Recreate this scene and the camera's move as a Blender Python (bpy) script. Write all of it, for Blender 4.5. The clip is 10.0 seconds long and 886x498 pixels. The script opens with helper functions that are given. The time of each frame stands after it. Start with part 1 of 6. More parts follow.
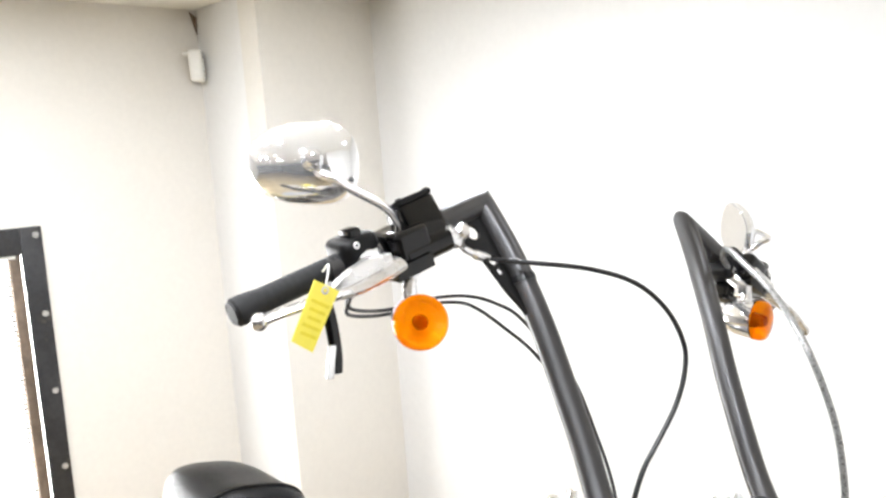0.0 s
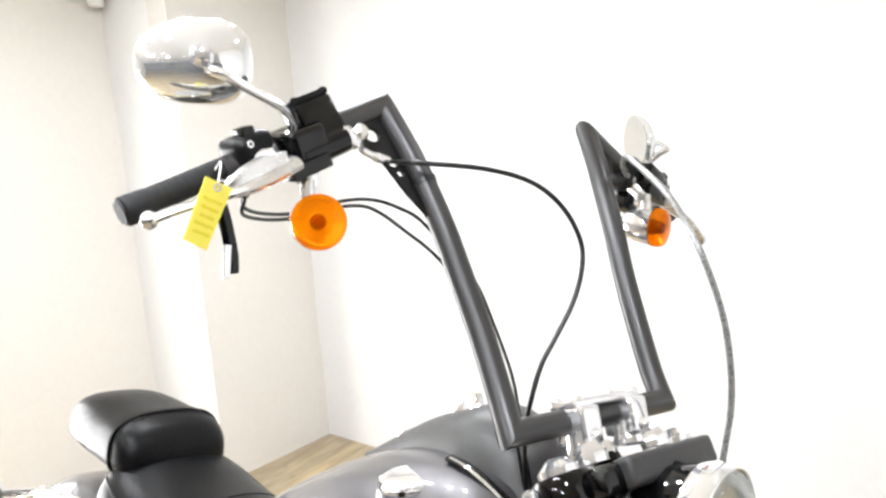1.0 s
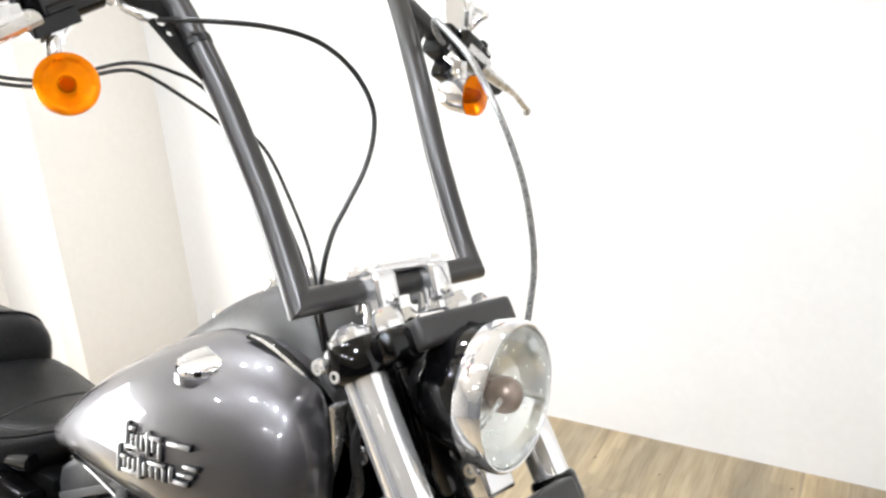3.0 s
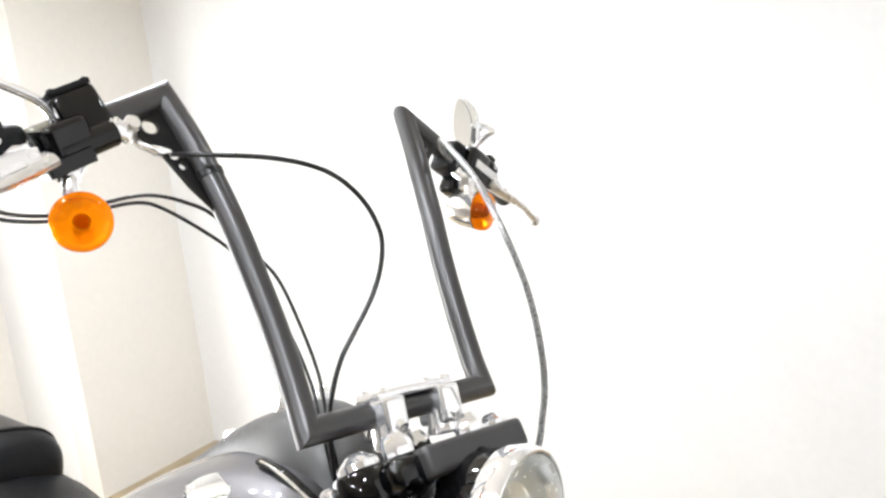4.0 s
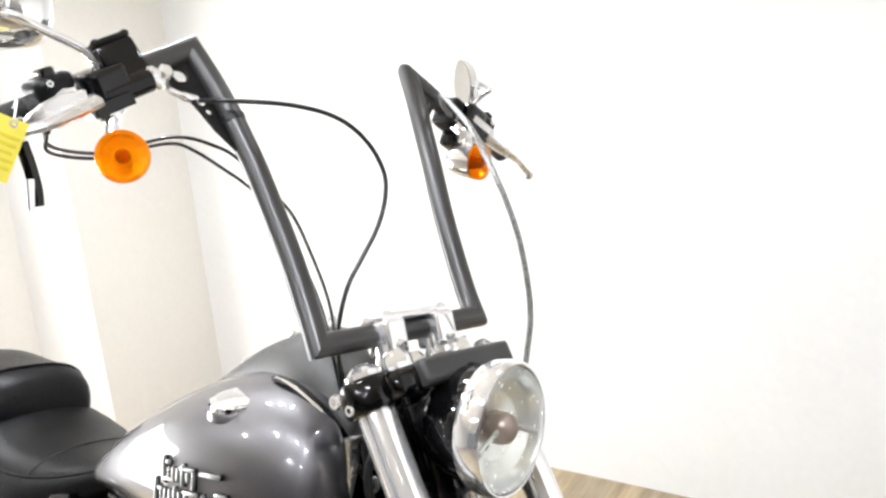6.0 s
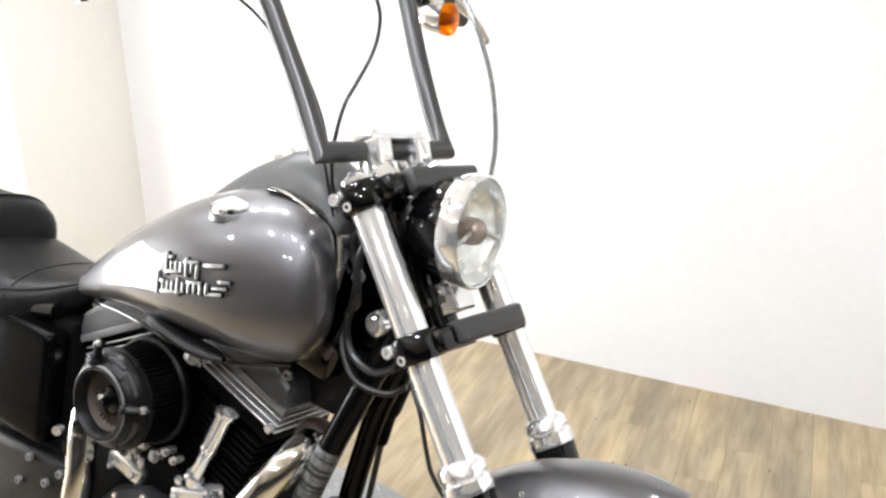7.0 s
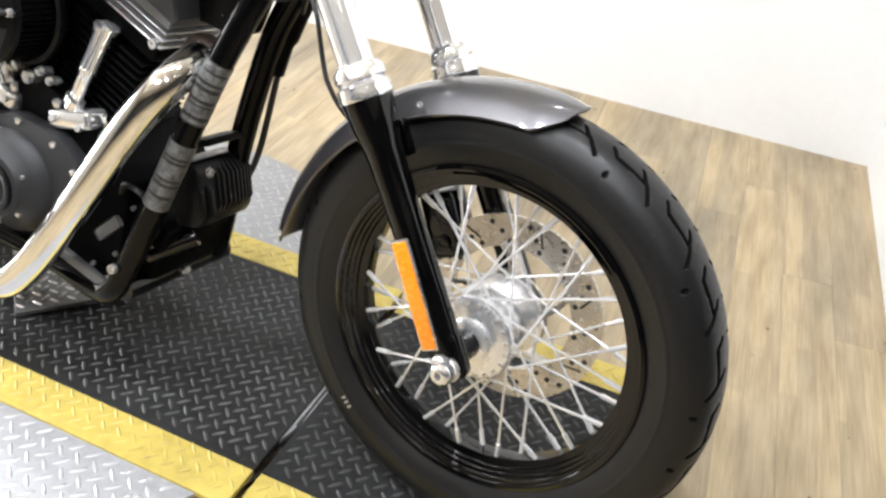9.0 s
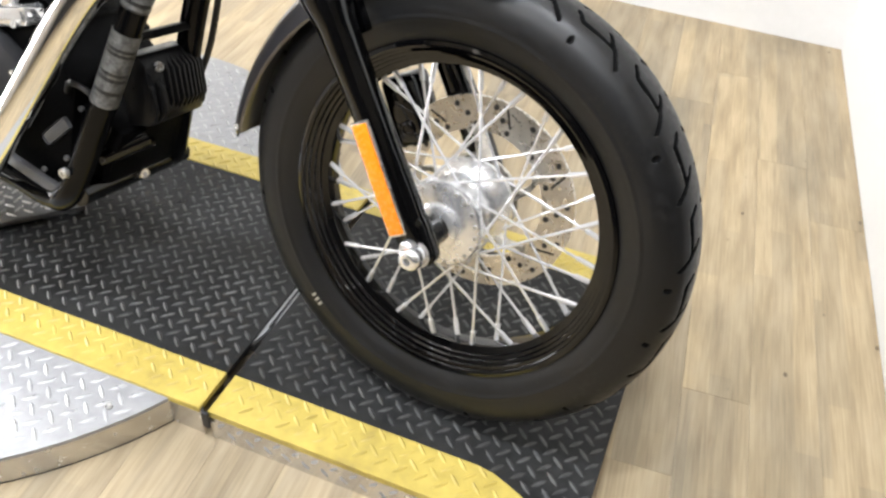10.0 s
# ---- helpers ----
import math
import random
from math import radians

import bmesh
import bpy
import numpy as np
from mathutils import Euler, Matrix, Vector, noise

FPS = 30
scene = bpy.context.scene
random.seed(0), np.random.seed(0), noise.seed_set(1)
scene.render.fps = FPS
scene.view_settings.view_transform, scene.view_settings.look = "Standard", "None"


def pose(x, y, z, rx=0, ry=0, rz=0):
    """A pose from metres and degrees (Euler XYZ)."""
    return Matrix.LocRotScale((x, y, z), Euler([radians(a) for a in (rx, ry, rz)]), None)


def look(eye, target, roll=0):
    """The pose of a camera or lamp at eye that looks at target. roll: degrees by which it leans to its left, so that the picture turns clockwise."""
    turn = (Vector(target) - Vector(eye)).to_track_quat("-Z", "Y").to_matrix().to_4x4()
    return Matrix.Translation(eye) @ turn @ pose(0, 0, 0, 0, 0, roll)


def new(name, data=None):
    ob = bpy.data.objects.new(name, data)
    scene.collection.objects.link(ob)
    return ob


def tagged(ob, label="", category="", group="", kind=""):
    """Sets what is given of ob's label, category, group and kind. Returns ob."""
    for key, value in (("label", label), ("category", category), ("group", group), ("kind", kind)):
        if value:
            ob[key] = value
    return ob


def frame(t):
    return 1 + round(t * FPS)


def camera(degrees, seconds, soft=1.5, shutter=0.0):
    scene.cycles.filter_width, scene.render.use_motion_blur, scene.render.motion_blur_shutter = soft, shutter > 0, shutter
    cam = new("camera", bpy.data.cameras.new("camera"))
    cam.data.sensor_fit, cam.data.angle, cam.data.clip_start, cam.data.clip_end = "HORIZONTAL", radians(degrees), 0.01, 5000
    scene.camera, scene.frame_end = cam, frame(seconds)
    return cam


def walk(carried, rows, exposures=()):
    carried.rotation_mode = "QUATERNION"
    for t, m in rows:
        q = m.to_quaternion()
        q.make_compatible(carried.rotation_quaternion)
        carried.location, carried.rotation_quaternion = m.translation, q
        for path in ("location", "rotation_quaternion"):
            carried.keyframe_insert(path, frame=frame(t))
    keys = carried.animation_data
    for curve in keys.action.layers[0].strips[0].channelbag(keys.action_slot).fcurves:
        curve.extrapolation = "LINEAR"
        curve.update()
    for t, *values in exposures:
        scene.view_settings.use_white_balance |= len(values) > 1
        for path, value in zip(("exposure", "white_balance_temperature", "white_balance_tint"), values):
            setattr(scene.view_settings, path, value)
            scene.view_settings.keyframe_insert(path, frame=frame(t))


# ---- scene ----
cam = camera(55.29, 10.0, soft=2.6)
# seconds, eye in metres, then yaw to the left from +y, pitch and roll in degrees
ROWS = [
    (0, 0.0394, -0.6529, 1.4670, 45.68, -6.54, -4.21),
    (0.5, 0.0360, -0.6590, 1.4412, 42.16, -6.58, -3.86),
    (1, 0.0584, -0.6419, 1.4193, 40.66, -10.81, -4.32),
    (1.5, 0.0763, -0.6228, 1.3731, 39.21, -15.53, -3.92),
    (2, 0.0944, -0.6027, 1.3481, 37.91, -18.21, -4.41),
    (2.5, 0.1059, -0.5746, 1.3450, 34.46, -18.45, -4.43),
    (2.7, 0.1208, -0.5640, 1.3485, 34.29, -18.33, -4.69),
    (3.8, 0.1403, -0.5392, 1.3913, 33.71, -13.57, -5.81),
    (4, 0.1407, -0.5402, 1.3976, 34.47, -11.85, -6.10),
    (4.5, 0.1410, -0.5317, 1.4127, 35.04, -10.15, -5.82),
    (5, 0.1481, -0.5312, 1.4261, 35.50, -8.43, -6.89),
    (5.2, 0.1738, -0.5258, 1.4412, 36.50, -9.16, -6.27),
    (6.3, 0.2238, -0.7242, 1.3515, 33.17, -15.05, -4.03),
    (6.5, 0.2292, -0.7832, 1.3420, 31.03, -15.97, -3.08),
    (6.8, 0.2297, -0.8309, 1.3185, 29.60, -18.98, -1.68),
    (7, 0.2301, -0.8627, 1.3029, 28.71, -19.42, -0.75),
    (7.2, 0.2317, -0.8750, 1.2861, 28.00, -20.80, 0.14),
    (7.5, 0.2341, -0.8907, 1.2608, 26.95, -23.71, 1.41),
    (8, 0.2384, -0.8917, 1.2112, 25.36, -27.65, 3.08),
    (8.5, 0.2489, -0.8918, 1.1573, 23.72, -31.58, 4.55),
    (9, 0.2651, -0.8879, 1.1034, 21.29, -35.33, 5.66),
    (9.5, 0.2742, -0.8829, 1.0644, 18.97, -38.38, 5.89),
    (10, 0.2837, -0.8803, 1.0443, 18.86, -40.56, 4.53),
]


def aim(x, y, z, yaw, pitch, roll):
    a, b = radians(yaw), radians(pitch)
    eye = Vector((x, y, z))
    return look(eye, eye + Vector((-math.sin(a) * math.cos(b), math.cos(a) * math.cos(b), math.sin(b))), roll)


walk(cam, [(row[0], aim(*row[1:])) for row in ROWS], [(0, -0.52), (5.2, -0.52), (7.0, -0.46), (8.5, -0.36), (9.5, -0.20), (10, -0.18)])

# ---- world, sun and large lights ----
world = bpy.data.worlds.new("world")
scene.world = world
world.use_nodes = True
world.node_tree.nodes["Background"].inputs[0].default_value = (0.9, 0.95, 1.0, 1)
world.node_tree.nodes["Background"].inputs[1].default_value = 0.6

CEIL = 2.11      # ceiling above the deck
FLOOR = -0.064   # floor boards' top below the deck
NORTH, WEST, STUB_X, STUB_Y, SOUTH = 1.70, -3.14, -2.70, 1.145, -5.2


def area_lamp(name, m, size, watts, colour, shape="DISK", size_y=None):
    data = bpy.data.lights.new(name, "AREA")
    data.shape, data.size, data.energy, data.color = shape, size, watts, colour
    if size_y:
        data.size_y = size_y
    ob = new(name, data)
    ob.matrix_world = m
    return ob


LAMPS = [(-2.3, 0.1), (-2.1, -0.9), (-1.75, 0.55), (-1.45, 0.62), (-1.15, 0.69), (-1.2, -0.55), (-0.9, -0.5), (-0.6, -0.45), (-1.0, -1.7), (-0.65, -1.65), (0.0, 0.75), (0.1, -0.5), (0.15, -1.6)]
for lx, ly in LAMPS:
    area_lamp("ceiling_lamp_light", pose(lx, ly, CEIL - 0.03), 0.08, 19.4 if lx < -2.0 else 12.6 if lx < -0.3 else 23.5 if ly < 0 else 5.0, (0.888, 0.926, 1.0))
# daylight in the opening of the west window
area_lamp("window_light", pose(WEST + 0.03, -0.35, 0.75, 0, -90, 0), 1.25, 6.0, (0.92, 0.96, 1.0), "RECTANGLE", 1.1)


# ---- materials ----
def tree(name):
    m = bpy.data.materials.new(name)
    m.use_nodes = True
    return m, m.node_tree, m.node_tree.nodes["Principled BSDF"]


def link(nt, a, b):
    nt.links.new(a, b)


def nd(nt, kind, **props):
    n = nt.nodes.new(kind)
    for k, v in props.items():
        if k == "scale":
            n.inputs["Scale"].default_value = v
        elif k == "detail":
            n.inputs["Detail"].default_value = v
        elif k == "rough":
            n.inputs["Roughness"].default_value = v
    return n


def coords(nt, stretch=(1, 1, 1)):
    c = nt.nodes.new("ShaderNodeTexCoord")
    m = nt.nodes.new("ShaderNodeMapping")
    m.inputs["Scale"].default_value = stretch
    link(nt, c.outputs["Object"], m.inputs["Vector"])
    return m.outputs["Vector"]


def ramp(nt, fac, stops):
    r = nt.nodes.new("ShaderNodeValToRGB")
    while len(r.color_ramp.elements) < len(stops):
        r.color_ramp.elements.new(0.5)
    for e, (p, c) in zip(r.color_ramp.elements, stops):
        e.position, e.color = p, (*c, 1) if len(c) == 3 else (c[0], c[0], c[0], 1)
    link(nt, fac, r.inputs["Fac"])
    return r.outputs["Color"]


def surface(name, colour, rough=0.5, metal=0.0, vary=0.12, big=3.0, fine=60.0, bump=0.1, coat=0.0, dirt=None, rough_vary=0.12, spec=0.5):
    """A painted, metal or rubber surface: colour drifts at two scales, roughness with wear, fine relief."""
    m, nt, p = tree(name)
    v = coords(nt)
    n1, n2 = nd(nt, "ShaderNodeTexNoise", scale=big, detail=4), nd(nt, "ShaderNodeTexNoise", scale=fine, detail=6)
    link(nt, v, n1.inputs["Vector"]), link(nt, v, n2.inputs["Vector"])
    mix = nt.nodes.new("ShaderNodeMix")
    mix.inputs["Factor"].default_value = 0.45
    link(nt, n1.outputs["Fac"], mix.inputs["A"]), link(nt, n2.outputs["Fac"], mix.inputs["B"])
    lo, hi = [c * (1 - vary) for c in colour], [min(1, c * (1 + vary)) for c in colour]
    link(nt, ramp(nt, mix.outputs["Result"], [(0.3, dirt or lo), (0.42, lo), (0.7, hi)]), p.inputs["Base Color"])
    link(nt, ramp(nt, n2.outputs["Fac"], [(0.25, [max(0.02, rough - rough_vary)]), (0.75, [min(1, rough + rough_vary)])]), p.inputs["Roughness"])
    p.inputs["Metallic"].default_value = metal
    p.inputs["Coat Weight"].default_value = coat
    p.inputs["Coat Roughness"].default_value = 0.04
    p.inputs["Specular IOR Level"].default_value = spec
    if bump:
        b = nt.nodes.new("ShaderNodeBump")
        b.inputs["Strength"].default_value, b.inputs["Distance"].default_value = bump, 0.002
        link(nt, n2.outputs["Fac"], b.inputs["Height"]), link(nt, b.outputs["Normal"], p.inputs["Normal"])
    return m


CHROME = surface("chrome", (0.92, 0.92, 0.93), 0.05, 0.86, 0.03, 8, 40, 0.0, rough_vary=0.025)
# less metallic copy of the chrome; its milky white paints in light on the tubes
FORKCHROME = surface("fork tube chrome, whitened for bright light", (0.93, 0.93, 0.94), 0.06, 0.77, 0.02, 8, 40, 0.0, rough_vary=0.02)
PIPE = surface("chrome exhaust, slightly blued", (0.84, 0.83, 0.81), 0.06, 1.0, 0.05, 5, 30, 0.02, rough_vary=0.03)
ALU = surface("polished aluminium", (0.74, 0.73, 0.72), 0.27, 0.92, 0.04, 6, 40, 0.0, rough_vary=0.06)
HUBMAT = surface("machined bright aluminium hub", (0.86, 0.86, 0.865), 0.25, 0.8, 0.04, 6, 40, 0.0, rough_vary=0.06)
ROTOR = surface("ground steel brake rotor", (0.66, 0.63, 0.58), 0.30, 1.0, 0.10, 12, 160, 0.03)
SPOKEMAT = surface("bright plated spoke steel", (0.92, 0.92, 0.93), 0.24, 0.62, 0.02, 4, 30, 0.0, rough_vary=0.04)
STEEL = surface("brushed steel", (0.58, 0.57, 0.55), 0.32, 0.85, 0.12, 10, 120, 0.04)
BLACK = surface("gloss black paint", (0.0018, 0.0018, 0.002), 0.07, 0.0, 0.2, 5, 50, 0.0, 0.04, rough_vary=0.02, spec=0.42)
SATIN = surface("satin black paint", (0.0035, 0.0035, 0.0038), 0.36, 0.0, 0.2, 8, 80, 0.04, 0.02, spec=0.20)
WRINKLE = surface("wrinkle black engine paint", (0.0022, 0.0022, 0.0024), 0.5, 0.0, 0.3, 6, 240, 0.35, spec=0.05)
GREYCAST = surface("grey powder-coated casting", (0.024, 0.024, 0.0255), 0.46, 0.1, 0.15, 6, 200, 0.2, spec=0.3)
RUBBER = surface("tyre rubber", (0.0070, 0.0070, 0.0075), 0.42, 0.0, 0.3, 7, 120, 0.07, dirt=(0.014, 0.0137, 0.0135), spec=0.42)
# near-black, dull copy of the tyre rubber: shade inside the grooves put into the colour
GROOVESHADE = surface("tyre rubber with groove shade painted in", (0.004, 0.004, 0.004), 0.85, 0.0, 0.2, 7, 120, 0.0, spec=0.08)
BADGEMAT = surface("dull silver badge metal", (0.36, 0.36, 0.36), 0.34, 0.9, 0.08, 12, 90, 0.0)
GRIPRUB = surface("grip rubber", (0.012, 0.012, 0.012), 0.6, 0.0, 0.2, 9, 150, 0.2, spec=0.3)
CABLE = surface("black cable sheath", (0.008, 0.008, 0.0085), 0.35, 0.0, 0.2, 12, 90, 0.05, spec=0.4)
BRAID = surface("clear-coated braided cable", (0.30, 0.30, 0.295), 0.3, 0.6, 0.10, 30, 400, 0.08)
LEATHER = surface("black seat vinyl", (0.0042, 0.0042, 0.0046), 0.34, 0.0, 0.25, 5, 320, 0.25, spec=0.16)
PLASTIC = surface("white plastic", (0.78, 0.77, 0.73), 0.4, 0.0, 0.04, 5, 60, 0.03)
LABELMAT = surface("dark printed sticker", (0.014, 0.014, 0.014), 0.35, 0.0, 0.4, 40, 150, 0.05)
PALEPRINT = surface("pale sticker print", (0.13, 0.13, 0.127), 0.5, 0.0, 0.5, 90, 220, 0.03, dirt=(0.025, 0.025, 0.025))
INK = surface("dark print", (0.02, 0.02, 0.02), 0.6, 0.0, 0.1, 20, 90, 0.0)
TAGMAT = surface("yellow card", (0.80, 0.69, 0.09), 0.55, 0.0, 0.06, 12, 90, 0.05)
TAGINK = surface("faded yellow print", (0.70, 0.58, 0.035), 0.6, 0.0, 0.1, 12, 90, 0.0)
REFLECT = surface("orange reflector", (0.95, 0.26, 0.01), 0.25, 0.0, 0.06, 15, 220, 0.15, 0.5)
REDLENS = surface("red lens", (0.45, 0.015, 0.03), 0.15, 0.0, 0.1, 10, 90, 0.0, 0.6)
FOAM = surface("dark tan pleated filter paper", (0.055, 0.041, 0.030), 0.8, 0.0, 0.25, 12, 150, 0.2)
WALL = surface("white emulsion wall", (0.76, 0.757, 0.748), 0.75, 0.0, 0.025, 0.7, 45, 0.06, spec=0.25)
CREAM = surface("cream emulsion wall", (0.725, 0.698, 0.648), 0.8, 0.0, 0.03, 0.6, 45, 0.06, spec=0.25)
SHOWROOM = surface("dark grey showroom wall", (0.085, 0.083, 0.080), 0.7, 0.0, 0.15, 0.7, 45, 0.06, spec=0.25)
CEILMAT = surface("cream ceiling paint", (0.78, 0.755, 0.685), 0.85, 0.0, 0.03, 0.8, 40, 0.06, spec=0.2)
IRON = surface("dark painted angle iron", (0.035, 0.035, 0.037), 0.45, 0.3, 0.35, 6, 60, 0.2, dirt=(0.07, 0.06, 0.05))
OLDWOOD = surface("weathered brown wood", (0.17, 0.125, 0.09), 0.7, 0.0, 0.35, 9, 50, 0.3, dirt=(0.07, 0.05, 0.04))
DARKGAP = surface("dark joint", (0.015, 0.014, 0.013), 0.7, 0.0, 0.2, 9, 80, 0.1)
SILVERPLATE = surface("aluminium tread plate", (0.31, 0.312, 0.318), 0.42, 0.25, 0.14, 3, 70, 0.12, dirt=(0.23, 0.227, 0.223))
BLACKPLATE = surface("black painted tread plate", (0.021, 0.021, 0.0208), 0.56, 0.0, 0.45, 4, 60, 0.2, dirt=(0.042, 0.034, 0.025), spec=0.2)
WORNBLACK = surface("worn black tread lugs", (0.078, 0.078, 0.077), 0.45, 0.15, 0.5, 6, 90, 0.1, dirt=(0.022, 0.021, 0.020), spec=0.3)
YELLOW = surface("worn yellow safety paint", (0.53, 0.41, 0.095), 0.42, 0.0, 0.18, 6, 50, 0.2, dirt=(0.34, 0.26, 0.08))
CLAMPMAT = surface("satin graphite clamp paint", (0.034, 0.033, 0.033), 0.38, 0.1, 0.15, 5, 120, 0.05, spec=0.5)
SHIELD = surface("brown-grey bulb shield", (0.34, 0.265, 0.225), 0.35, 0.5, 0.1, 10, 60, 0.0)
MACHINED = surface("bright machined edge", (0.60, 0.60, 0.60), 0.34, 0.7, 0.06, 10, 120, 0.0)
CASTEDGE = surface("satin grey cast edge", (0.16, 0.16, 0.163), 0.42, 0.4, 0.10, 6, 160, 0.1)
ROCKERMAT = surface("graphite rocker cover paint", (0.050, 0.050, 0.052), 0.42, 0.15, 0.12, 6, 200, 0.15, spec=0.45)
MIRRORCHROME = surface("bright mirror-shell chrome", (0.90, 0.905, 0.91), 0.05, 0.84, 0.02, 8, 40, 0.0, rough_vary=0.02)
FRAMEMAT = surface("deep black frame paint", (0.002, 0.002, 0.0022), 0.12, 0.0, 0.2, 5, 50, 0.0, rough_vary=0.03, spec=0.17)
CONSOLEMAT = surface("satin charcoal console paint", (0.075, 0.074, 0.073), 0.42, 0.2, 0.1, 5, 120, 0.05, spec=0.5)
BARMAT = surface("satin black handlebar paint", (0.019, 0.0178, 0.0175), 0.36, 0.0, 0.04, 3, 80, 0.0, 0.0, rough_vary=0.005, spec=0.7)
LUGSILVER = surface("rubbed aluminium lugs", (0.40, 0.40, 0.405), 0.34, 0.3, 0.10, 6, 90, 0.08)
SKIRT = surface("polished steel skirt", (0.62, 0.60, 0.57), 0.20, 0.9, 0.08, 4, 60, 0.12)


def tank_paint():
    m, nt, p = tree("charcoal metallic paint")
    v = coords(nt)
    n, f = nd(nt, "ShaderNodeTexNoise", scale=4, detail=3), nd(nt, "ShaderNodeTexVoronoi", scale=1400)
    link(nt, v, n.inputs["Vector"]), link(nt, v, f.inputs["Vector"])
    mix = nt.nodes.new("ShaderNodeMix")
    mix.inputs["Factor"].default_value = 0.35
    link(nt, n.outputs["Fac"], mix.inputs["A"]), link(nt, f.outputs["Distance"], mix.inputs["B"])
    link(nt, ramp(nt, mix.outputs["Result"], [(0.2, (0.081, 0.078, 0.083)), (0.7, (0.136, 0.131, 0.138))]), p.inputs["Base Color"])
    p.inputs["Metallic"].default_value, p.inputs["Roughness"].default_value = 0.9, 0.42
    p.inputs["Coat Weight"].default_value, p.inputs["Coat Roughness"].default_value = 1.0, 0.03
    return m


def glass(name, colour, rough=0.02, ior=1.45, through_part=1.0):
    m, nt, p = tree(name)
    p.inputs["Base Color"].default_value = (*colour, 1)
    p.inputs["Transmission Weight"].default_value = through_part
    p.inputs["Roughness"].default_value, p.inputs["IOR"].default_value = rough, ior
    return m


def glow(name, colour, strength):
    m, nt, p = tree(name)
    p.inputs["Emission Color"].default_value = (*colour, 1)
    p.inputs["Emission Strength"].default_value = strength
    p.inputs["Base Color"].default_value = (*colour, 1)
    return m


def wood_boards():
    """Oak-print boards of narrow strips: tan, with cloudy grey weathering, fine grain along the board's own x and a few dark knots."""
    m, nt, p = tree("pale weathered oak boards")
    c = nt.nodes.new("ShaderNodeTexCoord")
    info = nt.nodes.new("ShaderNodeObjectInfo")
    shift = nt.nodes.new("ShaderNodeVectorMath")
    shift.operation = "MULTIPLY_ADD"
    cx = nt.nodes.new("ShaderNodeCombineXYZ")
    for k in range(3):
        link(nt, info.outputs["Random"], cx.inputs[k])
    shift.inputs[1].default_value = (17, 31, 7)
    link(nt, cx.outputs[0], shift.inputs[0]), link(nt, c.outputs["Object"], shift.inputs[2])

    def mapped(kind, stretch, src, **props):
        mp = nt.nodes.new("ShaderNodeMapping")
        mp.inputs["Scale"].default_value = stretch
        link(nt, src, mp.inputs["Vector"])
        n = nd(nt, kind, **props)
        link(nt, mp.outputs[0], n.inputs["Vector"])
        return n

    def times(a, b):
        mul = nt.nodes.new("ShaderNodeMix")
        mul.data_type, mul.blend_type = "RGBA", "MULTIPLY"
        mul.inputs["Factor"].default_value = 1.0
        link(nt, a, mul.inputs[6]), link(nt, b, mul.inputs[7])
        return mul.outputs[2]

    local = shift.outputs[0]
    place = nt.nodes.new("ShaderNodeNewGeometry").outputs["Position"]
    grain = mapped("ShaderNodeTexNoise", (1, 26, 1), local, scale=9, detail=8).outputs["Fac"]
    figure = mapped("ShaderNodeTexNoise", (1, 6, 1), local, scale=5, detail=5).outputs["Fac"]
    mix = nt.nodes.new("ShaderNodeMix")
    mix.inputs["Factor"].default_value = 0.42
    link(nt, figure, mix.inputs["A"]), link(nt, grain, mix.inputs["B"])
    base = ramp(nt, mix.outputs["Result"], [(0.30, (0.245, 0.190, 0.118)), (0.46, (0.350, 0.278, 0.176)), (0.56, (0.418, 0.338, 0.220)), (0.70, (0.470, 0.390, 0.262))])
    # three strips across a board, broken at uneven lengths
    strip = mapped("ShaderNodeTexBrick", (1, 1, 1), local, scale=1.0)
    strip.inputs["Color1"].default_value, strip.inputs["Color2"].default_value, strip.inputs["Mortar"].default_value = (0.86, 0.865, 0.88, 1), (1.08, 1.06, 1.02, 1), (0.92, 0.915, 0.91, 1)
    strip.inputs["Brick Width"].default_value, strip.inputs["Row Height"].default_value = 0.43, 0.0385
    strip.inputs["Mortar Size"].default_value, strip.inputs["Mortar Smooth"].default_value = 0.0005, 1.0
    strip.offset, strip.squash = 0.37, 1.0
    out = times(base, strip.outputs["Color"])
    # cloudy grey weathering that runs on over the joints
    cloud = mapped("ShaderNodeTexNoise", (2.6, 0.7, 1), place, scale=2.1, detail=7).outputs["Fac"]
    out = times(out, ramp(nt, cloud, [(0.30, (0.56, 0.58, 0.62)), (0.41, (0.83, 0.84, 0.87)), (0.50, (1.0, 1.0, 1.0)), (0.72, (1.06, 1.05, 1.03))]))
    # knots and nicks
    spots = mapped("ShaderNodeTexVoronoi", (1.6, 1, 1), place, scale=10.0)
    out = times(out, ramp(nt, spots.outputs["Distance"], [(0.03, (0.30, 0.27, 0.25)), (0.085, (1, 1, 1))]))
    link(nt, times(out, ramp(nt, info.outputs["Random"], [(0.0, (0.93, 0.935, 0.95)), (1.0, (1.05, 1.035, 1.0))])), p.inputs["Base Color"])
    link(nt, ramp(nt, grain, [(0.3, [0.36]), (0.7, [0.52])]), p.inputs["Roughness"])
    b = nt.nodes.new("ShaderNodeBump")
    b.inputs["Strength"].default_value, b.inputs["Distance"].default_value = 0.12, 0.001
    link(nt, grain, b.inputs["Height"]), link(nt, b.outputs["Normal"], p.inputs["Normal"])
    return m


TANK = tank_paint()
AMBERBULB = surface("amber bulb glass", (0.20, 0.06, 0.01), 0.12, 0.0, 0.1, 30, 90, 0.0)
AMBER = glass("amber lens plastic", (1.0, 0.36, 0.004), 0.03, 1.22, 0.97)

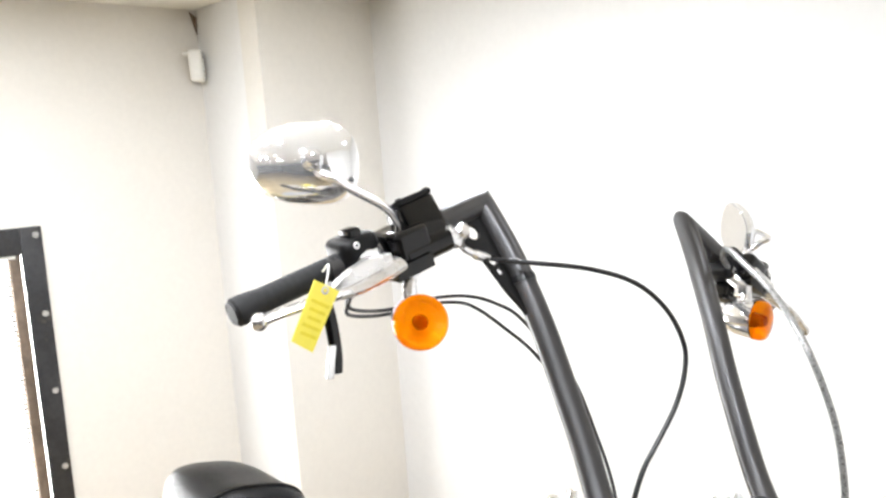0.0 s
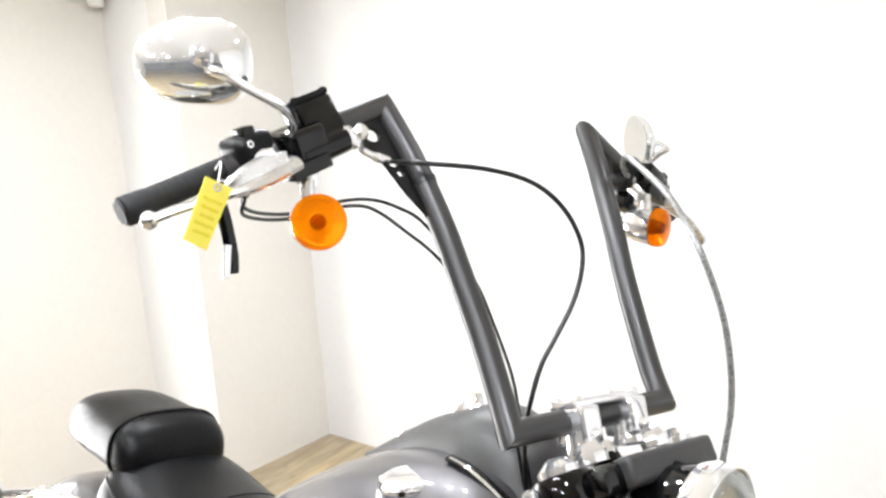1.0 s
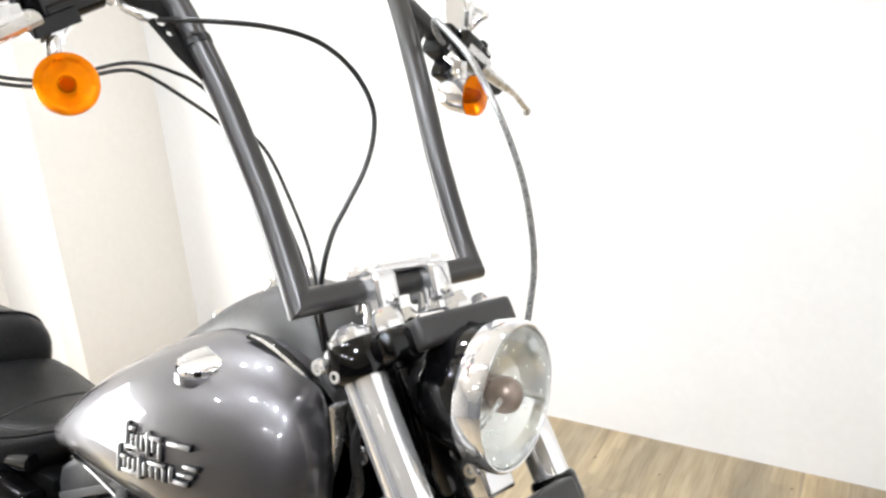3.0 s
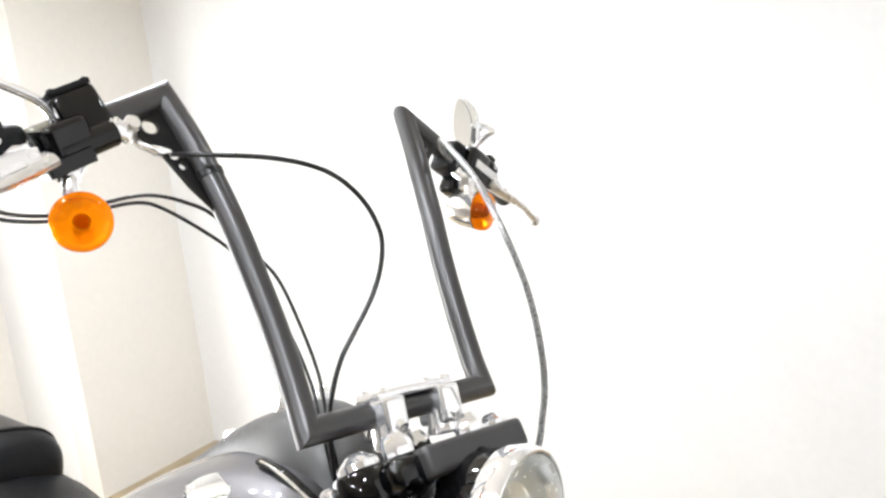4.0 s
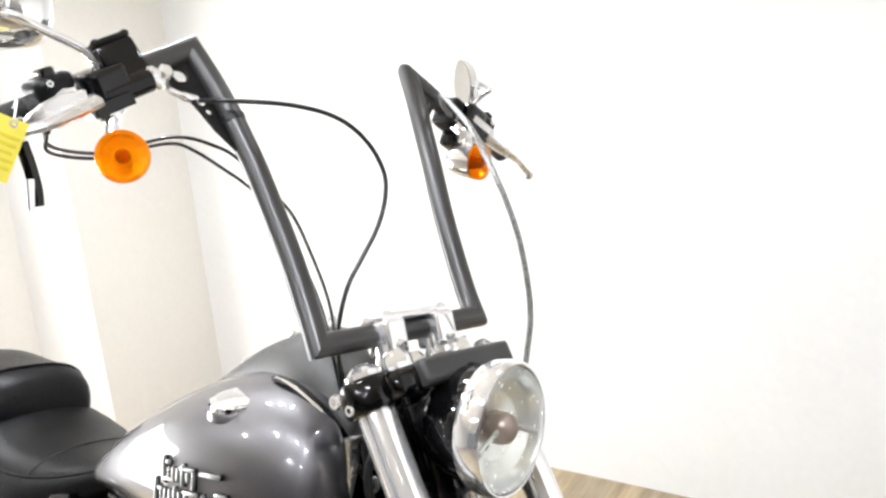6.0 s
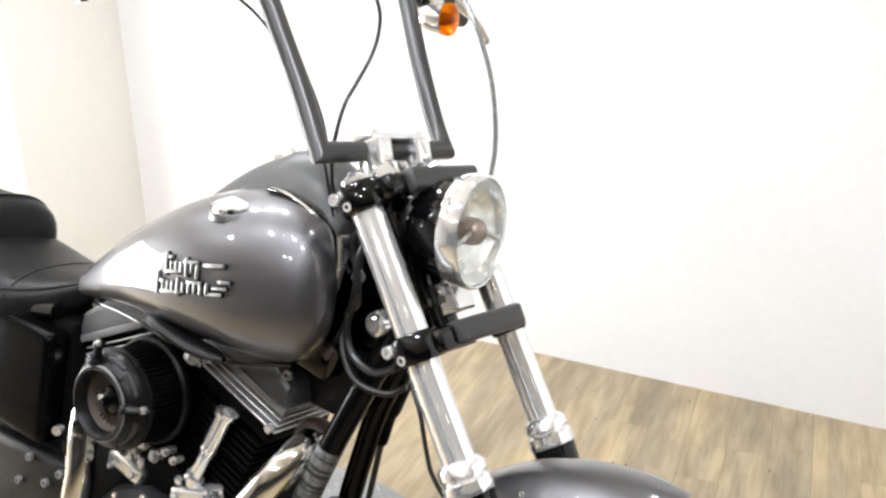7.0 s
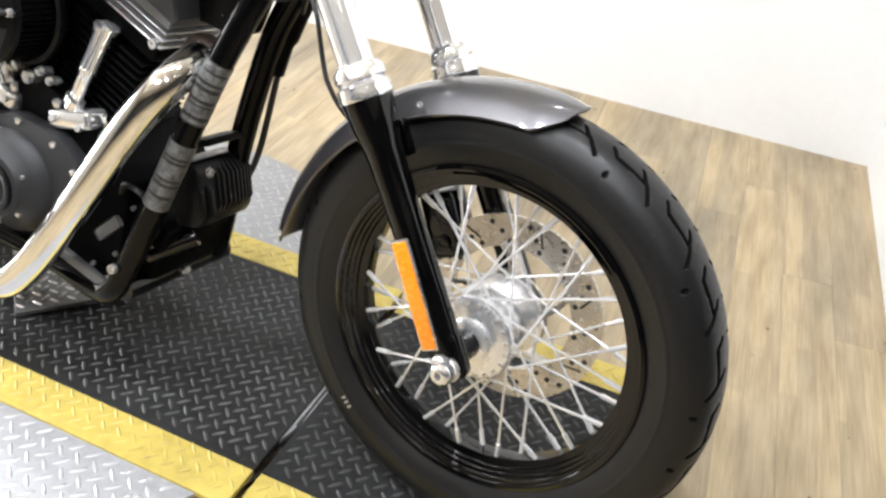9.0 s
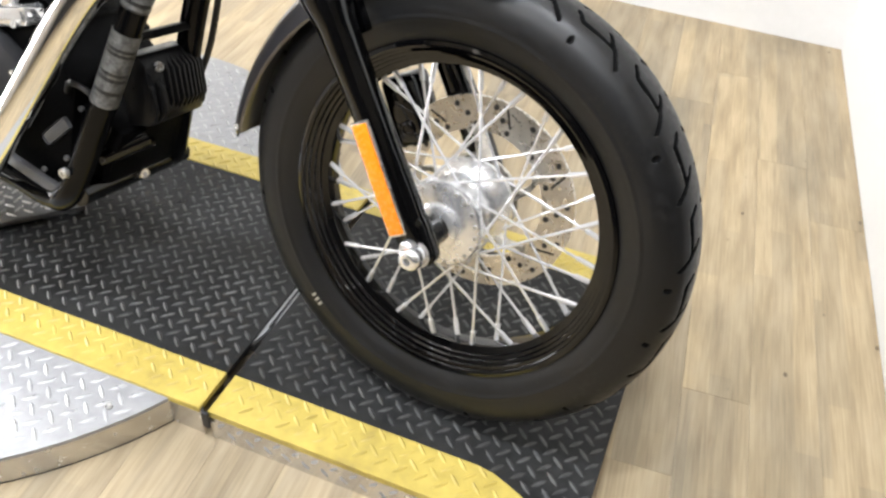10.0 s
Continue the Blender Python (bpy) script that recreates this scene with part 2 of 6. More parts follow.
AMBERIN = surface("bright faceted bowl", (1.0, 0.98, 0.92), 0.10, 0.35, 0.03, 30, 60, 0.3)
CLEAR = glass("clear headlight glass", (0.98, 0.99, 0.98), 0.02, 1.10)
BOWL = surface("silver reflector", (0.97, 0.97, 0.95), 0.20, 0.70, 0.03, 30, 120, 0.05)
MIRRORGLASS = surface("mirror glass", (0.9, 0.9, 0.9), 0.01, 1.0, 0.01, 5, 30, 0.0, rough_vary=0.005)
WINDOWGLOW = glow("daylit white window panel", (1.0, 1.0, 1.0), 17.0)
LAMPGLOW = glow("lit lamp diffuser", (1.0, 0.95, 0.88), 14.0)
BOARDS = wood_boards()


# ---- building helpers ----
WHERE = {}


def thing(name, label, category, loc=(0, 0, 0), group="", kind=""):
    ob = new(name)
    ob.location = loc
    WHERE[ob] = Matrix.Translation(loc)
    return tagged(ob, label, category, group, kind)


def mesh_of(bm, name, material, sharp=38):
    bmesh.ops.recalc_face_normals(bm, faces=bm.faces)
    me = bpy.data.meshes.new(name)
    bm.to_mesh(me)
    bm.free()
    for f in me.polygons:
        f.use_smooth = True
    me.set_sharp_from_angle(angle=radians(sharp))
    me.materials.append(material)
    return me


def part(name, bm, material, parent=None, label="", frame_m=None, sharp=38):
    """Links a bmesh (or a finished mesh) as one mesh object under a thing or a part; frame_m is the frame its points are in."""
    me = bm if isinstance(bm, bpy.types.Mesh) else mesh_of(bm, name, material, sharp)
    ob = new(name, me)
    m = frame_m if frame_m is not None else Matrix.Identity(4)
    WHERE[ob] = m
    if parent:
        ob.parent = parent
        ob.matrix_basis = WHERE[parent].inverted() @ m
    else:
        ob.matrix_basis = m
    if label:
        ob["label"] = label
    return ob


def structure(name, bm, material, label, category, frame_m=None):
    return tagged(part(name, bm, material, None, "", frame_m), label, category, kind="structure")


def box(bm, c, size, turn=None, bevel=0.0, seg=2):
    geo = bmesh.ops.create_cube(bm, size=1.0)
    m = Matrix.Translation(c) @ (turn.to_4x4() if turn is not None else Matrix.Identity(4)) @ Matrix.Diagonal((*size, 1))
    bmesh.ops.transform(bm, matrix=m, verts=geo["verts"])
    if bevel:
        edges = {e for v in geo["verts"] for e in v.link_edges}
        bmesh.ops.bevel(bm, geom=list(edges), offset=bevel, segments=seg, profile=0.6, affect="EDGES")
    return bm


def basis(axis):
    a = Vector(axis).normalized()
    ref = Vector((0, 0, 1)) if abs(a.z) < 0.9 else Vector((1, 0, 0))
    u = ref.cross(a).normalized()
    return u, a.cross(u), a


def lathe(bm, profile, origin=(0, 0, 0), axis=(0, 0, 1), seg=32, closed=False):
    """Turns (radius, height) pairs round the axis."""
    u, w, a = basis(axis)
    o = Vector(origin)
    rings = []
    for r, h in profile:
        if r < 1e-5:
            rings.append([bm.verts.new(o + a * h)])
        else:
            rings.append([bm.verts.new(o + a * h + (u * math.cos(t) + w * math.sin(t)) * r) for t in (2 * math.pi * k / seg for k in range(seg))])
    pairs = list(zip(rings, rings[1:])) + ([(rings[-1], rings[0])] if closed else [])
    for p, q in pairs:
        for k in range(seg):
            j = (k + 1) % seg
            vs = [p[k % len(p)], p[j % len(p)], q[j % len(q)], q[k % len(q)]]
            vs = [v for n, v in enumerate(vs) if v not in vs[:n]]
            if len(vs) > 2:
                bm.faces.new(vs)
    return bm


def smooth_path(pts, steps=8):
    """A Catmull-Rom curve through points of any dimension."""
    p = [Vector(q) for q in pts]
    p = [p[0] * 2 - p[1]] + p + [p[-1] * 2 - p[-2]]
    out = []
    for i in range(1, len(p) - 2):
        for k in range(steps):
            t = k / steps
            out.append(0.5 * (2 * p[i] + (p[i + 1] - p[i - 1]) * t + (2 * p[i - 1] - 5 * p[i] + 4 * p[i + 1] - p[i + 2]) * t * t + (3 * p[i] - p[i - 1] - 3 * p[i + 1] + p[i + 2]) * t ** 3))
    return out + [p[-2]]


def sweep(bm, pts, radius, seg=14, caps=True, flat=1.0):
    """A tube along points; radius is one number or one per point."""
    pts = [Vector(p) for p in pts]
    rad = radius if isinstance(radius, (list, tuple)) else [radius] * len(pts)
    rings, ref = [], None
    for i, p in enumerate(pts):
        d = (pts[min(i + 1, len(pts) - 1)] - pts[max(i - 1, 0)]).normalized()
        if ref is None:
            ref = basis(d)[0]
        u = (ref - d * ref.dot(d)).normalized()
        w = d.cross(u)
        ref = u
        rings.append([bm.verts.new(p + (u * math.cos(t) + w * math.sin(t) * flat) * rad[i]) for t in (2 * math.pi * k / seg for k in range(seg))])
    for a, b in zip(rings, rings[1:]):
        for k in range(seg):
            bm.faces.new((a[k], a[(k + 1) % seg], b[(k + 1) % seg], b[k]))
    if caps:
        bm.faces.new(rings[0][::-1])
        bm.faces.new(rings[-1])
    return bm


def loft(bm, rings, closed_ends=True):
    made = [[bm.verts.new(p) for p in ring] for ring in rings]
    n = len(made[0])
    for a, b in zip(made, made[1:]):
        for k in range(n):
            bm.faces.new((a[k], a[(k + 1) % n], b[(k + 1) % n], b[k]))
    if closed_ends:
        bm.faces.new(made[0][::-1])
        bm.faces.new(made[-1])
    return bm


def prism(bm, outline, direction, bevel=0.0):
    """A flat outline pushed along a direction."""
    a = [bm.verts.new(p) for p in outline]
    b = [bm.verts.new(Vector(p) + Vector(direction)) for p in outline]
    n = len(a)
    faces = [bm.faces.new(a[::-1]), bm.faces.new(b)]
    faces += [bm.faces.new((a[k], a[(k + 1) % n], b[(k + 1) % n], b[k])) for k in range(n)]
    if bevel:
        bmesh.ops.bevel(bm, geom=list({e for f in faces for e in f.edges}), offset=bevel, segments=2, profile=0.6, affect="EDGES")
    return bm


def rod(a, b, r, seg=12):
    return sweep(bmesh.new(), [a, b], r, seg)


def bolt(parent, at, axis, r, h, material, frame_m, name="bolt"):
    """A hexagon-socket cap screw."""
    bm = lathe(bmesh.new(), [(0, 0), (r, 0), (r, h * 0.85), (r * 0.9, h), (r * 0.5, h), (r * 0.45, h * 0.5), (0, h * 0.5)], at, axis, 14)
    return part(name, bm, material, parent, "", frame_m)


def interp_rows(rows, n):
    """Rows of numbers along a body, drawn out smoothly to many."""
    return [tuple(v) for v in smooth_rows(rows, n)]


def smooth_rows(rows, steps):
    p = [np.array(r, float) for r in rows]
    p = [2 * p[0] - p[1]] + p + [2 * p[-1] - p[-2]]
    out = []
    for i in range(1, len(p) - 2):
        for k in range(steps):
            t = k / steps
            out.append(0.5 * (2 * p[i] + (p[i + 1] - p[i - 1]) * t + (2 * p[i - 1] - 5 * p[i] + 4 * p[i + 1] - p[i + 2]) * t * t + (3 * p[i] - p[i - 1] - 3 * p[i + 1] + p[i + 2]) * t ** 3))
    return out + [p[-2]]


# ---- the room ----
WT = 0.12
bm = box(bmesh.new(), ((STUB_X + 1.1) / 2 - WT / 2, NORTH + WT / 2, (CEIL + FLOOR) / 2), (1.1 - STUB_X + WT, WT, CEIL - FLOOR))
structure("wall_north", bm, WALL, "smooth white painted wall behind the motorcycle", "wall")
bm = box(bmesh.new(), (STUB_X - WT / 2, (STUB_Y + NORTH) / 2 + 0.06, (CEIL + FLOOR) / 2), (WT, NORTH - STUB_Y + 0.12, CEIL - FLOOR))
structure("wall_return", bm, CREAM, "short cream wall return beside the white wall", "wall")
bm = box(bmesh.new(), ((WEST + STUB_X - WT) / 2, STUB_Y + WT / 2, (CEIL + FLOOR) / 2), (STUB_X - WT - WEST, WT, CEIL - FLOOR))
structure("wall_stub", bm, WALL, "narrow white painted wall pier", "wall")

# the west wall with the window's opening cut out of it
WY0, WY1, WZ0, WZ1 = -1.05, 0.385, 0.10, 1.235
bm = bmesh.new()
for y0, y1, z0, z1 in ((WY1, STUB_Y + WT, FLOOR, CEIL), (SOUTH, WY0, FLOOR, CEIL), (WY0, WY1, WZ1, CEIL), (WY0, WY1, FLOOR, WZ0)):
    box(bm, (WEST - WT / 2, (y0 + y1) / 2, (z0 + z1) / 2), (WT, y1 - y0, z1 - z0))
structure("wall_west", bm, CREAM, "cream painted wall with a framed window", "wall")
EAST = 3.0
bm = box(bmesh.new(), ((WEST + EAST) / 2, SOUTH - WT / 2, (CEIL + FLOOR) / 2), (EAST - WEST, WT, CEIL - FLOOR))
structure("wall_south", bm, SHOWROOM, "plain dark wall closing the room", "wall")
# the east wall stands a few degrees out of square, like the boards
SKEW = math.degrees(math.atan(0.085))
bm = box(bmesh.new(), (WT / 2, -0.82, (CEIL + FLOOR) / 2), (WT, 1.90, CEIL - FLOOR))
structure("wall_east", bm, WALL, "smooth white wall along the edge of the floor boards", "wall", pose(0.593, NORTH, 0, 0, 0, SKEW))
bm = box(bmesh.new(), (EAST + WT / 2, (SOUTH + 0.9) / 2, (CEIL + FLOOR) / 2), (WT, 0.9 - SOUTH, CEIL - FLOOR))
structure("wall_far", bm, SHOWROOM, "plain dark wall across the showroom", "wall")
bm = box(bmesh.new(), ((EAST + 0.78) / 2, 0.9 + WT / 2, (CEIL + FLOOR) / 2), (EAST - 0.78, WT, CEIL - FLOOR))
structure("wall_recess", bm, SHOWROOM, "plain dark wall behind the end of the white wall", "wall")
bm = box(bmesh.new(), (0.0, -1.75, CEIL + 0.05), (7.0, 7.3, 0.1))
structure("ceiling", bm, CEILMAT, "low cream painted ceiling", "ceiling")
bm = box(bmesh.new(), (-1.0, -1.75, FLOOR - 0.055), (5.2, 7.3, 0.08))
structure("subfloor", bm, DARKGAP, "dark base under the floor boards", "floor")


def ceiling_lamp(x, y):
    t = thing("ceiling_lamp", "small round recessed ceiling downlight, lit", "lamp", (x, y, CEIL), "ceiling downlights")
    fm = Matrix.Translation((x, y, CEIL))
    part("lamp_ring", lathe(bmesh.new(), [(0.042, 0), (0.056, 0), (0.056, -0.008), (0.046, -0.014), (0.040, -0.006)], seg=28, closed=True), PLASTIC, t, "", fm)
    part("diffuser", lathe(bmesh.new(), [(0, -0.004), (0.040, -0.004), (0.040, -0.001), (0, -0.001)], seg=28), LAMPGLOW, t, "", fm)
    return t


for lx, ly in LAMPS + [(x + 0.12 * (k % 2), y) for y in (-1.3, -2.2, -3.1, -4.0) for k, x in enumerate((-1.9, -0.35, 0.8, 1.6, 2.4))]:
    ceiling_lamp(lx, ly)


def west_window():
    t = tagged(part("window_1", box(bmesh.new(), (WEST - 0.05, (WY0 + WY1) / 2, (WZ0 + WZ1) / 2), (0.012, WY1 - WY0, WZ1 - WZ0)), WINDOWGLOW), "bright white daylit window panel in a dark iron frame", "window", kind="structure")
    w = 0.075
    for name, y0, y1, z0, z1 in (("window_frame", WY1 - 0.02, WY1 - 0.02 + w, WZ0 - w, WZ1 + w), ("window_frame", WY0 - w + 0.02, WY0 + 0.02, WZ0 - w, WZ1 + w), ("window_frame", WY0 + 0.02, WY1 - 0.02, WZ1 - 0.02, WZ1 + w), ("window_frame", WY0 + 0.02, WY1 - 0.02, WZ0 - w, WZ0 + 0.02)):
        part(name, box(bmesh.new(), (WEST + 0.008, (y0 + y1) / 2, (z0 + z1) / 2), (0.016, y1 - y0, z1 - z0), bevel=0.003), IRON, t, "dark painted angle iron with bolts")
    for y0, y1 in ((WY1 - 0.062, WY1 - 0.022), (WY0 + 0.022, WY0 + 0.062)):
        part("wooden_strip", box(bmesh.new(), (WEST - 0.012, (y0 + y1) / 2, (WZ0 + WZ1) / 2), (0.03, y1 - y0, WZ1 - WZ0 - 0.03), bevel=0.006), OLDWOOD, t, "weathered wooden glazing strip")
    part("white_bead", box(bmesh.new(), (WEST - 0.006, (WY0 + WY1) / 2, WZ1 - 0.026), (0.03, WY1 - WY0 - 0.08, 0.012), bevel=0.003), PLASTIC, t, "thin white bead under the top frame")
    # toothed edge of the panel
    bm = bmesh.new()
    for k in range(60):
        box(bm, (WEST - 0.028, WY1 - 0.066, WZ0 + 0.02 + k * (WZ1 - WZ0 - 0.06) / 60), (0.012, 0.010, 0.010))
    part("toothed_edge", bm, IRON, t)
    for k in range(5):
        for y in (WY1 + 0.032, WY0 - 0.032):
            bolt(t, (WEST + 0.014, y, WZ1 + 0.045 - k * 0.285), (1, 0, 0), 0.011, 0.009, STEEL, None)
    return t


west_window()


def sensor():
    t = thing("alarm_sensor", "small white plastic alarm sensor high in the wall corner", "sensor", (-3.11, 1.0, 1.87))
    fm = pose(-3.085, 1.098, 1.880, 0, 0, 50)
    part("sensor_body", box(bmesh.new(), (0, 0, 0), (0.05, 0.07, 0.125), bevel=0.012, seg=3), PLASTIC, t, "", fm)
    part("sensor_lens", box(bmesh.new(), (0.026, 0, -0.02), (0.006, 0.045, 0.05), bevel=0.002), surface("milky lens", (0.70, 0.70, 0.67), 0.3, 0, 0.03), t, "milky lens", fm)
    part("sensor_light", lathe(bmesh.new(), [(0, 0), (0.003, 0), (0.003, 0.002), (0, 0.002)], (0.025, 0, 0.032), (1, 0, 0), 10), INK, t, "", fm)
    part("bracket", rod((-0.02, 0, 0.05), (-0.05, 0, 0.05), 0.008), PLASTIC, t, "", fm)


sensor()
bm = prism(bmesh.new(), [(WEST + 0.004, STUB_Y - 0.03, CEIL - 0.01), (WEST + 0.004, STUB_Y - 0.004, CEIL - 0.10), (WEST + 0.004, STUB_Y - 0.002, CEIL - 0.03)], (0.006, 0, 0))
structure("trim", bm, OLDWOOD, "loose dark strip of tape at the ceiling corner", "trim")


# ---- floor boards, laid along the east wall ----
def floor_boards():
    base = tagged(part("floor", box(bmesh.new(), (0, 0, -0.0112), (7.0, 7.3, 0.006)), DARKGAP, None, "", pose(0.0, -1.75, FLOOR, 0, 0, 0)), "pale weathered oak board floor", "floor", kind="structure")
    wide, gap, rnd = 0.115, 0.0003, random.Random(4)
    shapes = {}

    def board_mesh(length):
        if length not in shapes:
            shapes[length] = mesh_of(box(bmesh.new(), (0, 0, -0.004), (length - gap, wide - gap, 0.008), bevel=0.0004, seg=1), "board", BOARDS)
        return shapes[length]

    turn = pose(0.593, NORTH, FLOOR, 0, 0, 90 + SKEW)
    n = 0
    for row in range(-24, 36):
        along, first = (-0.085 * wide * (row + 1) - 0.03 if row > -2 else 0.80), rnd.choice((0.35, 0.55, 0.75, 0.95))
        while along < 7.2:
            length, first = first or rnd.choice((0.75, 0.95, 1.2)), 0
            mid = along + length / 2
            at = turn @ Vector((-mid, wide * (row + 0.5), 0))
            if WEST - 0.06 < at.x < EAST + 0.06 and SOUTH - 0.3 < at.y < 1.95:
                ob = part("board", board_mesh(length), BOARDS, base, "", turn @ pose(-mid, wide * (row + 0.5), 0, 0, 0, 180 * rnd.randint(0, 1)))
                n += 1
            along += length
    return base


floor_boards()


# ---- the turntable deck ----
DISC_C, DISC_R = (-0.94, 0.065), 0.648
DY0, DY1, NI, FI = -0.234, 0.382, -0.155, 0.310     # deck edges and the inner edges of its yellow bands
JOINT, DECK_END, DECK_REAR = -0.300, 0.285, -2.55


def lug(bm, x, y, z, a, length=0.021, wide=0.0065, high=0.0016):
    """One raised lens-shaped lug of tread plate."""
    c, s = math.cos(a), math.sin(a)

    def at(u, v, h):
        return bm.verts.new((x + c * u - s * v, y + s * u + c * v, z + h))

    l, w = length / 2, wide / 2
    rim = [at(-l, 0, 0), at(-l * 0.45, -w, 0), at(l * 0.45, -w, 0), at(l, 0, 0), at(l * 0.45, w, 0), at(-l * 0.45, w, 0)]
    top = [at(-l * 0.6, 0, high), at(l * 0.6, 0, high)]
    for f in ((rim[0], rim[1], top[0]), (rim[1], rim[2], top[1], top[0]), (rim[2], rim[3], top[1]), (rim[3], rim[4], top[1]), (rim[4], rim[5], top[0], top[1]), (rim[5], rim[0], top[0])):
        bm.faces.new(f)


def tread(name, material, parent, inside, span, z, origin=(-0.7419, -0.0433), pitch=(0.0322, 0.0302)):
    """Lugs at 45 degrees in the usual crossed pattern, over the part of the span that inside() accepts."""
    bm, rnd = bmesh.new(), random.Random(len(name) + int(1000 * abs(span[0])))
    x0, x1, y0, y1 = span
    for i in range(int((x0 - origin[0]) / pitch[0]) - 1, int((x1 - origin[0]) / pitch[0]) + 2):
        for j in range(int((y0 - origin[1]) / pitch[1]) - 1, int((y1 - origin[1]) / pitch[1]) + 2):
            for half in (0.0, 0.5):
                x, y = origin[0] + (i + half) * pitch[0], origin[1] + (j + half) * pitch[1]
                if inside(x, y) and x0 + 0.010 < x < x1 - 0.010:
                    lug(bm, x, y, z, radians(-43 if half < 0.25 else 46) + rnd.uniform(-0.03, 0.03), 0.84 * pitch[0], 0.19 * pitch[0], 0.0021 * rnd.uniform(0.75, 1.1))
    ob = part(name, bm, material, parent, "", None, 60)
    return tagged(ob, kind="stuff")


def in_disc(x, y, less=0.014):
    return math.hypot(x - DISC_C[0], y - DISC_C[1]) < DISC_R - less


def near_inner(x):
    """The worn yellow band swings inward near the deck's front end."""
    return NI if x < 0.13 else NI - 0.30 * (x - 0.13) ** 1.0 - 1.6 * (x - 0.13) ** 2


def turntable():
    t = thing("turntable", "round aluminium tread-plate turntable with a black deck and yellow edges", "turntable", (*DISC_C, FLOOR))
    fm = Matrix.Translation((*DISC_C, -0.004))
    part("disc", lathe(bmesh.new(), [(0, -0.010), (DISC_R - 0.003, -0.010), (DISC_R, -0.008), (DISC_R, -0.001), (DISC_R - 0.004, 0.0), (0, 0.0)], seg=96), SILVERPLATE, t, "silver tread plate", fm)
    part("skirt", lathe(bmesh.new(), [(DISC_R - 0.012, FLOOR + 0.0065), (DISC_R - 0.002, FLOOR + 0.0065), (DISC_R - 0.002, -0.0105), (DISC_R - 0.012, -0.0105)], seg=96, closed=True), SKIRT, t, "polished steel skirt", fm)
    part("base_ring", lathe(bmesh.new(), [(DISC_R - 0.03, FLOOR + 0.004), (DISC_R - 0.0015, FLOOR + 0.004), (DISC_R - 0.0015, FLOOR + 0.0062), (DISC_R - 0.03, FLOOR + 0.0062)], seg=96, closed=True), DARKGAP, t, "", fm)
    z = 0.0
    part("deck", box(bmesh.new(), ((DECK_REAR + JOINT) / 2 - 0.004, (NI + FI) / 2, z - 0.006), (JOINT - DECK_REAR - 0.010, FI - NI, 0.012), bevel=0.0015, seg=1), BLACKPLATE, t, "black painted tread-plate deck")
    for y0, y1 in ((DY0, NI - 0.0006), (FI + 0.0006, DY1)):
        part("yellow_band", box(bmesh.new(), ((DECK_REAR + JOINT) / 2 - 0.004, (y0 + y1) / 2, z - 0.006), (JOINT - DECK_REAR - 0.010, y1 - y0, 0.012), bevel=0.0015, seg=1), YELLOW, t, "worn yellow painted edge band")
    for y in (DY0 + 0.006, DY1 - 0.006):
        part("deck_skirt", box(bmesh.new(), ((DECK_REAR + JOINT) / 2, y, (FLOOR - 0.003) / 2 - 0.0015), (JOINT - DECK_REAR - 0.016, 0.008, -FLOOR - 0.006)), SKIRT, t)
    vis = (-1.75, JOINT - 0.012)
    tread("deck_tread", WORNBLACK, t, lambda x, y: NI + 0.012 < y < FI - 0.008, (*vis, NI, FI), z)
    tread("band_tread", YELLOW, t, lambda x, y: DY0 + 0.01 < y < NI - 0.008, (*vis, DY0, NI), z)
    tread("band_tread", YELLOW, t, lambda x, y: FI + 0.008 < y < DY1 - 0.01, (*vis, FI, DY1), z)
    tread("disc_tread", LUGSILVER, t, lambda x, y: in_disc(x, y) and (y < DY0 - 0.012 or y > DY1 + 0.012), (-1.6, -0.28, -0.6, 0.72), -0.004, (-0.6395, -0.2654), (0.0352, 0.0350))
    for x, y in ((-0.435, -0.285), (-0.66, -0.44), (-0.72, 0.55)):
        bolt(t, (x, y, -0.005), (0, 0, 1), 0.006, 0.004, STEEL, None, "rivet")
    return t


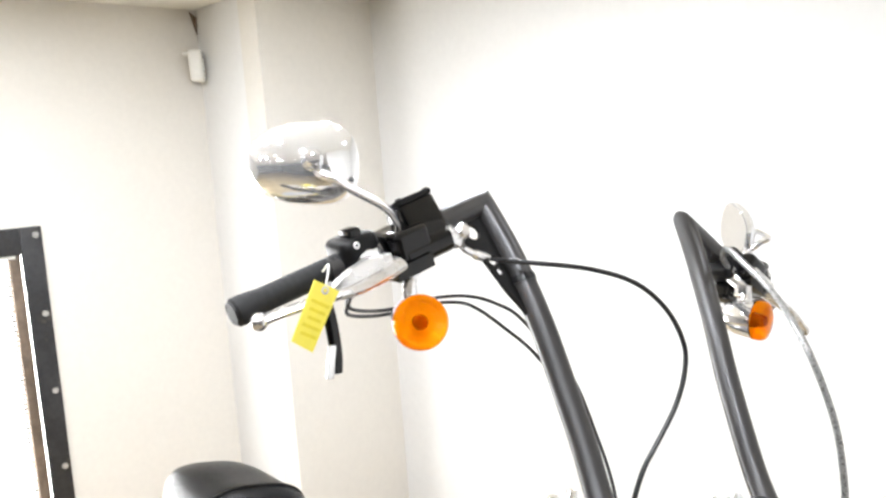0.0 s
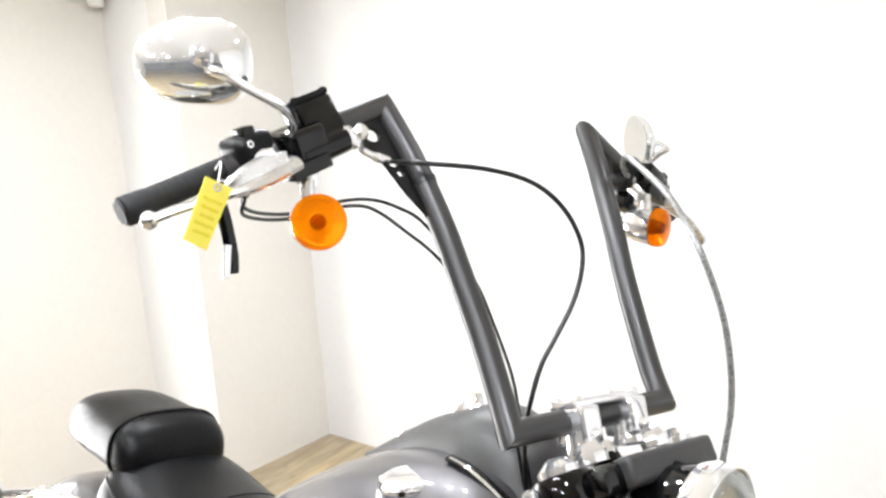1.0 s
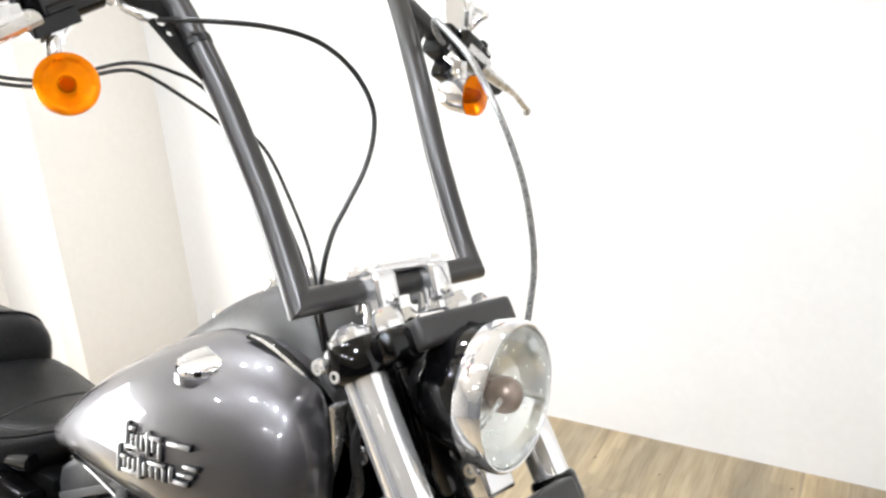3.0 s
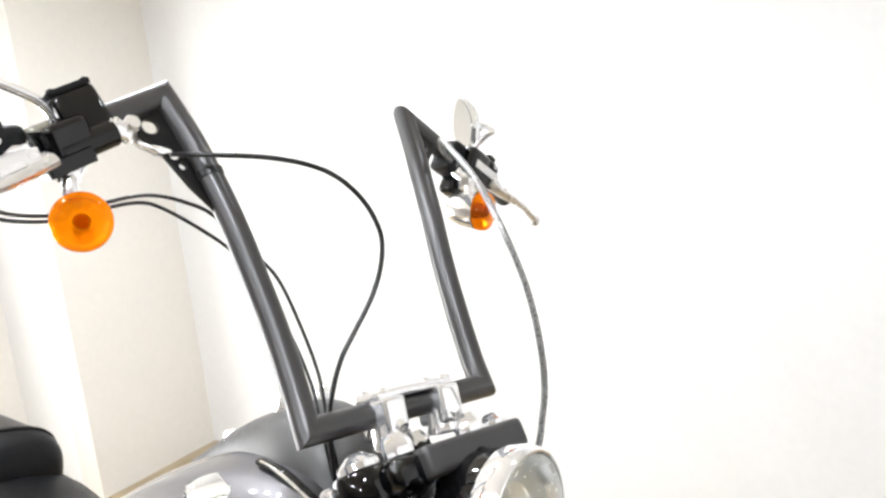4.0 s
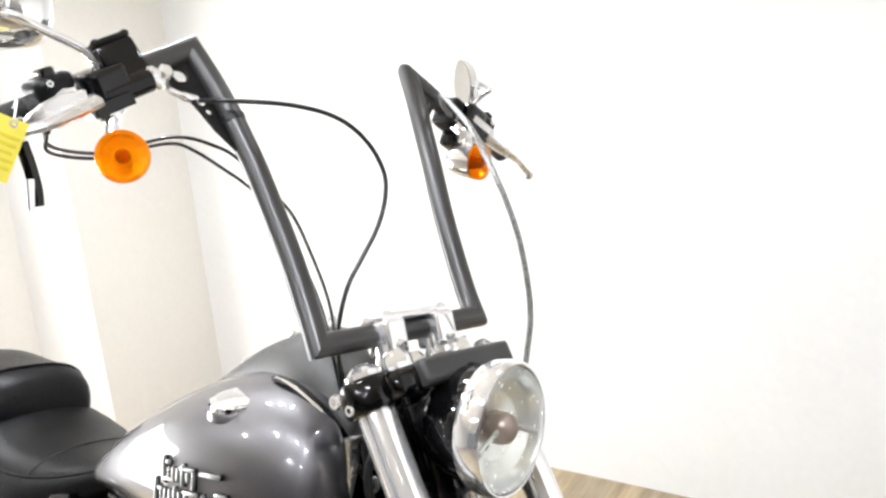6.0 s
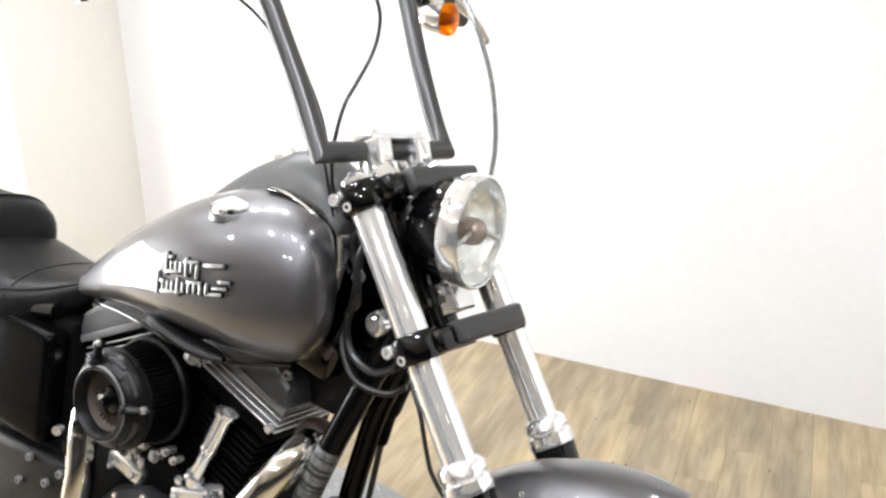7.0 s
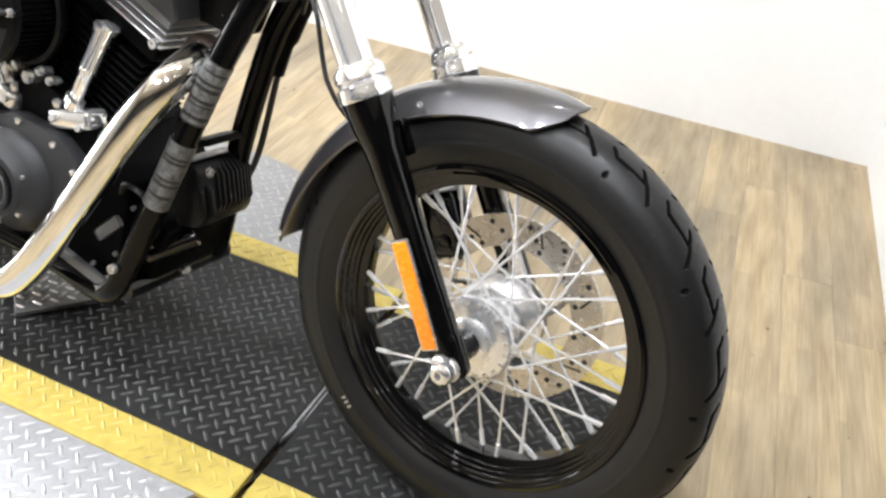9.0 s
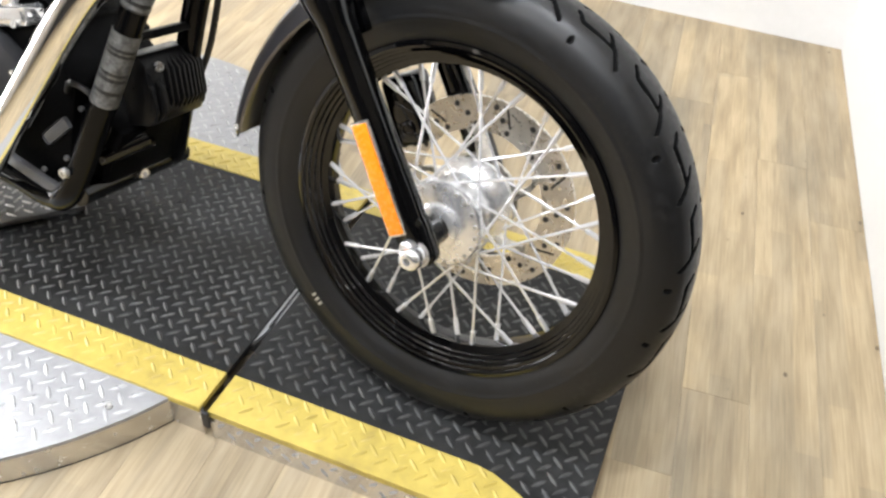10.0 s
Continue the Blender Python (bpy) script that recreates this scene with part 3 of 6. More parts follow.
def deck_extension():
    t = thing("deck_extension", "black tread-plate deck end with yellow edges under the front wheel", "platform", (0, 0.07, FLOOR))
    z, x0 = 0.0, JOINT + 0.006
    n = 24
    xs = [x0 + (DECK_END - x0) * k / n for k in range(n + 1)]

    def sheet(lo, hi):
        bm = bmesh.new()
        rings = [[(x, lo(x), z - 0.012), (x, hi(x), z - 0.012), (x, hi(x), z), (x, lo(x), z)] for x in xs]
        return loft(bm, rings)

    part("deck_plate", sheet(near_inner, lambda x: FI), BLACKPLATE, t, "black painted tread plate")
    part("yellow_band", sheet(lambda x: DY0, lambda x: near_inner(x) - 0.0006), YELLOW, t, "worn yellow painted edge band")
    part("yellow_band", sheet(lambda x: FI + 0.0006, lambda x: DY1), YELLOW, t, "worn yellow painted edge band")
    for y in (DY0 + 0.006, DY1 - 0.006):
        part("deck_skirt", box(bmesh.new(), ((x0 + DECK_END) / 2, y, (FLOOR - 0.008) / 2), (DECK_END - x0 - 0.004, 0.008, -FLOOR - 0.008)), SKIRT, t)
    part("end_skirt", box(bmesh.new(), (DECK_END - 0.006, (DY0 + DY1) / 2, (FLOOR - 0.008) / 2), (0.008, DY1 - DY0 - 0.02, -FLOOR - 0.008)), SKIRT, t)
    part("joint_strip", box(bmesh.new(), (JOINT + 0.0005, (DY0 + DY1) / 2, -0.030), (0.009, DY1 - DY0 - 0.012, 0.012)), DARKGAP, t, "dark gap between the deck plates")
    part("joint_edge", box(bmesh.new(), (JOINT - 0.001, 0.060, z - 0.002), (0.0034, 0.20, 0.0040), bevel=0.0006, seg=1), IRON, t, "dark worn metal edge")
    part("joint_hook", box(bmesh.new(), (JOINT + 0.004, DY0 - 0.004, -0.016), (0.012, 0.006, 0.034), bevel=0.001, seg=1), IRON, t, "bent dark steel tab at the joint")
    # tread lugs on the upright plate below the yellow edge
    bm = bmesh.new()
    for k in range(int((DECK_END - x0) / 0.0322)):
        for z0, a in ((-0.022, 0.78), (-0.040, -0.78)):
            lug(bm, x0 + 0.02 + k * 0.0322 + (0.016 if a < 0 else 0), -0.005, 0, a, 0.020, 0.006, 0.0020)
            for v in list(bm.verts)[-8:]:
                v.co = Vector((v.co.x, DY0 + 0.0019 - v.co.z, z0 + v.co.y))
    tagged(part("skirt_tread", bm, LUGSILVER, t, "", None, 60), kind="stuff")
    span = (x0, DECK_END)
    tread("deck_tread", WORNBLACK, t, lambda x, y: near_inner(x) + 0.010 < y < FI - 0.008 and x < DECK_END - 0.012, (*span, DY0, FI), z)
    tread("band_tread", YELLOW, t, lambda x, y: DY0 + 0.01 < y < near_inner(x) - 0.009 and x < DECK_END - 0.012, (*span, DY0, NI), z)
    tread("band_tread", YELLOW, t, lambda x, y: FI + 0.008 < y < DY1 - 0.01 and x < DECK_END - 0.012, (*span, FI, DY1), z)
    return t


turntable()
deck_extension()


def stand_plate():
    t = thing("stand_plate", "loose grey tread-plate pad lying under the engine", "plate", (-0.8916, 0.1206, 0.0))
    fm = pose(-0.8916, 0.1206, 0.0024, 0, 0, 47.6)
    part("pad", box(bmesh.new(), (-0.050, -0.006, 0.006), (0.20, 0.22, 0.012), bevel=0.002, seg=1), surface("grey steel tread plate", (0.19, 0.19, 0.19), 0.4, 0.6, 0.2, 5, 70, 0.1), t, "", fm)
    bm = bmesh.new()
    for i in range(13):
        for j in range(14):
            if (i + j) % 2 == 0:
                lug(bm, -0.139 + i * 0.015, -0.098 + j * 0.015, 0.012, radians(45 if i % 2 else -45), 0.025, 0.006, 0.002)
    tagged(part("pad_tread", bm, STEEL, t, "", fm, 60), kind="stuff")


stand_plate()

# ---- the motorcycle: the steered front end has its own frame, turned a few degrees from the body's ----
FRONT = Matrix(((0.99078, 0.13318, 0.02490, 0.0001), (-0.13549, 0.97390, 0.18209, 0.0), (0.0, -0.18378, 0.98297, 0.3250), (0, 0, 0, 1)))
BODY = Matrix(((0.99801, 0.05609, 0.02891, 0.0005), (-0.06115, 0.97283, 0.22330, 0.0047), (-0.0156, -0.22462, 0.97432, 0.3240), (0, 0, 0, 1)))
BIKE = thing("motorcycle", "charcoal cruiser motorcycle with tall black handlebars and chrome forks", "motorcycle", (-0.8, 0.0, 0.0))


def fp(name, bm, material, label="", parent=None, sharp=38):
    return part(name, bm, material, parent or BIKE, label, FRONT, sharp)


def bp(name, bm, material, label="", parent=None, sharp=38):
    return part(name, bm, material, parent or BIKE, label, BODY, sharp)


def fbolt(parent, at, axis, r=0.005, h=0.005, material=None):
    return bolt(parent, at, axis, r, h, material or CHROME, FRONT)


def bbolt(parent, at, axis, r=0.005, h=0.005, material=None):
    return bolt(parent, at, axis, r, h, material or CHROME, BODY)


def both(a, f=1):
    return [(x, y * f, z) for x, y, z in a]


# front wheel -------------------------------------------------------------
TYRE_R, TYRE_W = 0.330, 0.052


def tyre_mesh(outer, half_w, bead, name, grooves=True, around=1700):
    """A tyre as a fine grid; the zigzag tread grooves are pressed into it and coloured darker as painted shade."""
    prof = []
    n = 132 if grooves else 64
    for k in range(n + 1):
        u = -1 + 2 * k / n                       # from bead to bead over the crown
        a = abs(u)
        if a < 0.62:                             # crown
            f = a / 0.62
            y, r = half_w * 0.90 * math.sin(f * 1.18) / math.sin(1.18), outer - 0.030 * f ** 2.3
        else:                                    # side wall
            f = (a - 0.62) / 0.38
            y = half_w * (0.90 + 0.10 * math.sin(f * math.pi) - 0.20 * f ** 2.2)
            r = (outer - 0.030) + (bead - (outer - 0.030)) * f ** 1.05
        prof.append((math.copysign(y, u), r, u))
    th = np.arange(around) * 2 * np.pi / around
    y = np.array([p[0] for p in prof])
    r = np.array([p[1] for p in prof])
    u = np.array([p[2] for p in prof])
    rr = np.repeat(r[None], around, 0)
    depth = np.zeros_like(rr)
    if grooves:
        arc = th * outer
        count = 23
        pitch = 2 * np.pi * outer / count
        lat = u * outer * 0.24                   # way across the tread
        lines = [[(0.0, 0.011), (-0.012, 0.021), (-0.060, 0.020), (-0.078, 0.034)], [(-0.058, 0.020), (-0.044, 0.007)]]
        arc_full = 2 * np.pi * outer
        for side in (1, -1):
            for line in lines:
                for rep in range(count):
                    for (a0, l0), (a1, l1) in zip(line, line[1:]):
                        ax, ay = rep * pitch + (0 if side > 0 else pitch / 2) + a0, side * l0
                        dx, dy = a1 - a0, side * (l1 - l0)
                        lo, hi = ax + min(0, dx) - 0.006, ax + max(0, dx) + 0.006
                        near = (arc[:, None] - lo) % arc_full < hi - lo
                        rows_in = np.nonzero(near[:, 0])[0]
                        rel = ((arc[rows_in] - lo) % arc_full) + lo - ax
                        s = np.clip((rel[:, None] * dx + (lat[None] - ay) * dy) / (dx * dx + dy * dy), 0, 1)
                        d = np.hypot(rel[:, None] - s * dx, lat[None] - ay - s * dy)
                        depth[rows_in] = np.maximum(depth[rows_in], 0.0075 * np.clip(2.1 - d / 0.0011, 0, 1))
            for rep in range(0, count, 2):       # wear holes
                rel = ((arc - rep * pitch - 0.03 + np.pi * outer) % arc_full) - np.pi * outer
                d = np.hypot(rel[:, None], lat[None] - side * 0.043)
                depth = np.maximum(depth, 0.006 * np.clip(2.4 - d / 0.0016, 0, 1))
        rr = rr - depth
    # fine ribs on the side wall
    yy = np.repeat(y[None], around, 0) + np.where((np.abs(u) > 0.80) & (np.abs(u) < 0.83), np.sign(u) * 0.0012, 0)[None]
    pts = np.stack([rr * np.cos(th)[:, None], yy, rr * np.sin(th)[:, None]], -1).reshape(-1, 3)
    m = len(prof)
    faces = [(i * m + k, i * m + k + 1, ((i + 1) % around) * m + k + 1, ((i + 1) % around) * m + k) for i in range(around) for k in range(m - 1)]
    # faces in grooves and wear holes, which get the painted-shade rubber
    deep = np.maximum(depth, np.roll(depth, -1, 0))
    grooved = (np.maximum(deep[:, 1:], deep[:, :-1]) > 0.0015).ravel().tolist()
    me = bpy.data.meshes.new(name)
    me.from_pydata(pts.tolist(), [], faces)
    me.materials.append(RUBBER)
    me.materials.append(GROOVESHADE)
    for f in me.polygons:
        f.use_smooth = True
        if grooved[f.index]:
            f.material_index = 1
    me.flip_normals()
    return me


RIM_R = 0.238
rim_half = [(0.003, 0.041), (-0.002, 0.0425), (-0.0055, 0.041), (-0.0065, 0.0365), (-0.0105, 0.0355), (-0.0115, 0.0305), (-0.0155, 0.0290), (-0.0165, 0.0240), (-0.0205, 0.0225), (-0.0215, 0.0170), (-0.0305, 0.0135), (-0.0325, 0.0)]
rim_prof = [(RIM_R + r, -y) for r, y in rim_half] + [(RIM_R + r, y) for r, y in rim_half[-2::-1]]
rim_prof += [(RIM_R + r, y) for r, y in ((0.0045, 0.037), (0.002, 0.0335), (-0.004, 0.0300), (-0.008, 0.022), (-0.024, 0.010), (-0.026, 0.0), (-0.024, -0.010), (-0.008, -0.022), (-0.004, -0.0300), (0.002, -0.0335), (0.0045, -0.037))]
front_wheel = fp("front_wheel", lathe(bmesh.new(), rim_prof, (0, 0, 0), (0, 1, 0), 96, True), BLACK, "gloss black steel laced rim")
fp("tyre", tyre_mesh(TYRE_R, TYRE_W, RIM_R + 0.001, "tyre"), RUBBER, "black rubber tyre with zigzag tread", front_wheel)
for k in range(3):
    a = radians(227.0 + 1.7 * k)
    fp("sidewall_mark", box(bmesh.new(), (0.277 * math.cos(a), -0.0508, 0.277 * math.sin(a)), (0.0075, 0.0016, 0.0040), Euler((0, -a, 0)).to_matrix()), MACHINED, "small worn white print" if k == 0 else "", front_wheel)
hub_prof = [(0.012, -0.066), (0.026, -0.066), (0.030, -0.064), (0.033, -0.056), (0.048, -0.055), (0.058, -0.052), (0.0605, -0.048), (0.0605, -0.041), (0.050, -0.036), (0.036, -0.022), (0.033, 0.0), (0.036, 0.022), (0.050, 0.036), (0.064, 0.040), (0.064, 0.046), (0.036, 0.050), (0.034, 0.062), (0.012, 0.062)]
hub = fp("hub", lathe(bmesh.new(), hub_prof, (0, 0, 0), (0, 1, 0), 48), HUBMAT, "polished aluminium hub with spoke holes", front_wheel)
SPOKES = 40
for k in range(SPOKES):
    side = -1 if k % 2 == 0 else 1
    cross = 1 if (k // 2) % 2 == 0 else -1
    a = 2 * math.pi * k / SPOKES
    h = a + cross * radians(62)
    inner = Vector((0.056 * math.cos(h), side * 0.043, 0.056 * math.sin(h)))
    outer = Vector((0.2075 * math.cos(a), side * 0.008, 0.2075 * math.sin(a)))
    d = (outer - inner)
    bm = sweep(bmesh.new(), [inner, inner + d * 0.86, inner + d * 0.865, outer], [0.0021, 0.0021, 0.0038, 0.0038], 8)
    fp("spoke", bm, SPOKEMAT, "", front_wheel)
    if side < 0:
        fbolt(hub, (0.0535 * math.cos(a), -0.0530, 0.0535 * math.sin(a)), (0, -1, 0), 0.0028, 0.0018, STEEL)
# brake disc on the far side, drilled, on a dark carrier
bm = lathe(bmesh.new(), [(0.098, 0.066), (0.146, 0.066), (0.146, 0.071), (0.098, 0.071)], (0, 0, 0), (0, 1, 0), 72, True)
disc = fp("brake_disc", bm, ROTOR, "drilled steel brake disc", front_wheel)
for k in range(14):
    for j in range(3):
        a, r = 2 * math.pi * (k + 0.24 * j) / 14, 0.106 + 0.0145 * j
        fp("disc_hole", lathe(bmesh.new(), [(0, 0.0655), (0.0042, 0.0655), (0.0042, 0.0715), (0, 0.0715)], (r * math.cos(a), 0, r * math.sin(a)), (0, 1, 0), 10), INK, "", disc)
for k in range(7):                                # slots between the rows of holes
    a = 2 * math.pi * (k + 0.55) / 7
    fp("disc_slot", box(bmesh.new(), (0.126 * math.cos(a), 0.0685, 0.126 * math.sin(a)), (0.030, 0.0062, 0.0045), Euler((0, -a - 0.5, 0)).to_matrix(), 0.001, 1), INK, "", disc)
carrier = fp("disc_carrier", lathe(bmesh.new(), [(0.046, 0.058), (0.064, 0.058), (0.064, 0.064), (0.046, 0.064)], (0, 0, 0), (0, 1, 0), 40, True), ROTOR, "steel rotor carrier with open windows", front_wheel)
for k in range(5):
    a = 2 * math.pi * k / 5 + 0.3
    fp("carrier_arm", sweep(bmesh.new(), [(0.056 * math.cos(a), 0.061, 0.056 * math.sin(a)), (0.082 * math.cos(a + 0.16), 0.065, 0.082 * math.sin(a + 0.16)), (0.101 * math.cos(a + 0.30), 0.068, 0.101 * math.sin(a + 0.30))], [0.017, 0.012, 0.015], 8, True, 0.3), ROTOR, "", carrier)
    fbolt(carrier, (0.099 * math.cos(a + 0.30), 0.064, 0.099 * math.sin(a + 0.30)), (0, -1, 0), 0.007, 0.003, STEEL)
fp("axle", lathe(bmesh.new(), [(0, -0.142), (0.0085, -0.142), (0.0115, -0.139), (0.0125, -0.128), (0.0125, 0.140), (0, 0.140)], (0, 0, 0), (0, 1, 0), 20), STEEL, "steel axle", front_wheel)
bm = lathe(bmesh.new(), [(0.0045, -0.1490), (0.0055, -0.1525), (0.0100, -0.1525), (0.0140, -0.1495), (0.0160, -0.1440), (0.0165, -0.130), (0.0045, -0.130)], (0.008, 0, -0.008), (0, 1, 0), 24, True)
fp("axle_spacer", lathe(bmesh.new(), [(0.010, -0.100), (0.021, -0.100), (0.021, -0.068), (0.010, -0.068)], (0, 0, 0), (0, 1, 0), 24, True), BLACK, "black axle spacer", front_wheel)
fp("axle_nut", bm, CHROME, "chrome axle nut", front_wheel)
fp("axle_washer", lathe(bmesh.new(), [(0.006, -0.1295), (0.019, -0.1295), (0.019, -0.127), (0.006, -0.127)], (0.008, 0, -0.008), (0, 1, 0), 24, True), STEEL, "", front_wheel)

# fork ---------------------------------------------------------------------
UP = Vector((-0.4985, 0, 0.8669))       # along the fork legs
OUT = Vector((0.8669, 0, 0.4985))       # forward of them
FY = 0.112
LEG_UP = (UP - OUT * 0.040).normalized()   # the legs rake back a little more than the steering stem
LEG_O = OUT * 0.002


def leg_at(sgn):
    return Vector((LEG_O.x, FY * sgn, LEG_O.z))


def on_fork(s, y, o=0.0):
    p = UP * s + OUT * o
    return Vector((p.x, y, p.z))


for sgn, side in ((-1, "right"), (1, "left")):
    y = FY * sgn
    leg = lathe(bmesh.new(), [(0, -0.022), (0.014, -0.020), (0.021, 0.0), (0.022, 0.05), (0.0225, 0.20), (0.025, 0.285), (0.031, 0.315), (0.0335, 0.349), (0, 0.349)], leg_at(sgn), LEG_UP, 32)
    low = fp("fork_lower", leg, BLACK, "gloss black fork lower leg")
    box_m = Matrix((UP, (0, 1, 0), OUT)).transposed()
    fp("axle_boss", box(bmesh.new(), on_fork(0.004, y * 1.0, 0.0), (0.070, 0.034, 0.048), box_m, 0.016, 4), BLACK, "", low)
    fp("fork_collar", lathe(bmesh.new(), [(0.024, 0.3475), (0.0345, 0.3485), (0.036, 0.353), (0.0345, 0.359), (0.0345, 0.366), (0.030, 0.371), (0.0335, 0.375), (0.033, 0.386), (0.027, 0.393), (0.022, 0.394)], leg_at(sgn), LEG_UP, 36), CHROME, "chrome fork collar", low)
    tube = fp("fork_tube", lathe(bmesh.new(), [(0, 0.385), (0.0232, 0.385), (0.0232, 0.785), (0, 0.785)], leg_at(sgn), LEG_UP, 36), FORKCHROME, "chrome fork tube")
    fp("tube_cap", lathe(bmesh.new(), [(0.020, 0.785), (0.0235, 0.787), (0.0235, 0.794), (0.016, 0.800), (0.010, 0.805), (0, 0.806)], leg_at(sgn), LEG_UP, 24), CHROME, "chrome fork cap", tube)
# orange reflector on the right and left lower legs
for sgn in (-1, 1):
    c = on_fork(0.094, sgn * (FY + 0.0245), -0.0085)
    turn = Matrix((UP, (0, 1, 0), OUT)).transposed()
    ref = fp("reflector", box(bmesh.new(), c, (0.146, 0.005, 0.022), turn, 0.002), REFLECT, "long orange side reflector")
    fp("reflector_rim", box(bmesh.new(), c - Vector((0, sgn * 0.002, 0)), (0.151, 0.005, 0.0265), turn, 0.002), ALU, "silver reflector surround", ref)


def clamp_bar(name, s, o, label):
    """A triple clamp: two round ends and a flat front bar between them."""
    turn = Matrix((UP, (0, 1, 0), OUT)).transposed()
    bm = box(bmesh.new(), on_fork(s, 0, o), (0.034, 0.164, 0.026), turn, 0.008, 3)
    c = fp(name, bm, CLAMPMAT, label)
    for sgn in (-1, 1):
        w = 0.0 if sgn < 0 else 0.0055
        fp("clamp_end", lathe(bmesh.new(), [(0.0225, s - 0.022), (0.031 - w, s - 0.022), (0.0345 - w, s - 0.016), (0.0345 - w, s + 0.013), (0.031 - w, s + 0.018), (0.0225, s + 0.018)], leg_at(sgn), LEG_UP, 32, True), BLACK, "", c)
        fp("clamp_ear", box(bmesh.new(), on_fork(s - 0.002, sgn * (FY - 0.022) * (1.0 if sgn < 0 else 0.72), o * 0.45), (0.034, 0.054, 0.032), turn, 0.012, 3), BLACK, "", c)
        fbolt(c, on_fork(s + 0.004, sgn * (FY + 0.028), -0.024 - 0.03 * s), (0, sgn, 0), 0.009, 0.012)
        fbolt(c, on_fork(s - 0.012, sgn * (FY + 0.026), -0.008 - 0.03 * s), (0, sgn, 0), 0.007, 0.010)
    fp("stem_boss", lathe(bmesh.new(), [(0, s - 0.02), (0.038, s - 0.02), (0.038, s + 0.014), (0.020, s + 0.020), (0.016, s + 0.032), (0, s + 0.034)], OUT * -0.052, UP, 28), BLACK, "", c)
    return c


upper = clamp_bar("upper_clamp", 0.768, 0.030, "satin black upper triple clamp")
lower = clamp_bar("lower_clamp", 0.551, 0.024, "satin black lower triple clamp")
for yy, oo in ((-0.06, -0.02), (0.06, -0.02), (0, -0.052)):
    fp("clamp_nut", lathe(bmesh.new(), [(0, 0.788), (0.017, 0.788), (0.018, 0.800), (0.012, 0.812), (0, 0.814)], Vector((0, yy, 0)) + OUT * oo, UP, 8), CHROME, "chrome top nut", upper)
fp("steering_stem", rod(on_fork(0.54, 0, -0.052), on_fork(0.775, 0, -0.052), 0.024, 24), BLACK, "black steering stem")

# mudguard -----------------------------------------------------------------


def mudguard():
    """A thin curved shell over the tyre, with a rounded cross-section and rolled lower edges."""
    bm = bmesh.new()
    rings, n = [], 12
    a0, a1, steps = radians(80), radians(181), 56
    for k in range(steps + 1):
        a = a0 + (a1 - a0) * k / steps
        f = k / steps
        tip = min(1.0, f / 0.07) ** 0.55 * min(1.0, (1 - f) / 0.05) ** 0.5
        half, drop, rad = 0.064 * (0.25 + 0.75 * tip), (0.034 + 0.006 * math.sin(f * math.pi)) * tip, 0.3475 + 0.026 * f ** 2
        ring = []
        for t in [i / n for i in range(n + 1)]:
            u = -1 + 2 * t
            ring.append((u * half, rad - drop * abs(u) ** 2.6))
        ring += [(p * 0.965, r - 0.0030) for p, r in ring[::-1]]
        rings.append([(r * math.cos(a), y, r * math.sin(a)) for y, r in ring])
    return loft(bm, rings)


guard = fp("front_mudguard", mudguard(), TANK, "charcoal metallic painted front mudguard", None, 50)
for k, (x, y, z) in enumerate(((-0.135, -0.064, 0.296), (-0.338, -0.060, 0.030))):
    fbolt(guard, (x, y, z), (0, -1, 0.2), 0.0045, 0.003)
for sgn in (-1, 1):
    fp("mudguard_bracket", box(bmesh.new(), on_fork(0.290, sgn * 0.074, -0.004), (0.05, 0.018, 0.024), Matrix((UP, (0, 1, 0), OUT)).transposed(), 0.006), BLACK, "", guard)
# brake caliper behind the far leg
cal = fp("brake_caliper", box(bmesh.new(), (-0.135, 0.085, 0.085), (0.06, 0.055, 0.105), Euler((0, radians(-28), 0)).to_matrix(), 0.014, 3), BLACK, "black front brake caliper")
for dz in (-0.022, 0.022):
    fbolt(cal, (-0.135 - dz * 0.5, 0.056, 0.085 + dz), (0, -1, 0), 0.012, 0.004, BLACK)

# headlight ----------------------------------------------------------------
HC = Vector((-0.2795, -0.0048, 0.616))
HA = Vector((0.9925, 0.120, 0.0234)).normalized()
HU, HV, _ = basis(HA)
shell = fp("headlight", lathe(bmesh.new(), [(0, -0.118), (0.024, -0.116), (0.048, -0.104), (0.066, -0.075), (0.074, -0.040), (0.0765, -0.018), (0.0765, -0.010), (0.070, -0.010), (0.060, -0.050), (0, -0.09)], HC, HA, 48), BLACK, "gloss black headlight bucket with chrome ring and clear lens")
fp("trim_ring", lathe(bmesh.new(), [(0.0745, -0.030), (0.0785, -0.029), (0.0810, -0.022), (0.0822, -0.012), (0.0824, -0.003), (0.0812, 0.002), (0.0785, 0.0045), (0.0765, 0.004), (0.0755, 0.000), (0.0750, -0.028)], HC, HA, 56, True), CHROME, "chrome headlight ring", shell)
refl = [(0.0745, -0.002), (0.068, -0.013), (0.055, -0.024), (0.038, -0.033), (0.018, -0.038), (0, -0.039)]
fp("reflector_bowl", lathe(bmesh.new(), refl, HC, HA, 24), BOWL, "faceted silver reflector", shell, 12)
fp("bulb_shield", lathe(bmesh.new(), [(0, -0.002), (0.010, -0.004), (0.016, -0.010), (0.0185, -0.020), (0.018, -0.032), (0.014, -0.038), (0, -0.039)], HC, HA, 24), SHIELD, "", shell)
for sgn in (-1, 1):
    fp("bulb_arm", rod(HC + HA * -0.016 + HU * (sgn * 0.016), HC + HA * -0.010 + HU * (sgn * 0.058) - HV * 0.016, 0.0032, 8), STEEL, "", shell)
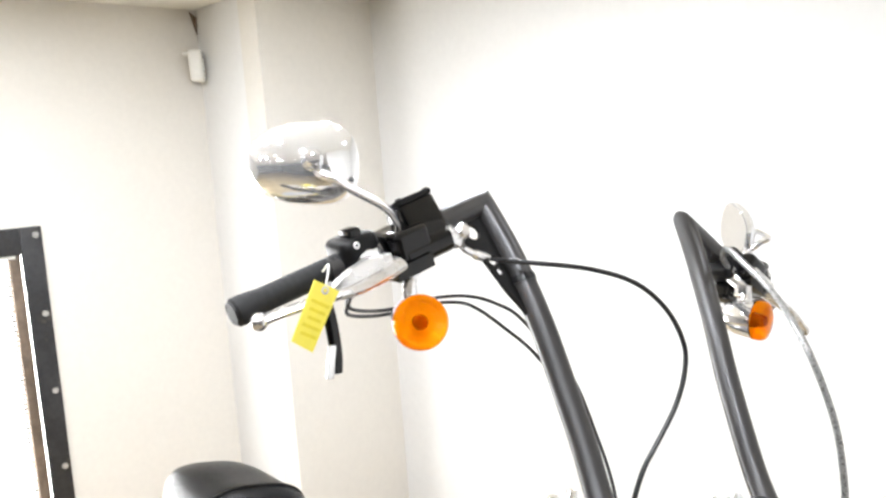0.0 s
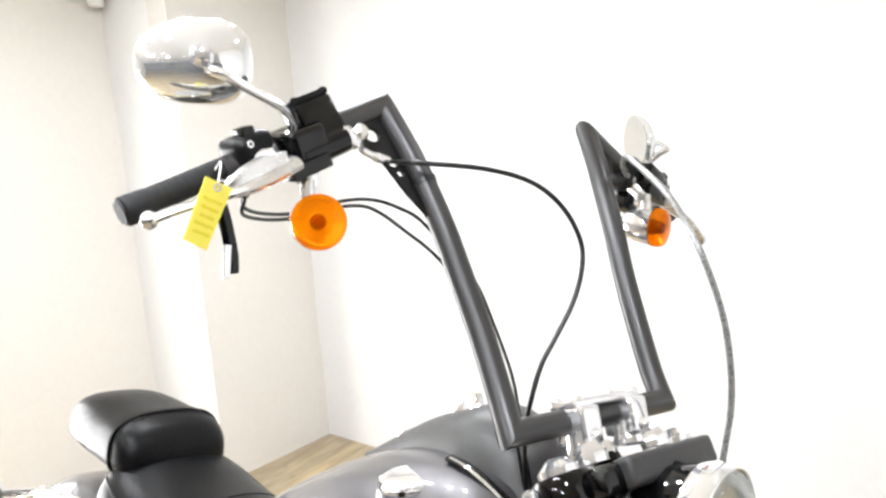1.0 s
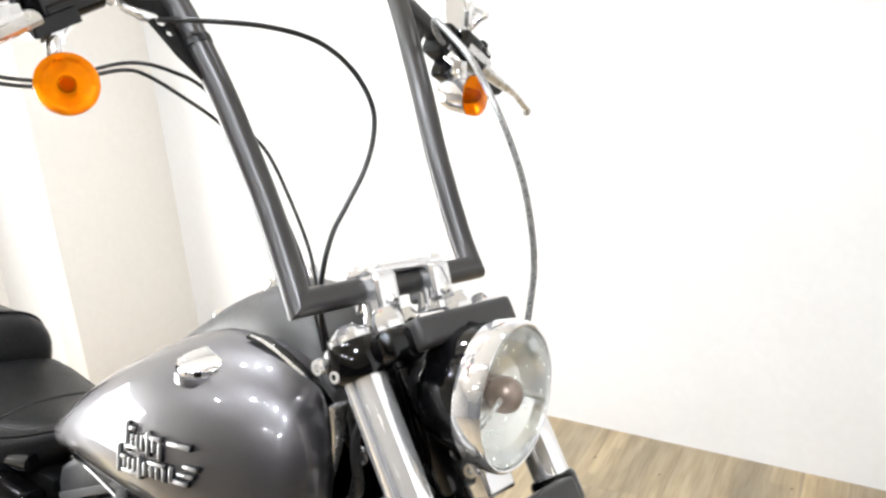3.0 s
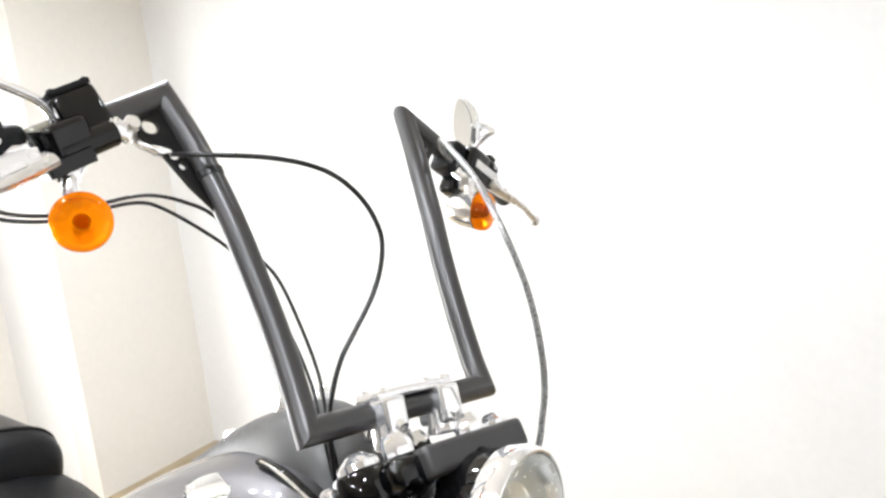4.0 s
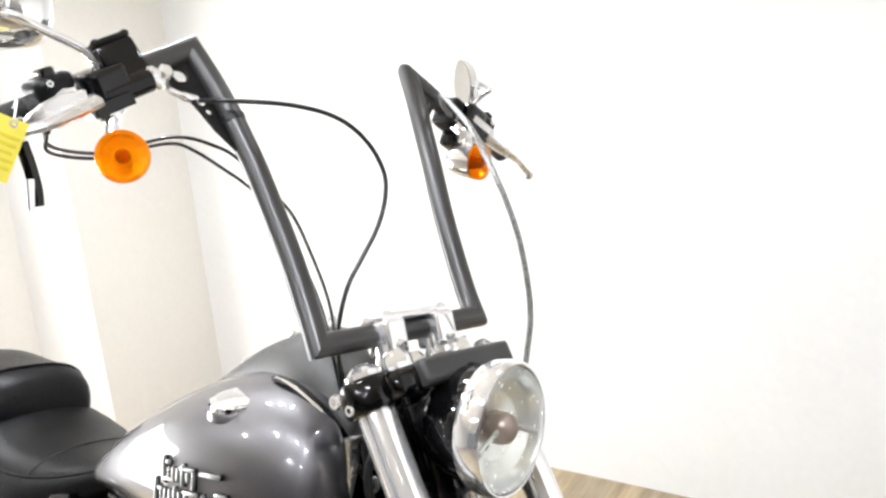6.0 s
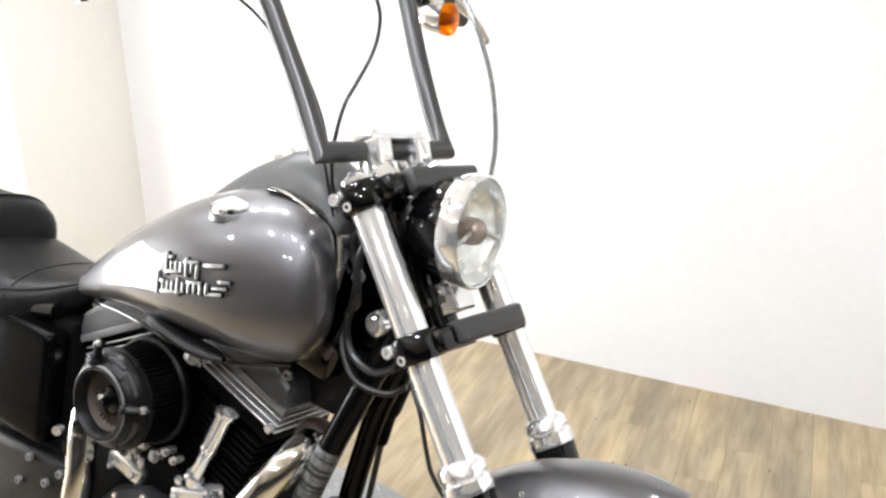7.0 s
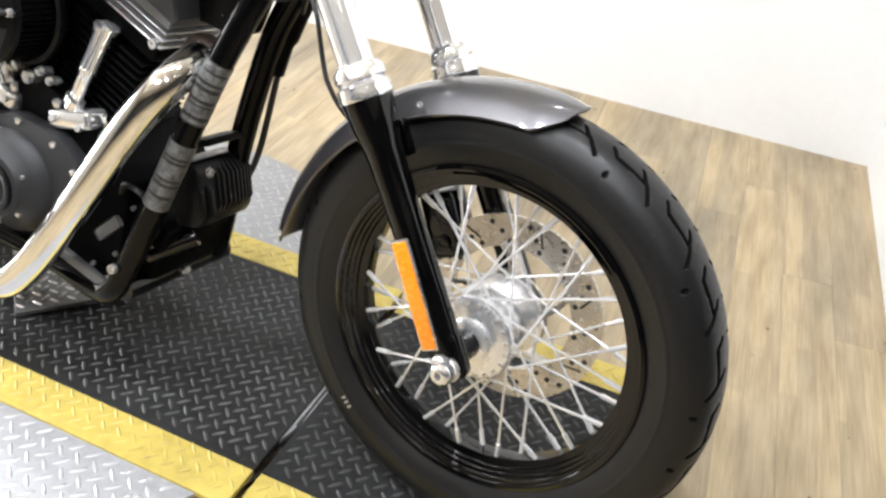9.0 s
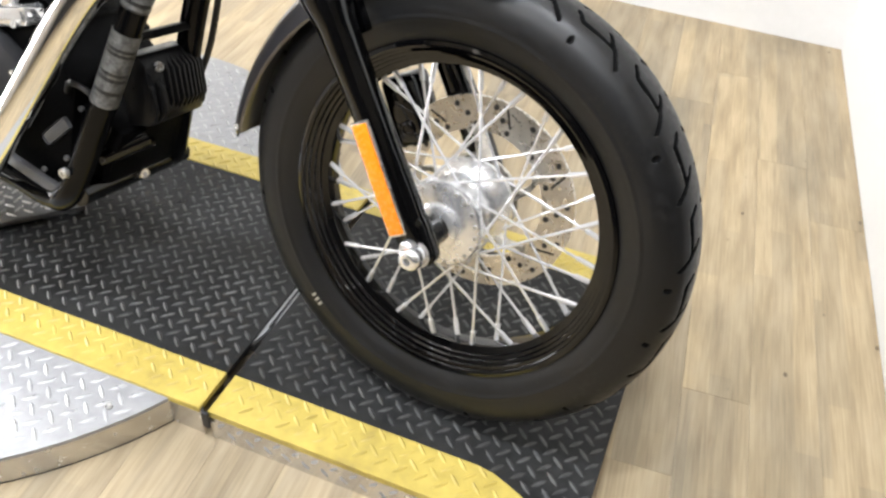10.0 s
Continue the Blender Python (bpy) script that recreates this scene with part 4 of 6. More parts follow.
lens = lathe(bmesh.new(), [(0.0760, 0.003), (0.062, 0.0105), (0.040, 0.0165), (0.020, 0.0195), (0, 0.0205), (0, 0.0175), (0.020, 0.0165), (0.040, 0.0135), (0.062, 0.0075), (0.0760, 0.000)], HC, HA, 48, False)
ob = fp("headlight_glass", lens, CLEAR, "clear domed headlight glass", shell)
ob.visible_shadow = False
fp("headlight_mount", rod(HC - HA * 0.035 + Vector((0, 0, 0.06)), on_fork(0.765, 0, 0.02), 0.012), BLACK, "", shell)
fp("headlight_wire", sweep(bmesh.new(), smooth_path([HC + HA * -0.11, (-0.405, -0.02, 0.58), (-0.400, -0.03, 0.52), (-0.36, -0.04, 0.49)]), 0.005, 8), CABLE, "", shell)
fp("stem_cover", box(bmesh.new(), on_fork(0.672, -0.03, -0.045), (0.15, 0.026, 0.026), Matrix((UP, (0, 1, 0), OUT)).transposed(), 0.008), BLACK, "black wiring cover between the clamps", shell)
fp("stem_cover", box(bmesh.new(), on_fork(0.672, 0.03, -0.045), (0.15, 0.026, 0.026), Matrix((UP, (0, 1, 0), OUT)).transposed(), 0.008), BLACK, "", shell)
fp("headlight_bracket", box(bmesh.new(), (-0.318, 0.004, 0.515), (0.034, 0.046, 0.050), Euler((0, radians(-30), 0)).to_matrix(), 0.006, 3), CHROME, "chrome bracket below the headlight", shell)
fbolt(shell, (-0.318, -0.021, 0.528), (0.2, -1, 0), 0.009, 0.007)
# horn-like chrome cover between the clamps
fp("chrome_cover", lathe(bmesh.new(), [(0, -0.014), (0.010, -0.014), (0.012, -0.010), (0.018, -0.009), (0.0205, -0.004), (0.0205, 0.012), (0, 0.012)], (-0.395, -0.069, 0.466), (0.1, 1, 0), 28), CHROME, "small chrome stem cover")

# handlebar ----------------------------------------------------------------
BAR_R = 0.0152


def mitred(pts, r, seg=20):
    """A tube with sharp mitred corners."""
    pts = [Vector(p) for p in pts]
    bm = bmesh.new()
    rings = []
    ref = Vector((0.8, 0.1, 0.55))
    for i, p in enumerate(pts):
        din = (p - pts[i - 1]).normalized() if i else (pts[1] - p).normalized()
        dout = (pts[i + 1] - p).normalized() if i < len(pts) - 1 else din
        nrm = (din + dout).normalized()
        u = (ref - din * ref.dot(din)).normalized()
        w = din.cross(u)
        ring = []
        for k in range(seg):
            q = p + (u * math.cos(2 * math.pi * k / seg) + w * math.sin(2 * math.pi * k / seg)) * r
            ring.append(q - din * ((q - p).dot(nrm) / din.dot(nrm)))
        ref = u - dout * u.dot(dout)
        rings.append(ring)
    return loft(bm, rings)


bow = [(-0.4593, 0.1475, 0.7067), (-0.4840, 0.1435, 0.745), (-0.515, 0.1435, 0.801), (-0.547, 0.1492, 0.861), (-0.578, 0.1588, 0.924), (-0.613, 0.1730, 0.988), (-0.635, 0.1832, 1.024), (-0.658, 0.1950, 1.0590)]


bow_left = [(-0.4570, 0.1395, 0.709), (-0.4825, 0.1465, 0.743), (-0.5131, 0.1510, 0.801), (-0.5443, 0.1580, 0.861), (-0.5750, 0.1675, 0.924), (-0.6110, 0.1800, 0.988), (-0.6340, 0.1900, 1.024), (-0.6630, 0.2030, 1.063)]


def bar_points(f):
    mid = [tuple(v) for v in smooth_path(bow if f < 0 else bow_left, 4)]
    grip = [(-0.658, 0.30, 1.012), (-0.655, 0.40, 0.968)]
    return both(mid + grip, f)


def pierced_plate(outline, holes, push):
    """A flat plate with round holes through it."""
    bm = bmesh.new()
    loops = [[Vector(p) for p in outline]]
    nrm = (loops[0][2] - loops[0][0]).cross(loops[0][-2] - loops[0][0]).normalized()
    u, w, _ = basis(nrm)
    for c, r in holes:
        c = Vector(c)
        c = c - nrm * (c - loops[0][0]).dot(nrm)
        loops.append([c + (u * math.cos(2 * math.pi * k / 20) + w * math.sin(2 * math.pi * k / 20)) * r for k in range(20)])
    edges = []
    for lp in loops:
        vs = [bm.verts.new(q - nrm * (q - loops[0][0]).dot(nrm)) for q in lp]
        edges += [bm.edges.new((vs[k], vs[(k + 1) % len(vs)])) for k in range(len(vs))]
    bmesh.ops.triangle_fill(bm, use_beauty=True, use_dissolve=False, edges=edges)
    ext = bmesh.ops.extrude_face_region(bm, geom=bm.faces[:], use_keep_orig=True)
    bmesh.ops.translate(bm, vec=Vector(push), verts=[v for v in ext["geom"] if isinstance(v, bmesh.types.BMVert)])
    bmesh.ops.recalc_face_normals(bm, faces=bm.faces[:])
    return bm


GUSSET = [(-0.652, 0.190, 1.048), (-0.6545, 0.252, 1.0245), (-0.644, 0.2365, 1.0115), (-0.6345, 0.2195, 1.0005), (-0.6215, 0.2085, 0.982), (-0.605, 0.1945, 0.957), (-0.5867, 0.1755, 0.9318), (-0.580, 0.164, 0.930)]
GUSSET_HOLES = [((-0.6453, 0.2195, 1.021), 0.0092), ((-0.6248, 0.2026, 0.9905), 0.0060), ((-0.6171, 0.1968, 0.9787), 0.0044)]
left_pts, right_pts = bar_points(1), bar_points(-1)
handlebar = fp("handlebar", mitred(right_pts[::-1] + left_pts, BAR_R, 24), BARMAT, "satin black tall ape-hanger handlebar with mitred corners", None, 30)
for f in (-1, 1):
    fp("gusset", pierced_plate(both(GUSSET, f), [(both([c], f)[0], r) for c, r in GUSSET_HOLES], (0.005, 0, 0.0026)), SATIN, "satin black corner gusset plate with three holes", handlebar)
# risers and top clamp
for yy in (-0.046, 0.046):
    riser = fp("riser", lathe(bmesh.new(), [(0, 0), (0.021, 0), (0.022, 0.004), (0.019, 0.012), (0.019, 0.030), (0, 0.030)], (-0.437, yy, 0.672), (-0.28, 0, 0.96), 24), CHROME, "chrome handlebar riser")
    fp("riser_block", box(bmesh.new(), (-0.4485, yy, 0.704), (0.048, 0.034, 0.046), Euler((0, radians(-18), 0)).to_matrix(), 0.007, 3), CHROME, "", riser)
    fbolt(riser, (-0.425, yy, 0.702), (0.95, 0, -0.3), 0.007, 0.008)
top_clamp = fp("top_clamp", box(bmesh.new(), (-0.4610, 0, 0.727), (0.040, 0.128, 0.011), Euler((0, radians(-18), 0)).to_matrix(), 0.005, 3), CHROME, "chrome one-piece bar clamp")
for xx, yy in ((-0.446, -0.05), (-0.446, 0.05), (-0.474, -0.05), (-0.474, 0.05)):
    fbolt(top_clamp, (xx, yy, 0.7305 + (xx + 0.4610) * 0.32), (-0.31, 0, 0.95), 0.006, 0.005)

GRIP_D = Vector((0, 0.299, -0.138)).normalized()
for f in (-1, 1):
    d = Vector((0, GRIP_D.y * f, GRIP_D.z))
    a = Vector((-0.655, 0.385 * f, 0.977))
    if f > 0:
        d = (Vector((-0.700, 0.495, 0.950)) - a).normalized()
    prof = [(0, 0.128), (0.0135, 0.128), (0.0162, 0.126), (0.0166, 0.119), (0.0150, 0.10)]
    for k in range(12):
        prof += [(0.0146, 0.098 - k * 0.008), (0.0143, 0.096 - k * 0.008), (0.0143, 0.093 - k * 0.008)]
    prof += [(0.0155, 0.0), (0.0150, -0.004), (0, -0.004)]
    grip = fp("grip", lathe(bmesh.new(), [(r * 0.93, h) for r, h in prof], a, d, 28), GRIPRUB, "ribbed black rubber grip")
    fp("grip_end", lathe(bmesh.new(), [(0, 0.130), (0.012, 0.130), (0.013, 0.127), (0, 0.127)], a, d, 20), GRIPRUB, "", grip)

# right-hand controls ------------------------------------------------------


def smaller(profile, k):
    return [(r * k, h * k) for r, h in profile]


def ctrl(f):
    """Brake or clutch controls; f is -1 on the right and 1 on the left."""
    tilt = Euler((radians(-24.8 * f), 0, 0)).to_matrix()
    d = Vector((0, GRIP_D.y * f, GRIP_D.z))
    n = Vector((0, -d.z * f, d.y * f))            # up across the bar

    def q(x, along, up):
        return Vector((-0.655 + x, 0, 0)) + Vector((0, 0.196 * f, 1.064)) + d * along + n * up

    house = fp("switch_housing", box(bmesh.new(), q(0.0, 0.188, 0.002), (0.048, 0.046, 0.050), tilt, 0.012, 3), SATIN, "satin black switch housing")
    fp("switch_cap", lathe(bmesh.new(), [(0.0195, -0.020), (0.024, -0.016), (0.026, 0.0), (0.024, 0.016), (0.0195, 0.020)], q(0, 0.185, 0.0), d, 24), CHROME, "", house)
    fp("switch_button", box(bmesh.new(), q(0.008, 0.190, 0.030), (0.022, 0.016, 0.010), tilt, 0.003), BLACK, "", house)
    fbolt(house, q(0.022, 0.196, 0.018), (1, 0, 0.2), 0.004, 0.003)
    perch = fp("lever_perch", box(bmesh.new(), q(0.014, 0.137, -0.004), (0.060, 0.046, 0.040), tilt, 0.008, 3), BLACK, "black lever perch")
    if f > 0:
        fp("perch_plate", box(bmesh.new(), q(0.044, 0.155, -0.016), (0.008, 0.060, 0.026), tilt, 0.002), ALU, "bare aluminium lever pivot plate", perch)
    fp("perch_jaw", box(bmesh.new(), q(0.034, 0.148, -0.024), (0.030, 0.050, 0.016), tilt, 0.002), BLACK, "", perch)
    # lever, tapering to a ball
    path = [q(0.040, 0.165, -0.014), q(0.046, 0.195, -0.016), q(0.050, 0.225, -0.016), q(0.045, 0.262, -0.012), q(0.036, 0.300, -0.010), q(0.030, 0.325, -0.010)]
    if f > 0:
        path = [v - Vector((0, 0, 0.008)) for v in path]
    pts = smooth_path(path, 6)
    rad = [0.013 + (0.0068 - 0.013) * min(1, i / len(pts) * 1.6) for i in range(len(pts))]
    lever = fp("lever", sweep(bmesh.new(), pts, [r * 1.18 for r in rad], 14, True, 0.62), ALU, "polished aluminium hand lever")
    bmb = bmesh.new()
    bmesh.ops.create_uvsphere(bmb, u_segments=16, v_segments=10, radius=0.0092, matrix=Matrix.Translation(path[-1]))
    fp("lever_ball", bmb, ALU, "", lever)
    # mirror on a bent stem
    if f < 0:
        stem_pts = [Vector(p) for p in ((-0.640, -0.308, 0.995), (-0.642, -0.314, 1.012), (-0.646, -0.324, 1.030), (-0.650, -0.340, 1.044), (-0.653, -0.375, 1.057), (-0.655, -0.405, 1.068), (-0.668, -0.412, 1.072))]
        mc = Vector((-0.709, -0.409, 1.085))
        mirror_turn = Euler((radians(6), radians(-8), radians(-24))).to_matrix()
        m_half = (0.060, 0.044)
    else:
        stem_pts = [Vector(p) for p in ((-0.662, 0.350, 1.010), (-0.660, 0.356, 1.026), (-0.648, 0.365, 1.042), (-0.634, 0.370, 1.053), (-0.632, 0.375, 1.056), (-0.655, 0.388, 1.064), (-0.676, 0.395, 1.069))]
        mc = Vector((-0.692, 0.383, 1.068))
        mx = Vector((0.548, 0.836, 0.06)).normalized()
        my = Vector((-0.836, 0.548, 0.0)).normalized()
        mz = (mx.cross(my) - my * 0.36).normalized()
        mirror_turn = Matrix((mx, mz.cross(mx), mz)).transposed()
        m_half = (0.056, 0.041)
    stem = fp("mirror_stem", sweep(bmesh.new(), smooth_path(stem_pts, 6), 0.0055, 12), CHROME, "chrome mirror stem")
    fp("stem_base", lathe(bmesh.new(), [(0, -0.012), (0.011, -0.012), (0.011, 0.008), (0.007, 0.014), (0, 0.014)], stem_pts[0], (0, 0, 1), 16), CHROME, "", stem)

    def oval(kx, ky, depth, n=40):
        ring = []
        for i in range(n):
            t = 2 * math.pi * i / n
            c, s = math.cos(t), math.sin(t)
            ex = 0.80 if f < 0 else 0.86
            yy = math.copysign(abs(c) ** ex, c) * m_half[0] * kx
            zz = math.copysign(abs(s) ** ex, s) * m_half[1] * ky * (1.0 + (0.16 if f < 0 else 0.10) * c)
            ring.append(mc + mirror_turn @ Vector((depth, yy, zz)))
        return ring

    shell_rings = [oval(1.0, 1.0, -0.018), oval(1.03, 1.04, -0.012), oval(1.02, 1.03, 0.000), oval(0.96, 0.95, 0.012), oval(0.80, 0.78, 0.022), oval(0.50, 0.48, 0.030), oval(0.15, 0.15, 0.033)]
    if f > 0:
        shell_rings = [oval(1.0, 1.0, -0.009), oval(1.03, 1.04, -0.006), oval(1.02, 1.03, 0.0), oval(0.92, 0.92, 0.006), oval(0.60, 0.58, 0.011), oval(0.15, 0.15, 0.013)]
    face = -0.0195 if f < 0 else -0.0105
    mir = fp("mirror", loft(bmesh.new(), shell_rings), MIRRORCHROME, "chrome teardrop rear-view mirror")
    fp("mirror_glass", loft(bmesh.new(), [oval(0.93, 0.92, face), oval(0.93, 0.92, face + 0.0009)]), MIRRORGLASS, "", mir)
    fp("mirror_ball", lathe(bmesh.new(), [(0, 0.012), (0.008, 0.010), (0.012, 0.0), (0.013, -0.010), (0, -0.010)], mc + mirror_turn @ Vector((0.036 if f < 0 else 0.018, 0.006, -0.004)), mirror_turn @ Vector((1, 0, 0)), 20), CHROME, "", mir)
    # indicator: chrome bullet with amber lens, hung under the bar
    lamp_c = Vector((-0.594, -0.319, 0.923) if f < 0 else (-0.586, 0.291, 0.930))
    ax = Vector((0.92, -0.38, 0.02) if f < 0 else (0.96, 0.24, -0.05)).normalized()
    ind = fp("indicator", lathe(bmesh.new(), smaller([(0, -0.070), (0.010, -0.069), (0.022, -0.058), (0.030, -0.036), (0.0330, -0.014), (0.0335, -0.006), (0.0315, -0.004), (0.028, -0.02), (0, -0.05)], 0.87), lamp_c, ax, 36), CHROME, "chrome bullet indicator with an amber lens")
    fp("indicator_bowl", lathe(bmesh.new(), smaller([(0.0315, -0.004), (0.0285, -0.012), (0.021, -0.019), (0.012, -0.023), (0, -0.024)], 0.87), lamp_c, ax, 12), AMBERIN, "", ind, 5)
    fp("indicator_bulb", lathe(bmesh.new(), smaller([(0, 0.004), (0.007, 0.002), (0.0095, -0.006), (0.008, -0.020), (0, -0.022)], 0.87), lamp_c, ax, 16), AMBERBULB, "", ind)
    lens_ob = fp("indicator_lens", lathe(bmesh.new(), smaller([(0.0335, -0.006), (0.0345, 0.0), (0.0335, 0.010), (0.030, 0.015), (0.020, 0.0185), (0, 0.020), (0, 0.0165), (0.004, 0.0172), (0.008, 0.0158), (0.012, 0.0166), (0.016, 0.0150), (0.020, 0.0158), (0.024, 0.0132), (0.028, 0.0128), (0.031, 0.007), (0.0315, -0.006)], 0.87), lamp_c, ax, 40), AMBER, "domed amber lens", ind)
    lens_ob.visible_shadow = False
    fp("indicator_stalk", sweep(bmesh.new(), [lamp_c + Vector((-0.022, 0, 0.018)), lamp_c + Vector((-0.024, 0.001 * f, 0.040)), q(0.010, 0.112, -0.022)], [0.0085, 0.008, 0.0105], 14), CHROME, "chrome indicator stalk", ind)
    fp("stalk_nut", lathe(bmesh.new(), [(0, -0.006), (0.012, -0.006), (0.012, 0.006), (0, 0.006)], lamp_c + Vector((-0.029, -0.002 * f, 0.044)), (0, 0, 1), 6), CHROME, "", ind)
    return q, perch


qr, perch_r = ctrl(-1)
ql, perch_l = ctrl(1)
PIVOT = [(-0.604, -0.421, 0.954), (-0.604, -0.4125, 0.9643), (-0.604, -0.401, 0.975), (-0.604, -0.380, 0.9877), (-0.604, -0.3555, 0.994), (-0.604, -0.349, 0.978), (-0.604, -0.371, 0.970), (-0.604, -0.387, 0.9665), (-0.604, -0.3955, 0.954), (-0.604, -0.408, 0.9505)]
fp("pivot_plate", prism(bmesh.new(), PIVOT, (-0.010, 0, 0), 0.0015), ALU, "bare aluminium lever pivot plate", perch_r)
tilt_l = Euler((radians(-24.8), 0, 0)).to_matrix()
horn = fp("perch_clamp", box(bmesh.new(), ql(0.004, 0.116, -0.010), (0.046, 0.050, 0.050), tilt_l, 0.010, 3), SATIN, "satin black clutch perch clamp")
fp("clamp_block", box(bmesh.new(), (-0.652, 0.300, 0.966), (0.030, 0.034, 0.030), tilt_l, 0.008, 3), BLACK, "", horn)
fp("clamp_screw", box(bmesh.new(), (-0.628, 0.302, 0.972), (0.016, 0.012, 0.026), tilt_l, 0.003, 2), CHROME, "", horn)
tilt_r = Euler((radians(24.8), 0, 0)).to_matrix()
tilt_res = tilt_r @ Euler((0, radians(-20), 0)).to_matrix()
RC = qr(0.014, 0.1075, 0.0095)
res = fp("brake_reservoir", box(bmesh.new(), RC, (0.038, 0.048, 0.050), tilt_res, 0.006, 3), BLACK, "black front brake fluid reservoir")
fp("reservoir_lid", box(bmesh.new(), RC + tilt_res @ Vector((0, 0, 0.028)), (0.0375, 0.0475, 0.007), tilt_res, 0.003), SATIN, "", res)
for xx, aa in ((-0.014, -0.019), (0.014, -0.019), (-0.014, 0.019), (0.014, 0.019)):
    fbolt(res, RC + tilt_res @ Vector((xx, aa, 0.0300)), tilt_res @ Vector((0, 0, 1)), 0.0035, 0.0025, SATIN)
fp("reservoir_base", box(bmesh.new(), qr(0.012, 0.106, -0.014), (0.042, 0.050, 0.028), tilt_r, 0.006, 3), BLACK, "", res)
fp("master_cylinder", sweep(bmesh.new(), [qr(0.030, 0.150, -0.014), qr(0.030, 0.089, -0.014)], 0.0155, 18), BLACK, "black master cylinder", res)
fp("hose_union", lathe(bmesh.new(), [(0, -0.012), (0.010, -0.012), (0.010, -0.004), (0.013, -0.004), (0.013, 0.006), (0.008, 0.008), (0.008, 0.016), (0, 0.016)], qr(0.031, 0.086, -0.013), (0, 0.9, -0.4), 14), CHROME, "chrome brake hose union", res)
banjo = fp("banjo", lathe(bmesh.new(), [(0, -0.007), (0.007, -0.007), (0.0095, -0.004), (0.0095, 0.004), (0.007, 0.007), (0, 0.007)], qr(0.034, 0.068, -0.014), (0.9, 0, 0.4), 16), CHROME, "", res)
fp("hose_fitting", sweep(bmesh.new(), smooth_path([qr(0.034, 0.070, -0.018), (-0.630, -0.242, 1.006), (-0.629, -0.226, 0.999), (-0.628, -0.205, 0.995)], 5), [0.0045] * 11 + [0.0062] * 5, 12), CHROME, "", res)
hose = smooth_path([(-0.629, -0.205, 0.994), (-0.5784, -0.1890, 0.9935), (-0.5375, -0.1314, 0.9915), (-0.5106, -0.0818, 0.9794), (-0.4887, -0.0501, 0.9518), (-0.4752, -0.0311, 0.9138), (-0.4712, -0.0312, 0.8788), (-0.4709, -0.0446, 0.8415), (-0.472, -0.0699, 0.803), (-0.4738, -0.0882, 0.774), (-0.4745, -0.1005, 0.7361), (-0.485, -0.095, 0.694), (-0.495, -0.075, 0.62)], 8)
fp("brake_hose", sweep(bmesh.new(), hose, 0.0030, 10), CABLE, "black brake hose looping from the bar")
for label_pts in ([(-0.624, -0.39, 0.955), (-0.640, -0.378, 0.932), (-0.690, -0.300, 0.926), (-0.690, -0.248, 0.939), (-0.654, -0.230, 0.9475), (-0.636, -0.211, 0.948), (-0.634, -0.180, 0.941), (-0.628, -0.149, 0.927), (-0.605, -0.112, 0.885), (-0.584, -0.090, 0.853), (-0.560, -0.076, 0.80), (-0.529, -0.073, 0.744), (-0.506, -0.078, 0.69), (-0.49, -0.07, 0.62)],
                  [(-0.622, -0.39, 0.944), (-0.642, -0.378, 0.925), (-0.694, -0.300, 0.920), (-0.690, -0.248, 0.933), (-0.648, -0.230, 0.9405), (-0.632, -0.211, 0.935), (-0.638, -0.160, 0.911), (-0.618, -0.130, 0.885), (-0.592, -0.105, 0.845), (-0.566, -0.086, 0.79), (-0.534, -0.080, 0.734), (-0.51, -0.082, 0.68), (-0.495, -0.07, 0.60)]):
    fp("throttle_cable", sweep(bmesh.new(), smooth_path(label_pts, 7), 0.0022, 8), CABLE, "thin black throttle cable")
fp("cable_elbow", sweep(bmesh.new(), smooth_path([qr(0.012, 0.19, -0.02), (-0.626, -0.385, 0.962), (-0.624, -0.392, 0.946)], 5), 0.007, 10), BLACK)
clutch = smooth_path([(-0.640, 0.315, 0.985), (-0.625, 0.25, 1.015), (-0.580, 0.19, 1.030), (-0.529, 0.158, 1.011), (-0.455, 0.116, 0.974), (-0.402, 0.096, 0.923), (-0.380, 0.105, 0.875), (-0.366, 0.115, 0.829), (-0.361, 0.128, 0.78), (-0.363, 0.142, 0.736), (-0.366, 0.146, 0.693), (-0.372, 0.135, 0.62), (-0.40, 0.09, 0.50)], 6)
fp("clutch_cable", sweep(bmesh.new(), clutch, 0.0042, 10), BRAID, "clear-coated braided clutch cable")
fp("clutch_ferrule", rod((-0.640, 0.315, 0.985), (-0.632, 0.28, 1.003), 0.0065), CHROME, "", perch_l)
fp("pillar_clip", lathe(bmesh.new(), [(0.0153, -0.004), (0.0168, -0.004), (0.0168, 0.004), (0.0153, 0.004)], (-0.604, -0.1695, 0.972), (-0.48, -0.14, 0.86), 24, True), CABLE, "black cable clip", handlebar)

# lines beside the neck and fork
fp("fork_wire", sweep(bmesh.new(), smooth_path([(-0.318, -0.090, 0.44), (-0.303, -0.100, 0.408), (-0.281, -0.105, 0.374), (-0.272, -0.105, 0.346), (-0.261, -0.105, 0.314), (-0.252, -0.105, 0.296), (-0.231, -0.100, 0.268), (-0.205, -0.085, 0.24)], 6), 0.0035, 8), CABLE, "thin black wire beside the fork leg")

# fuel tank ------------------------------------------------------------------


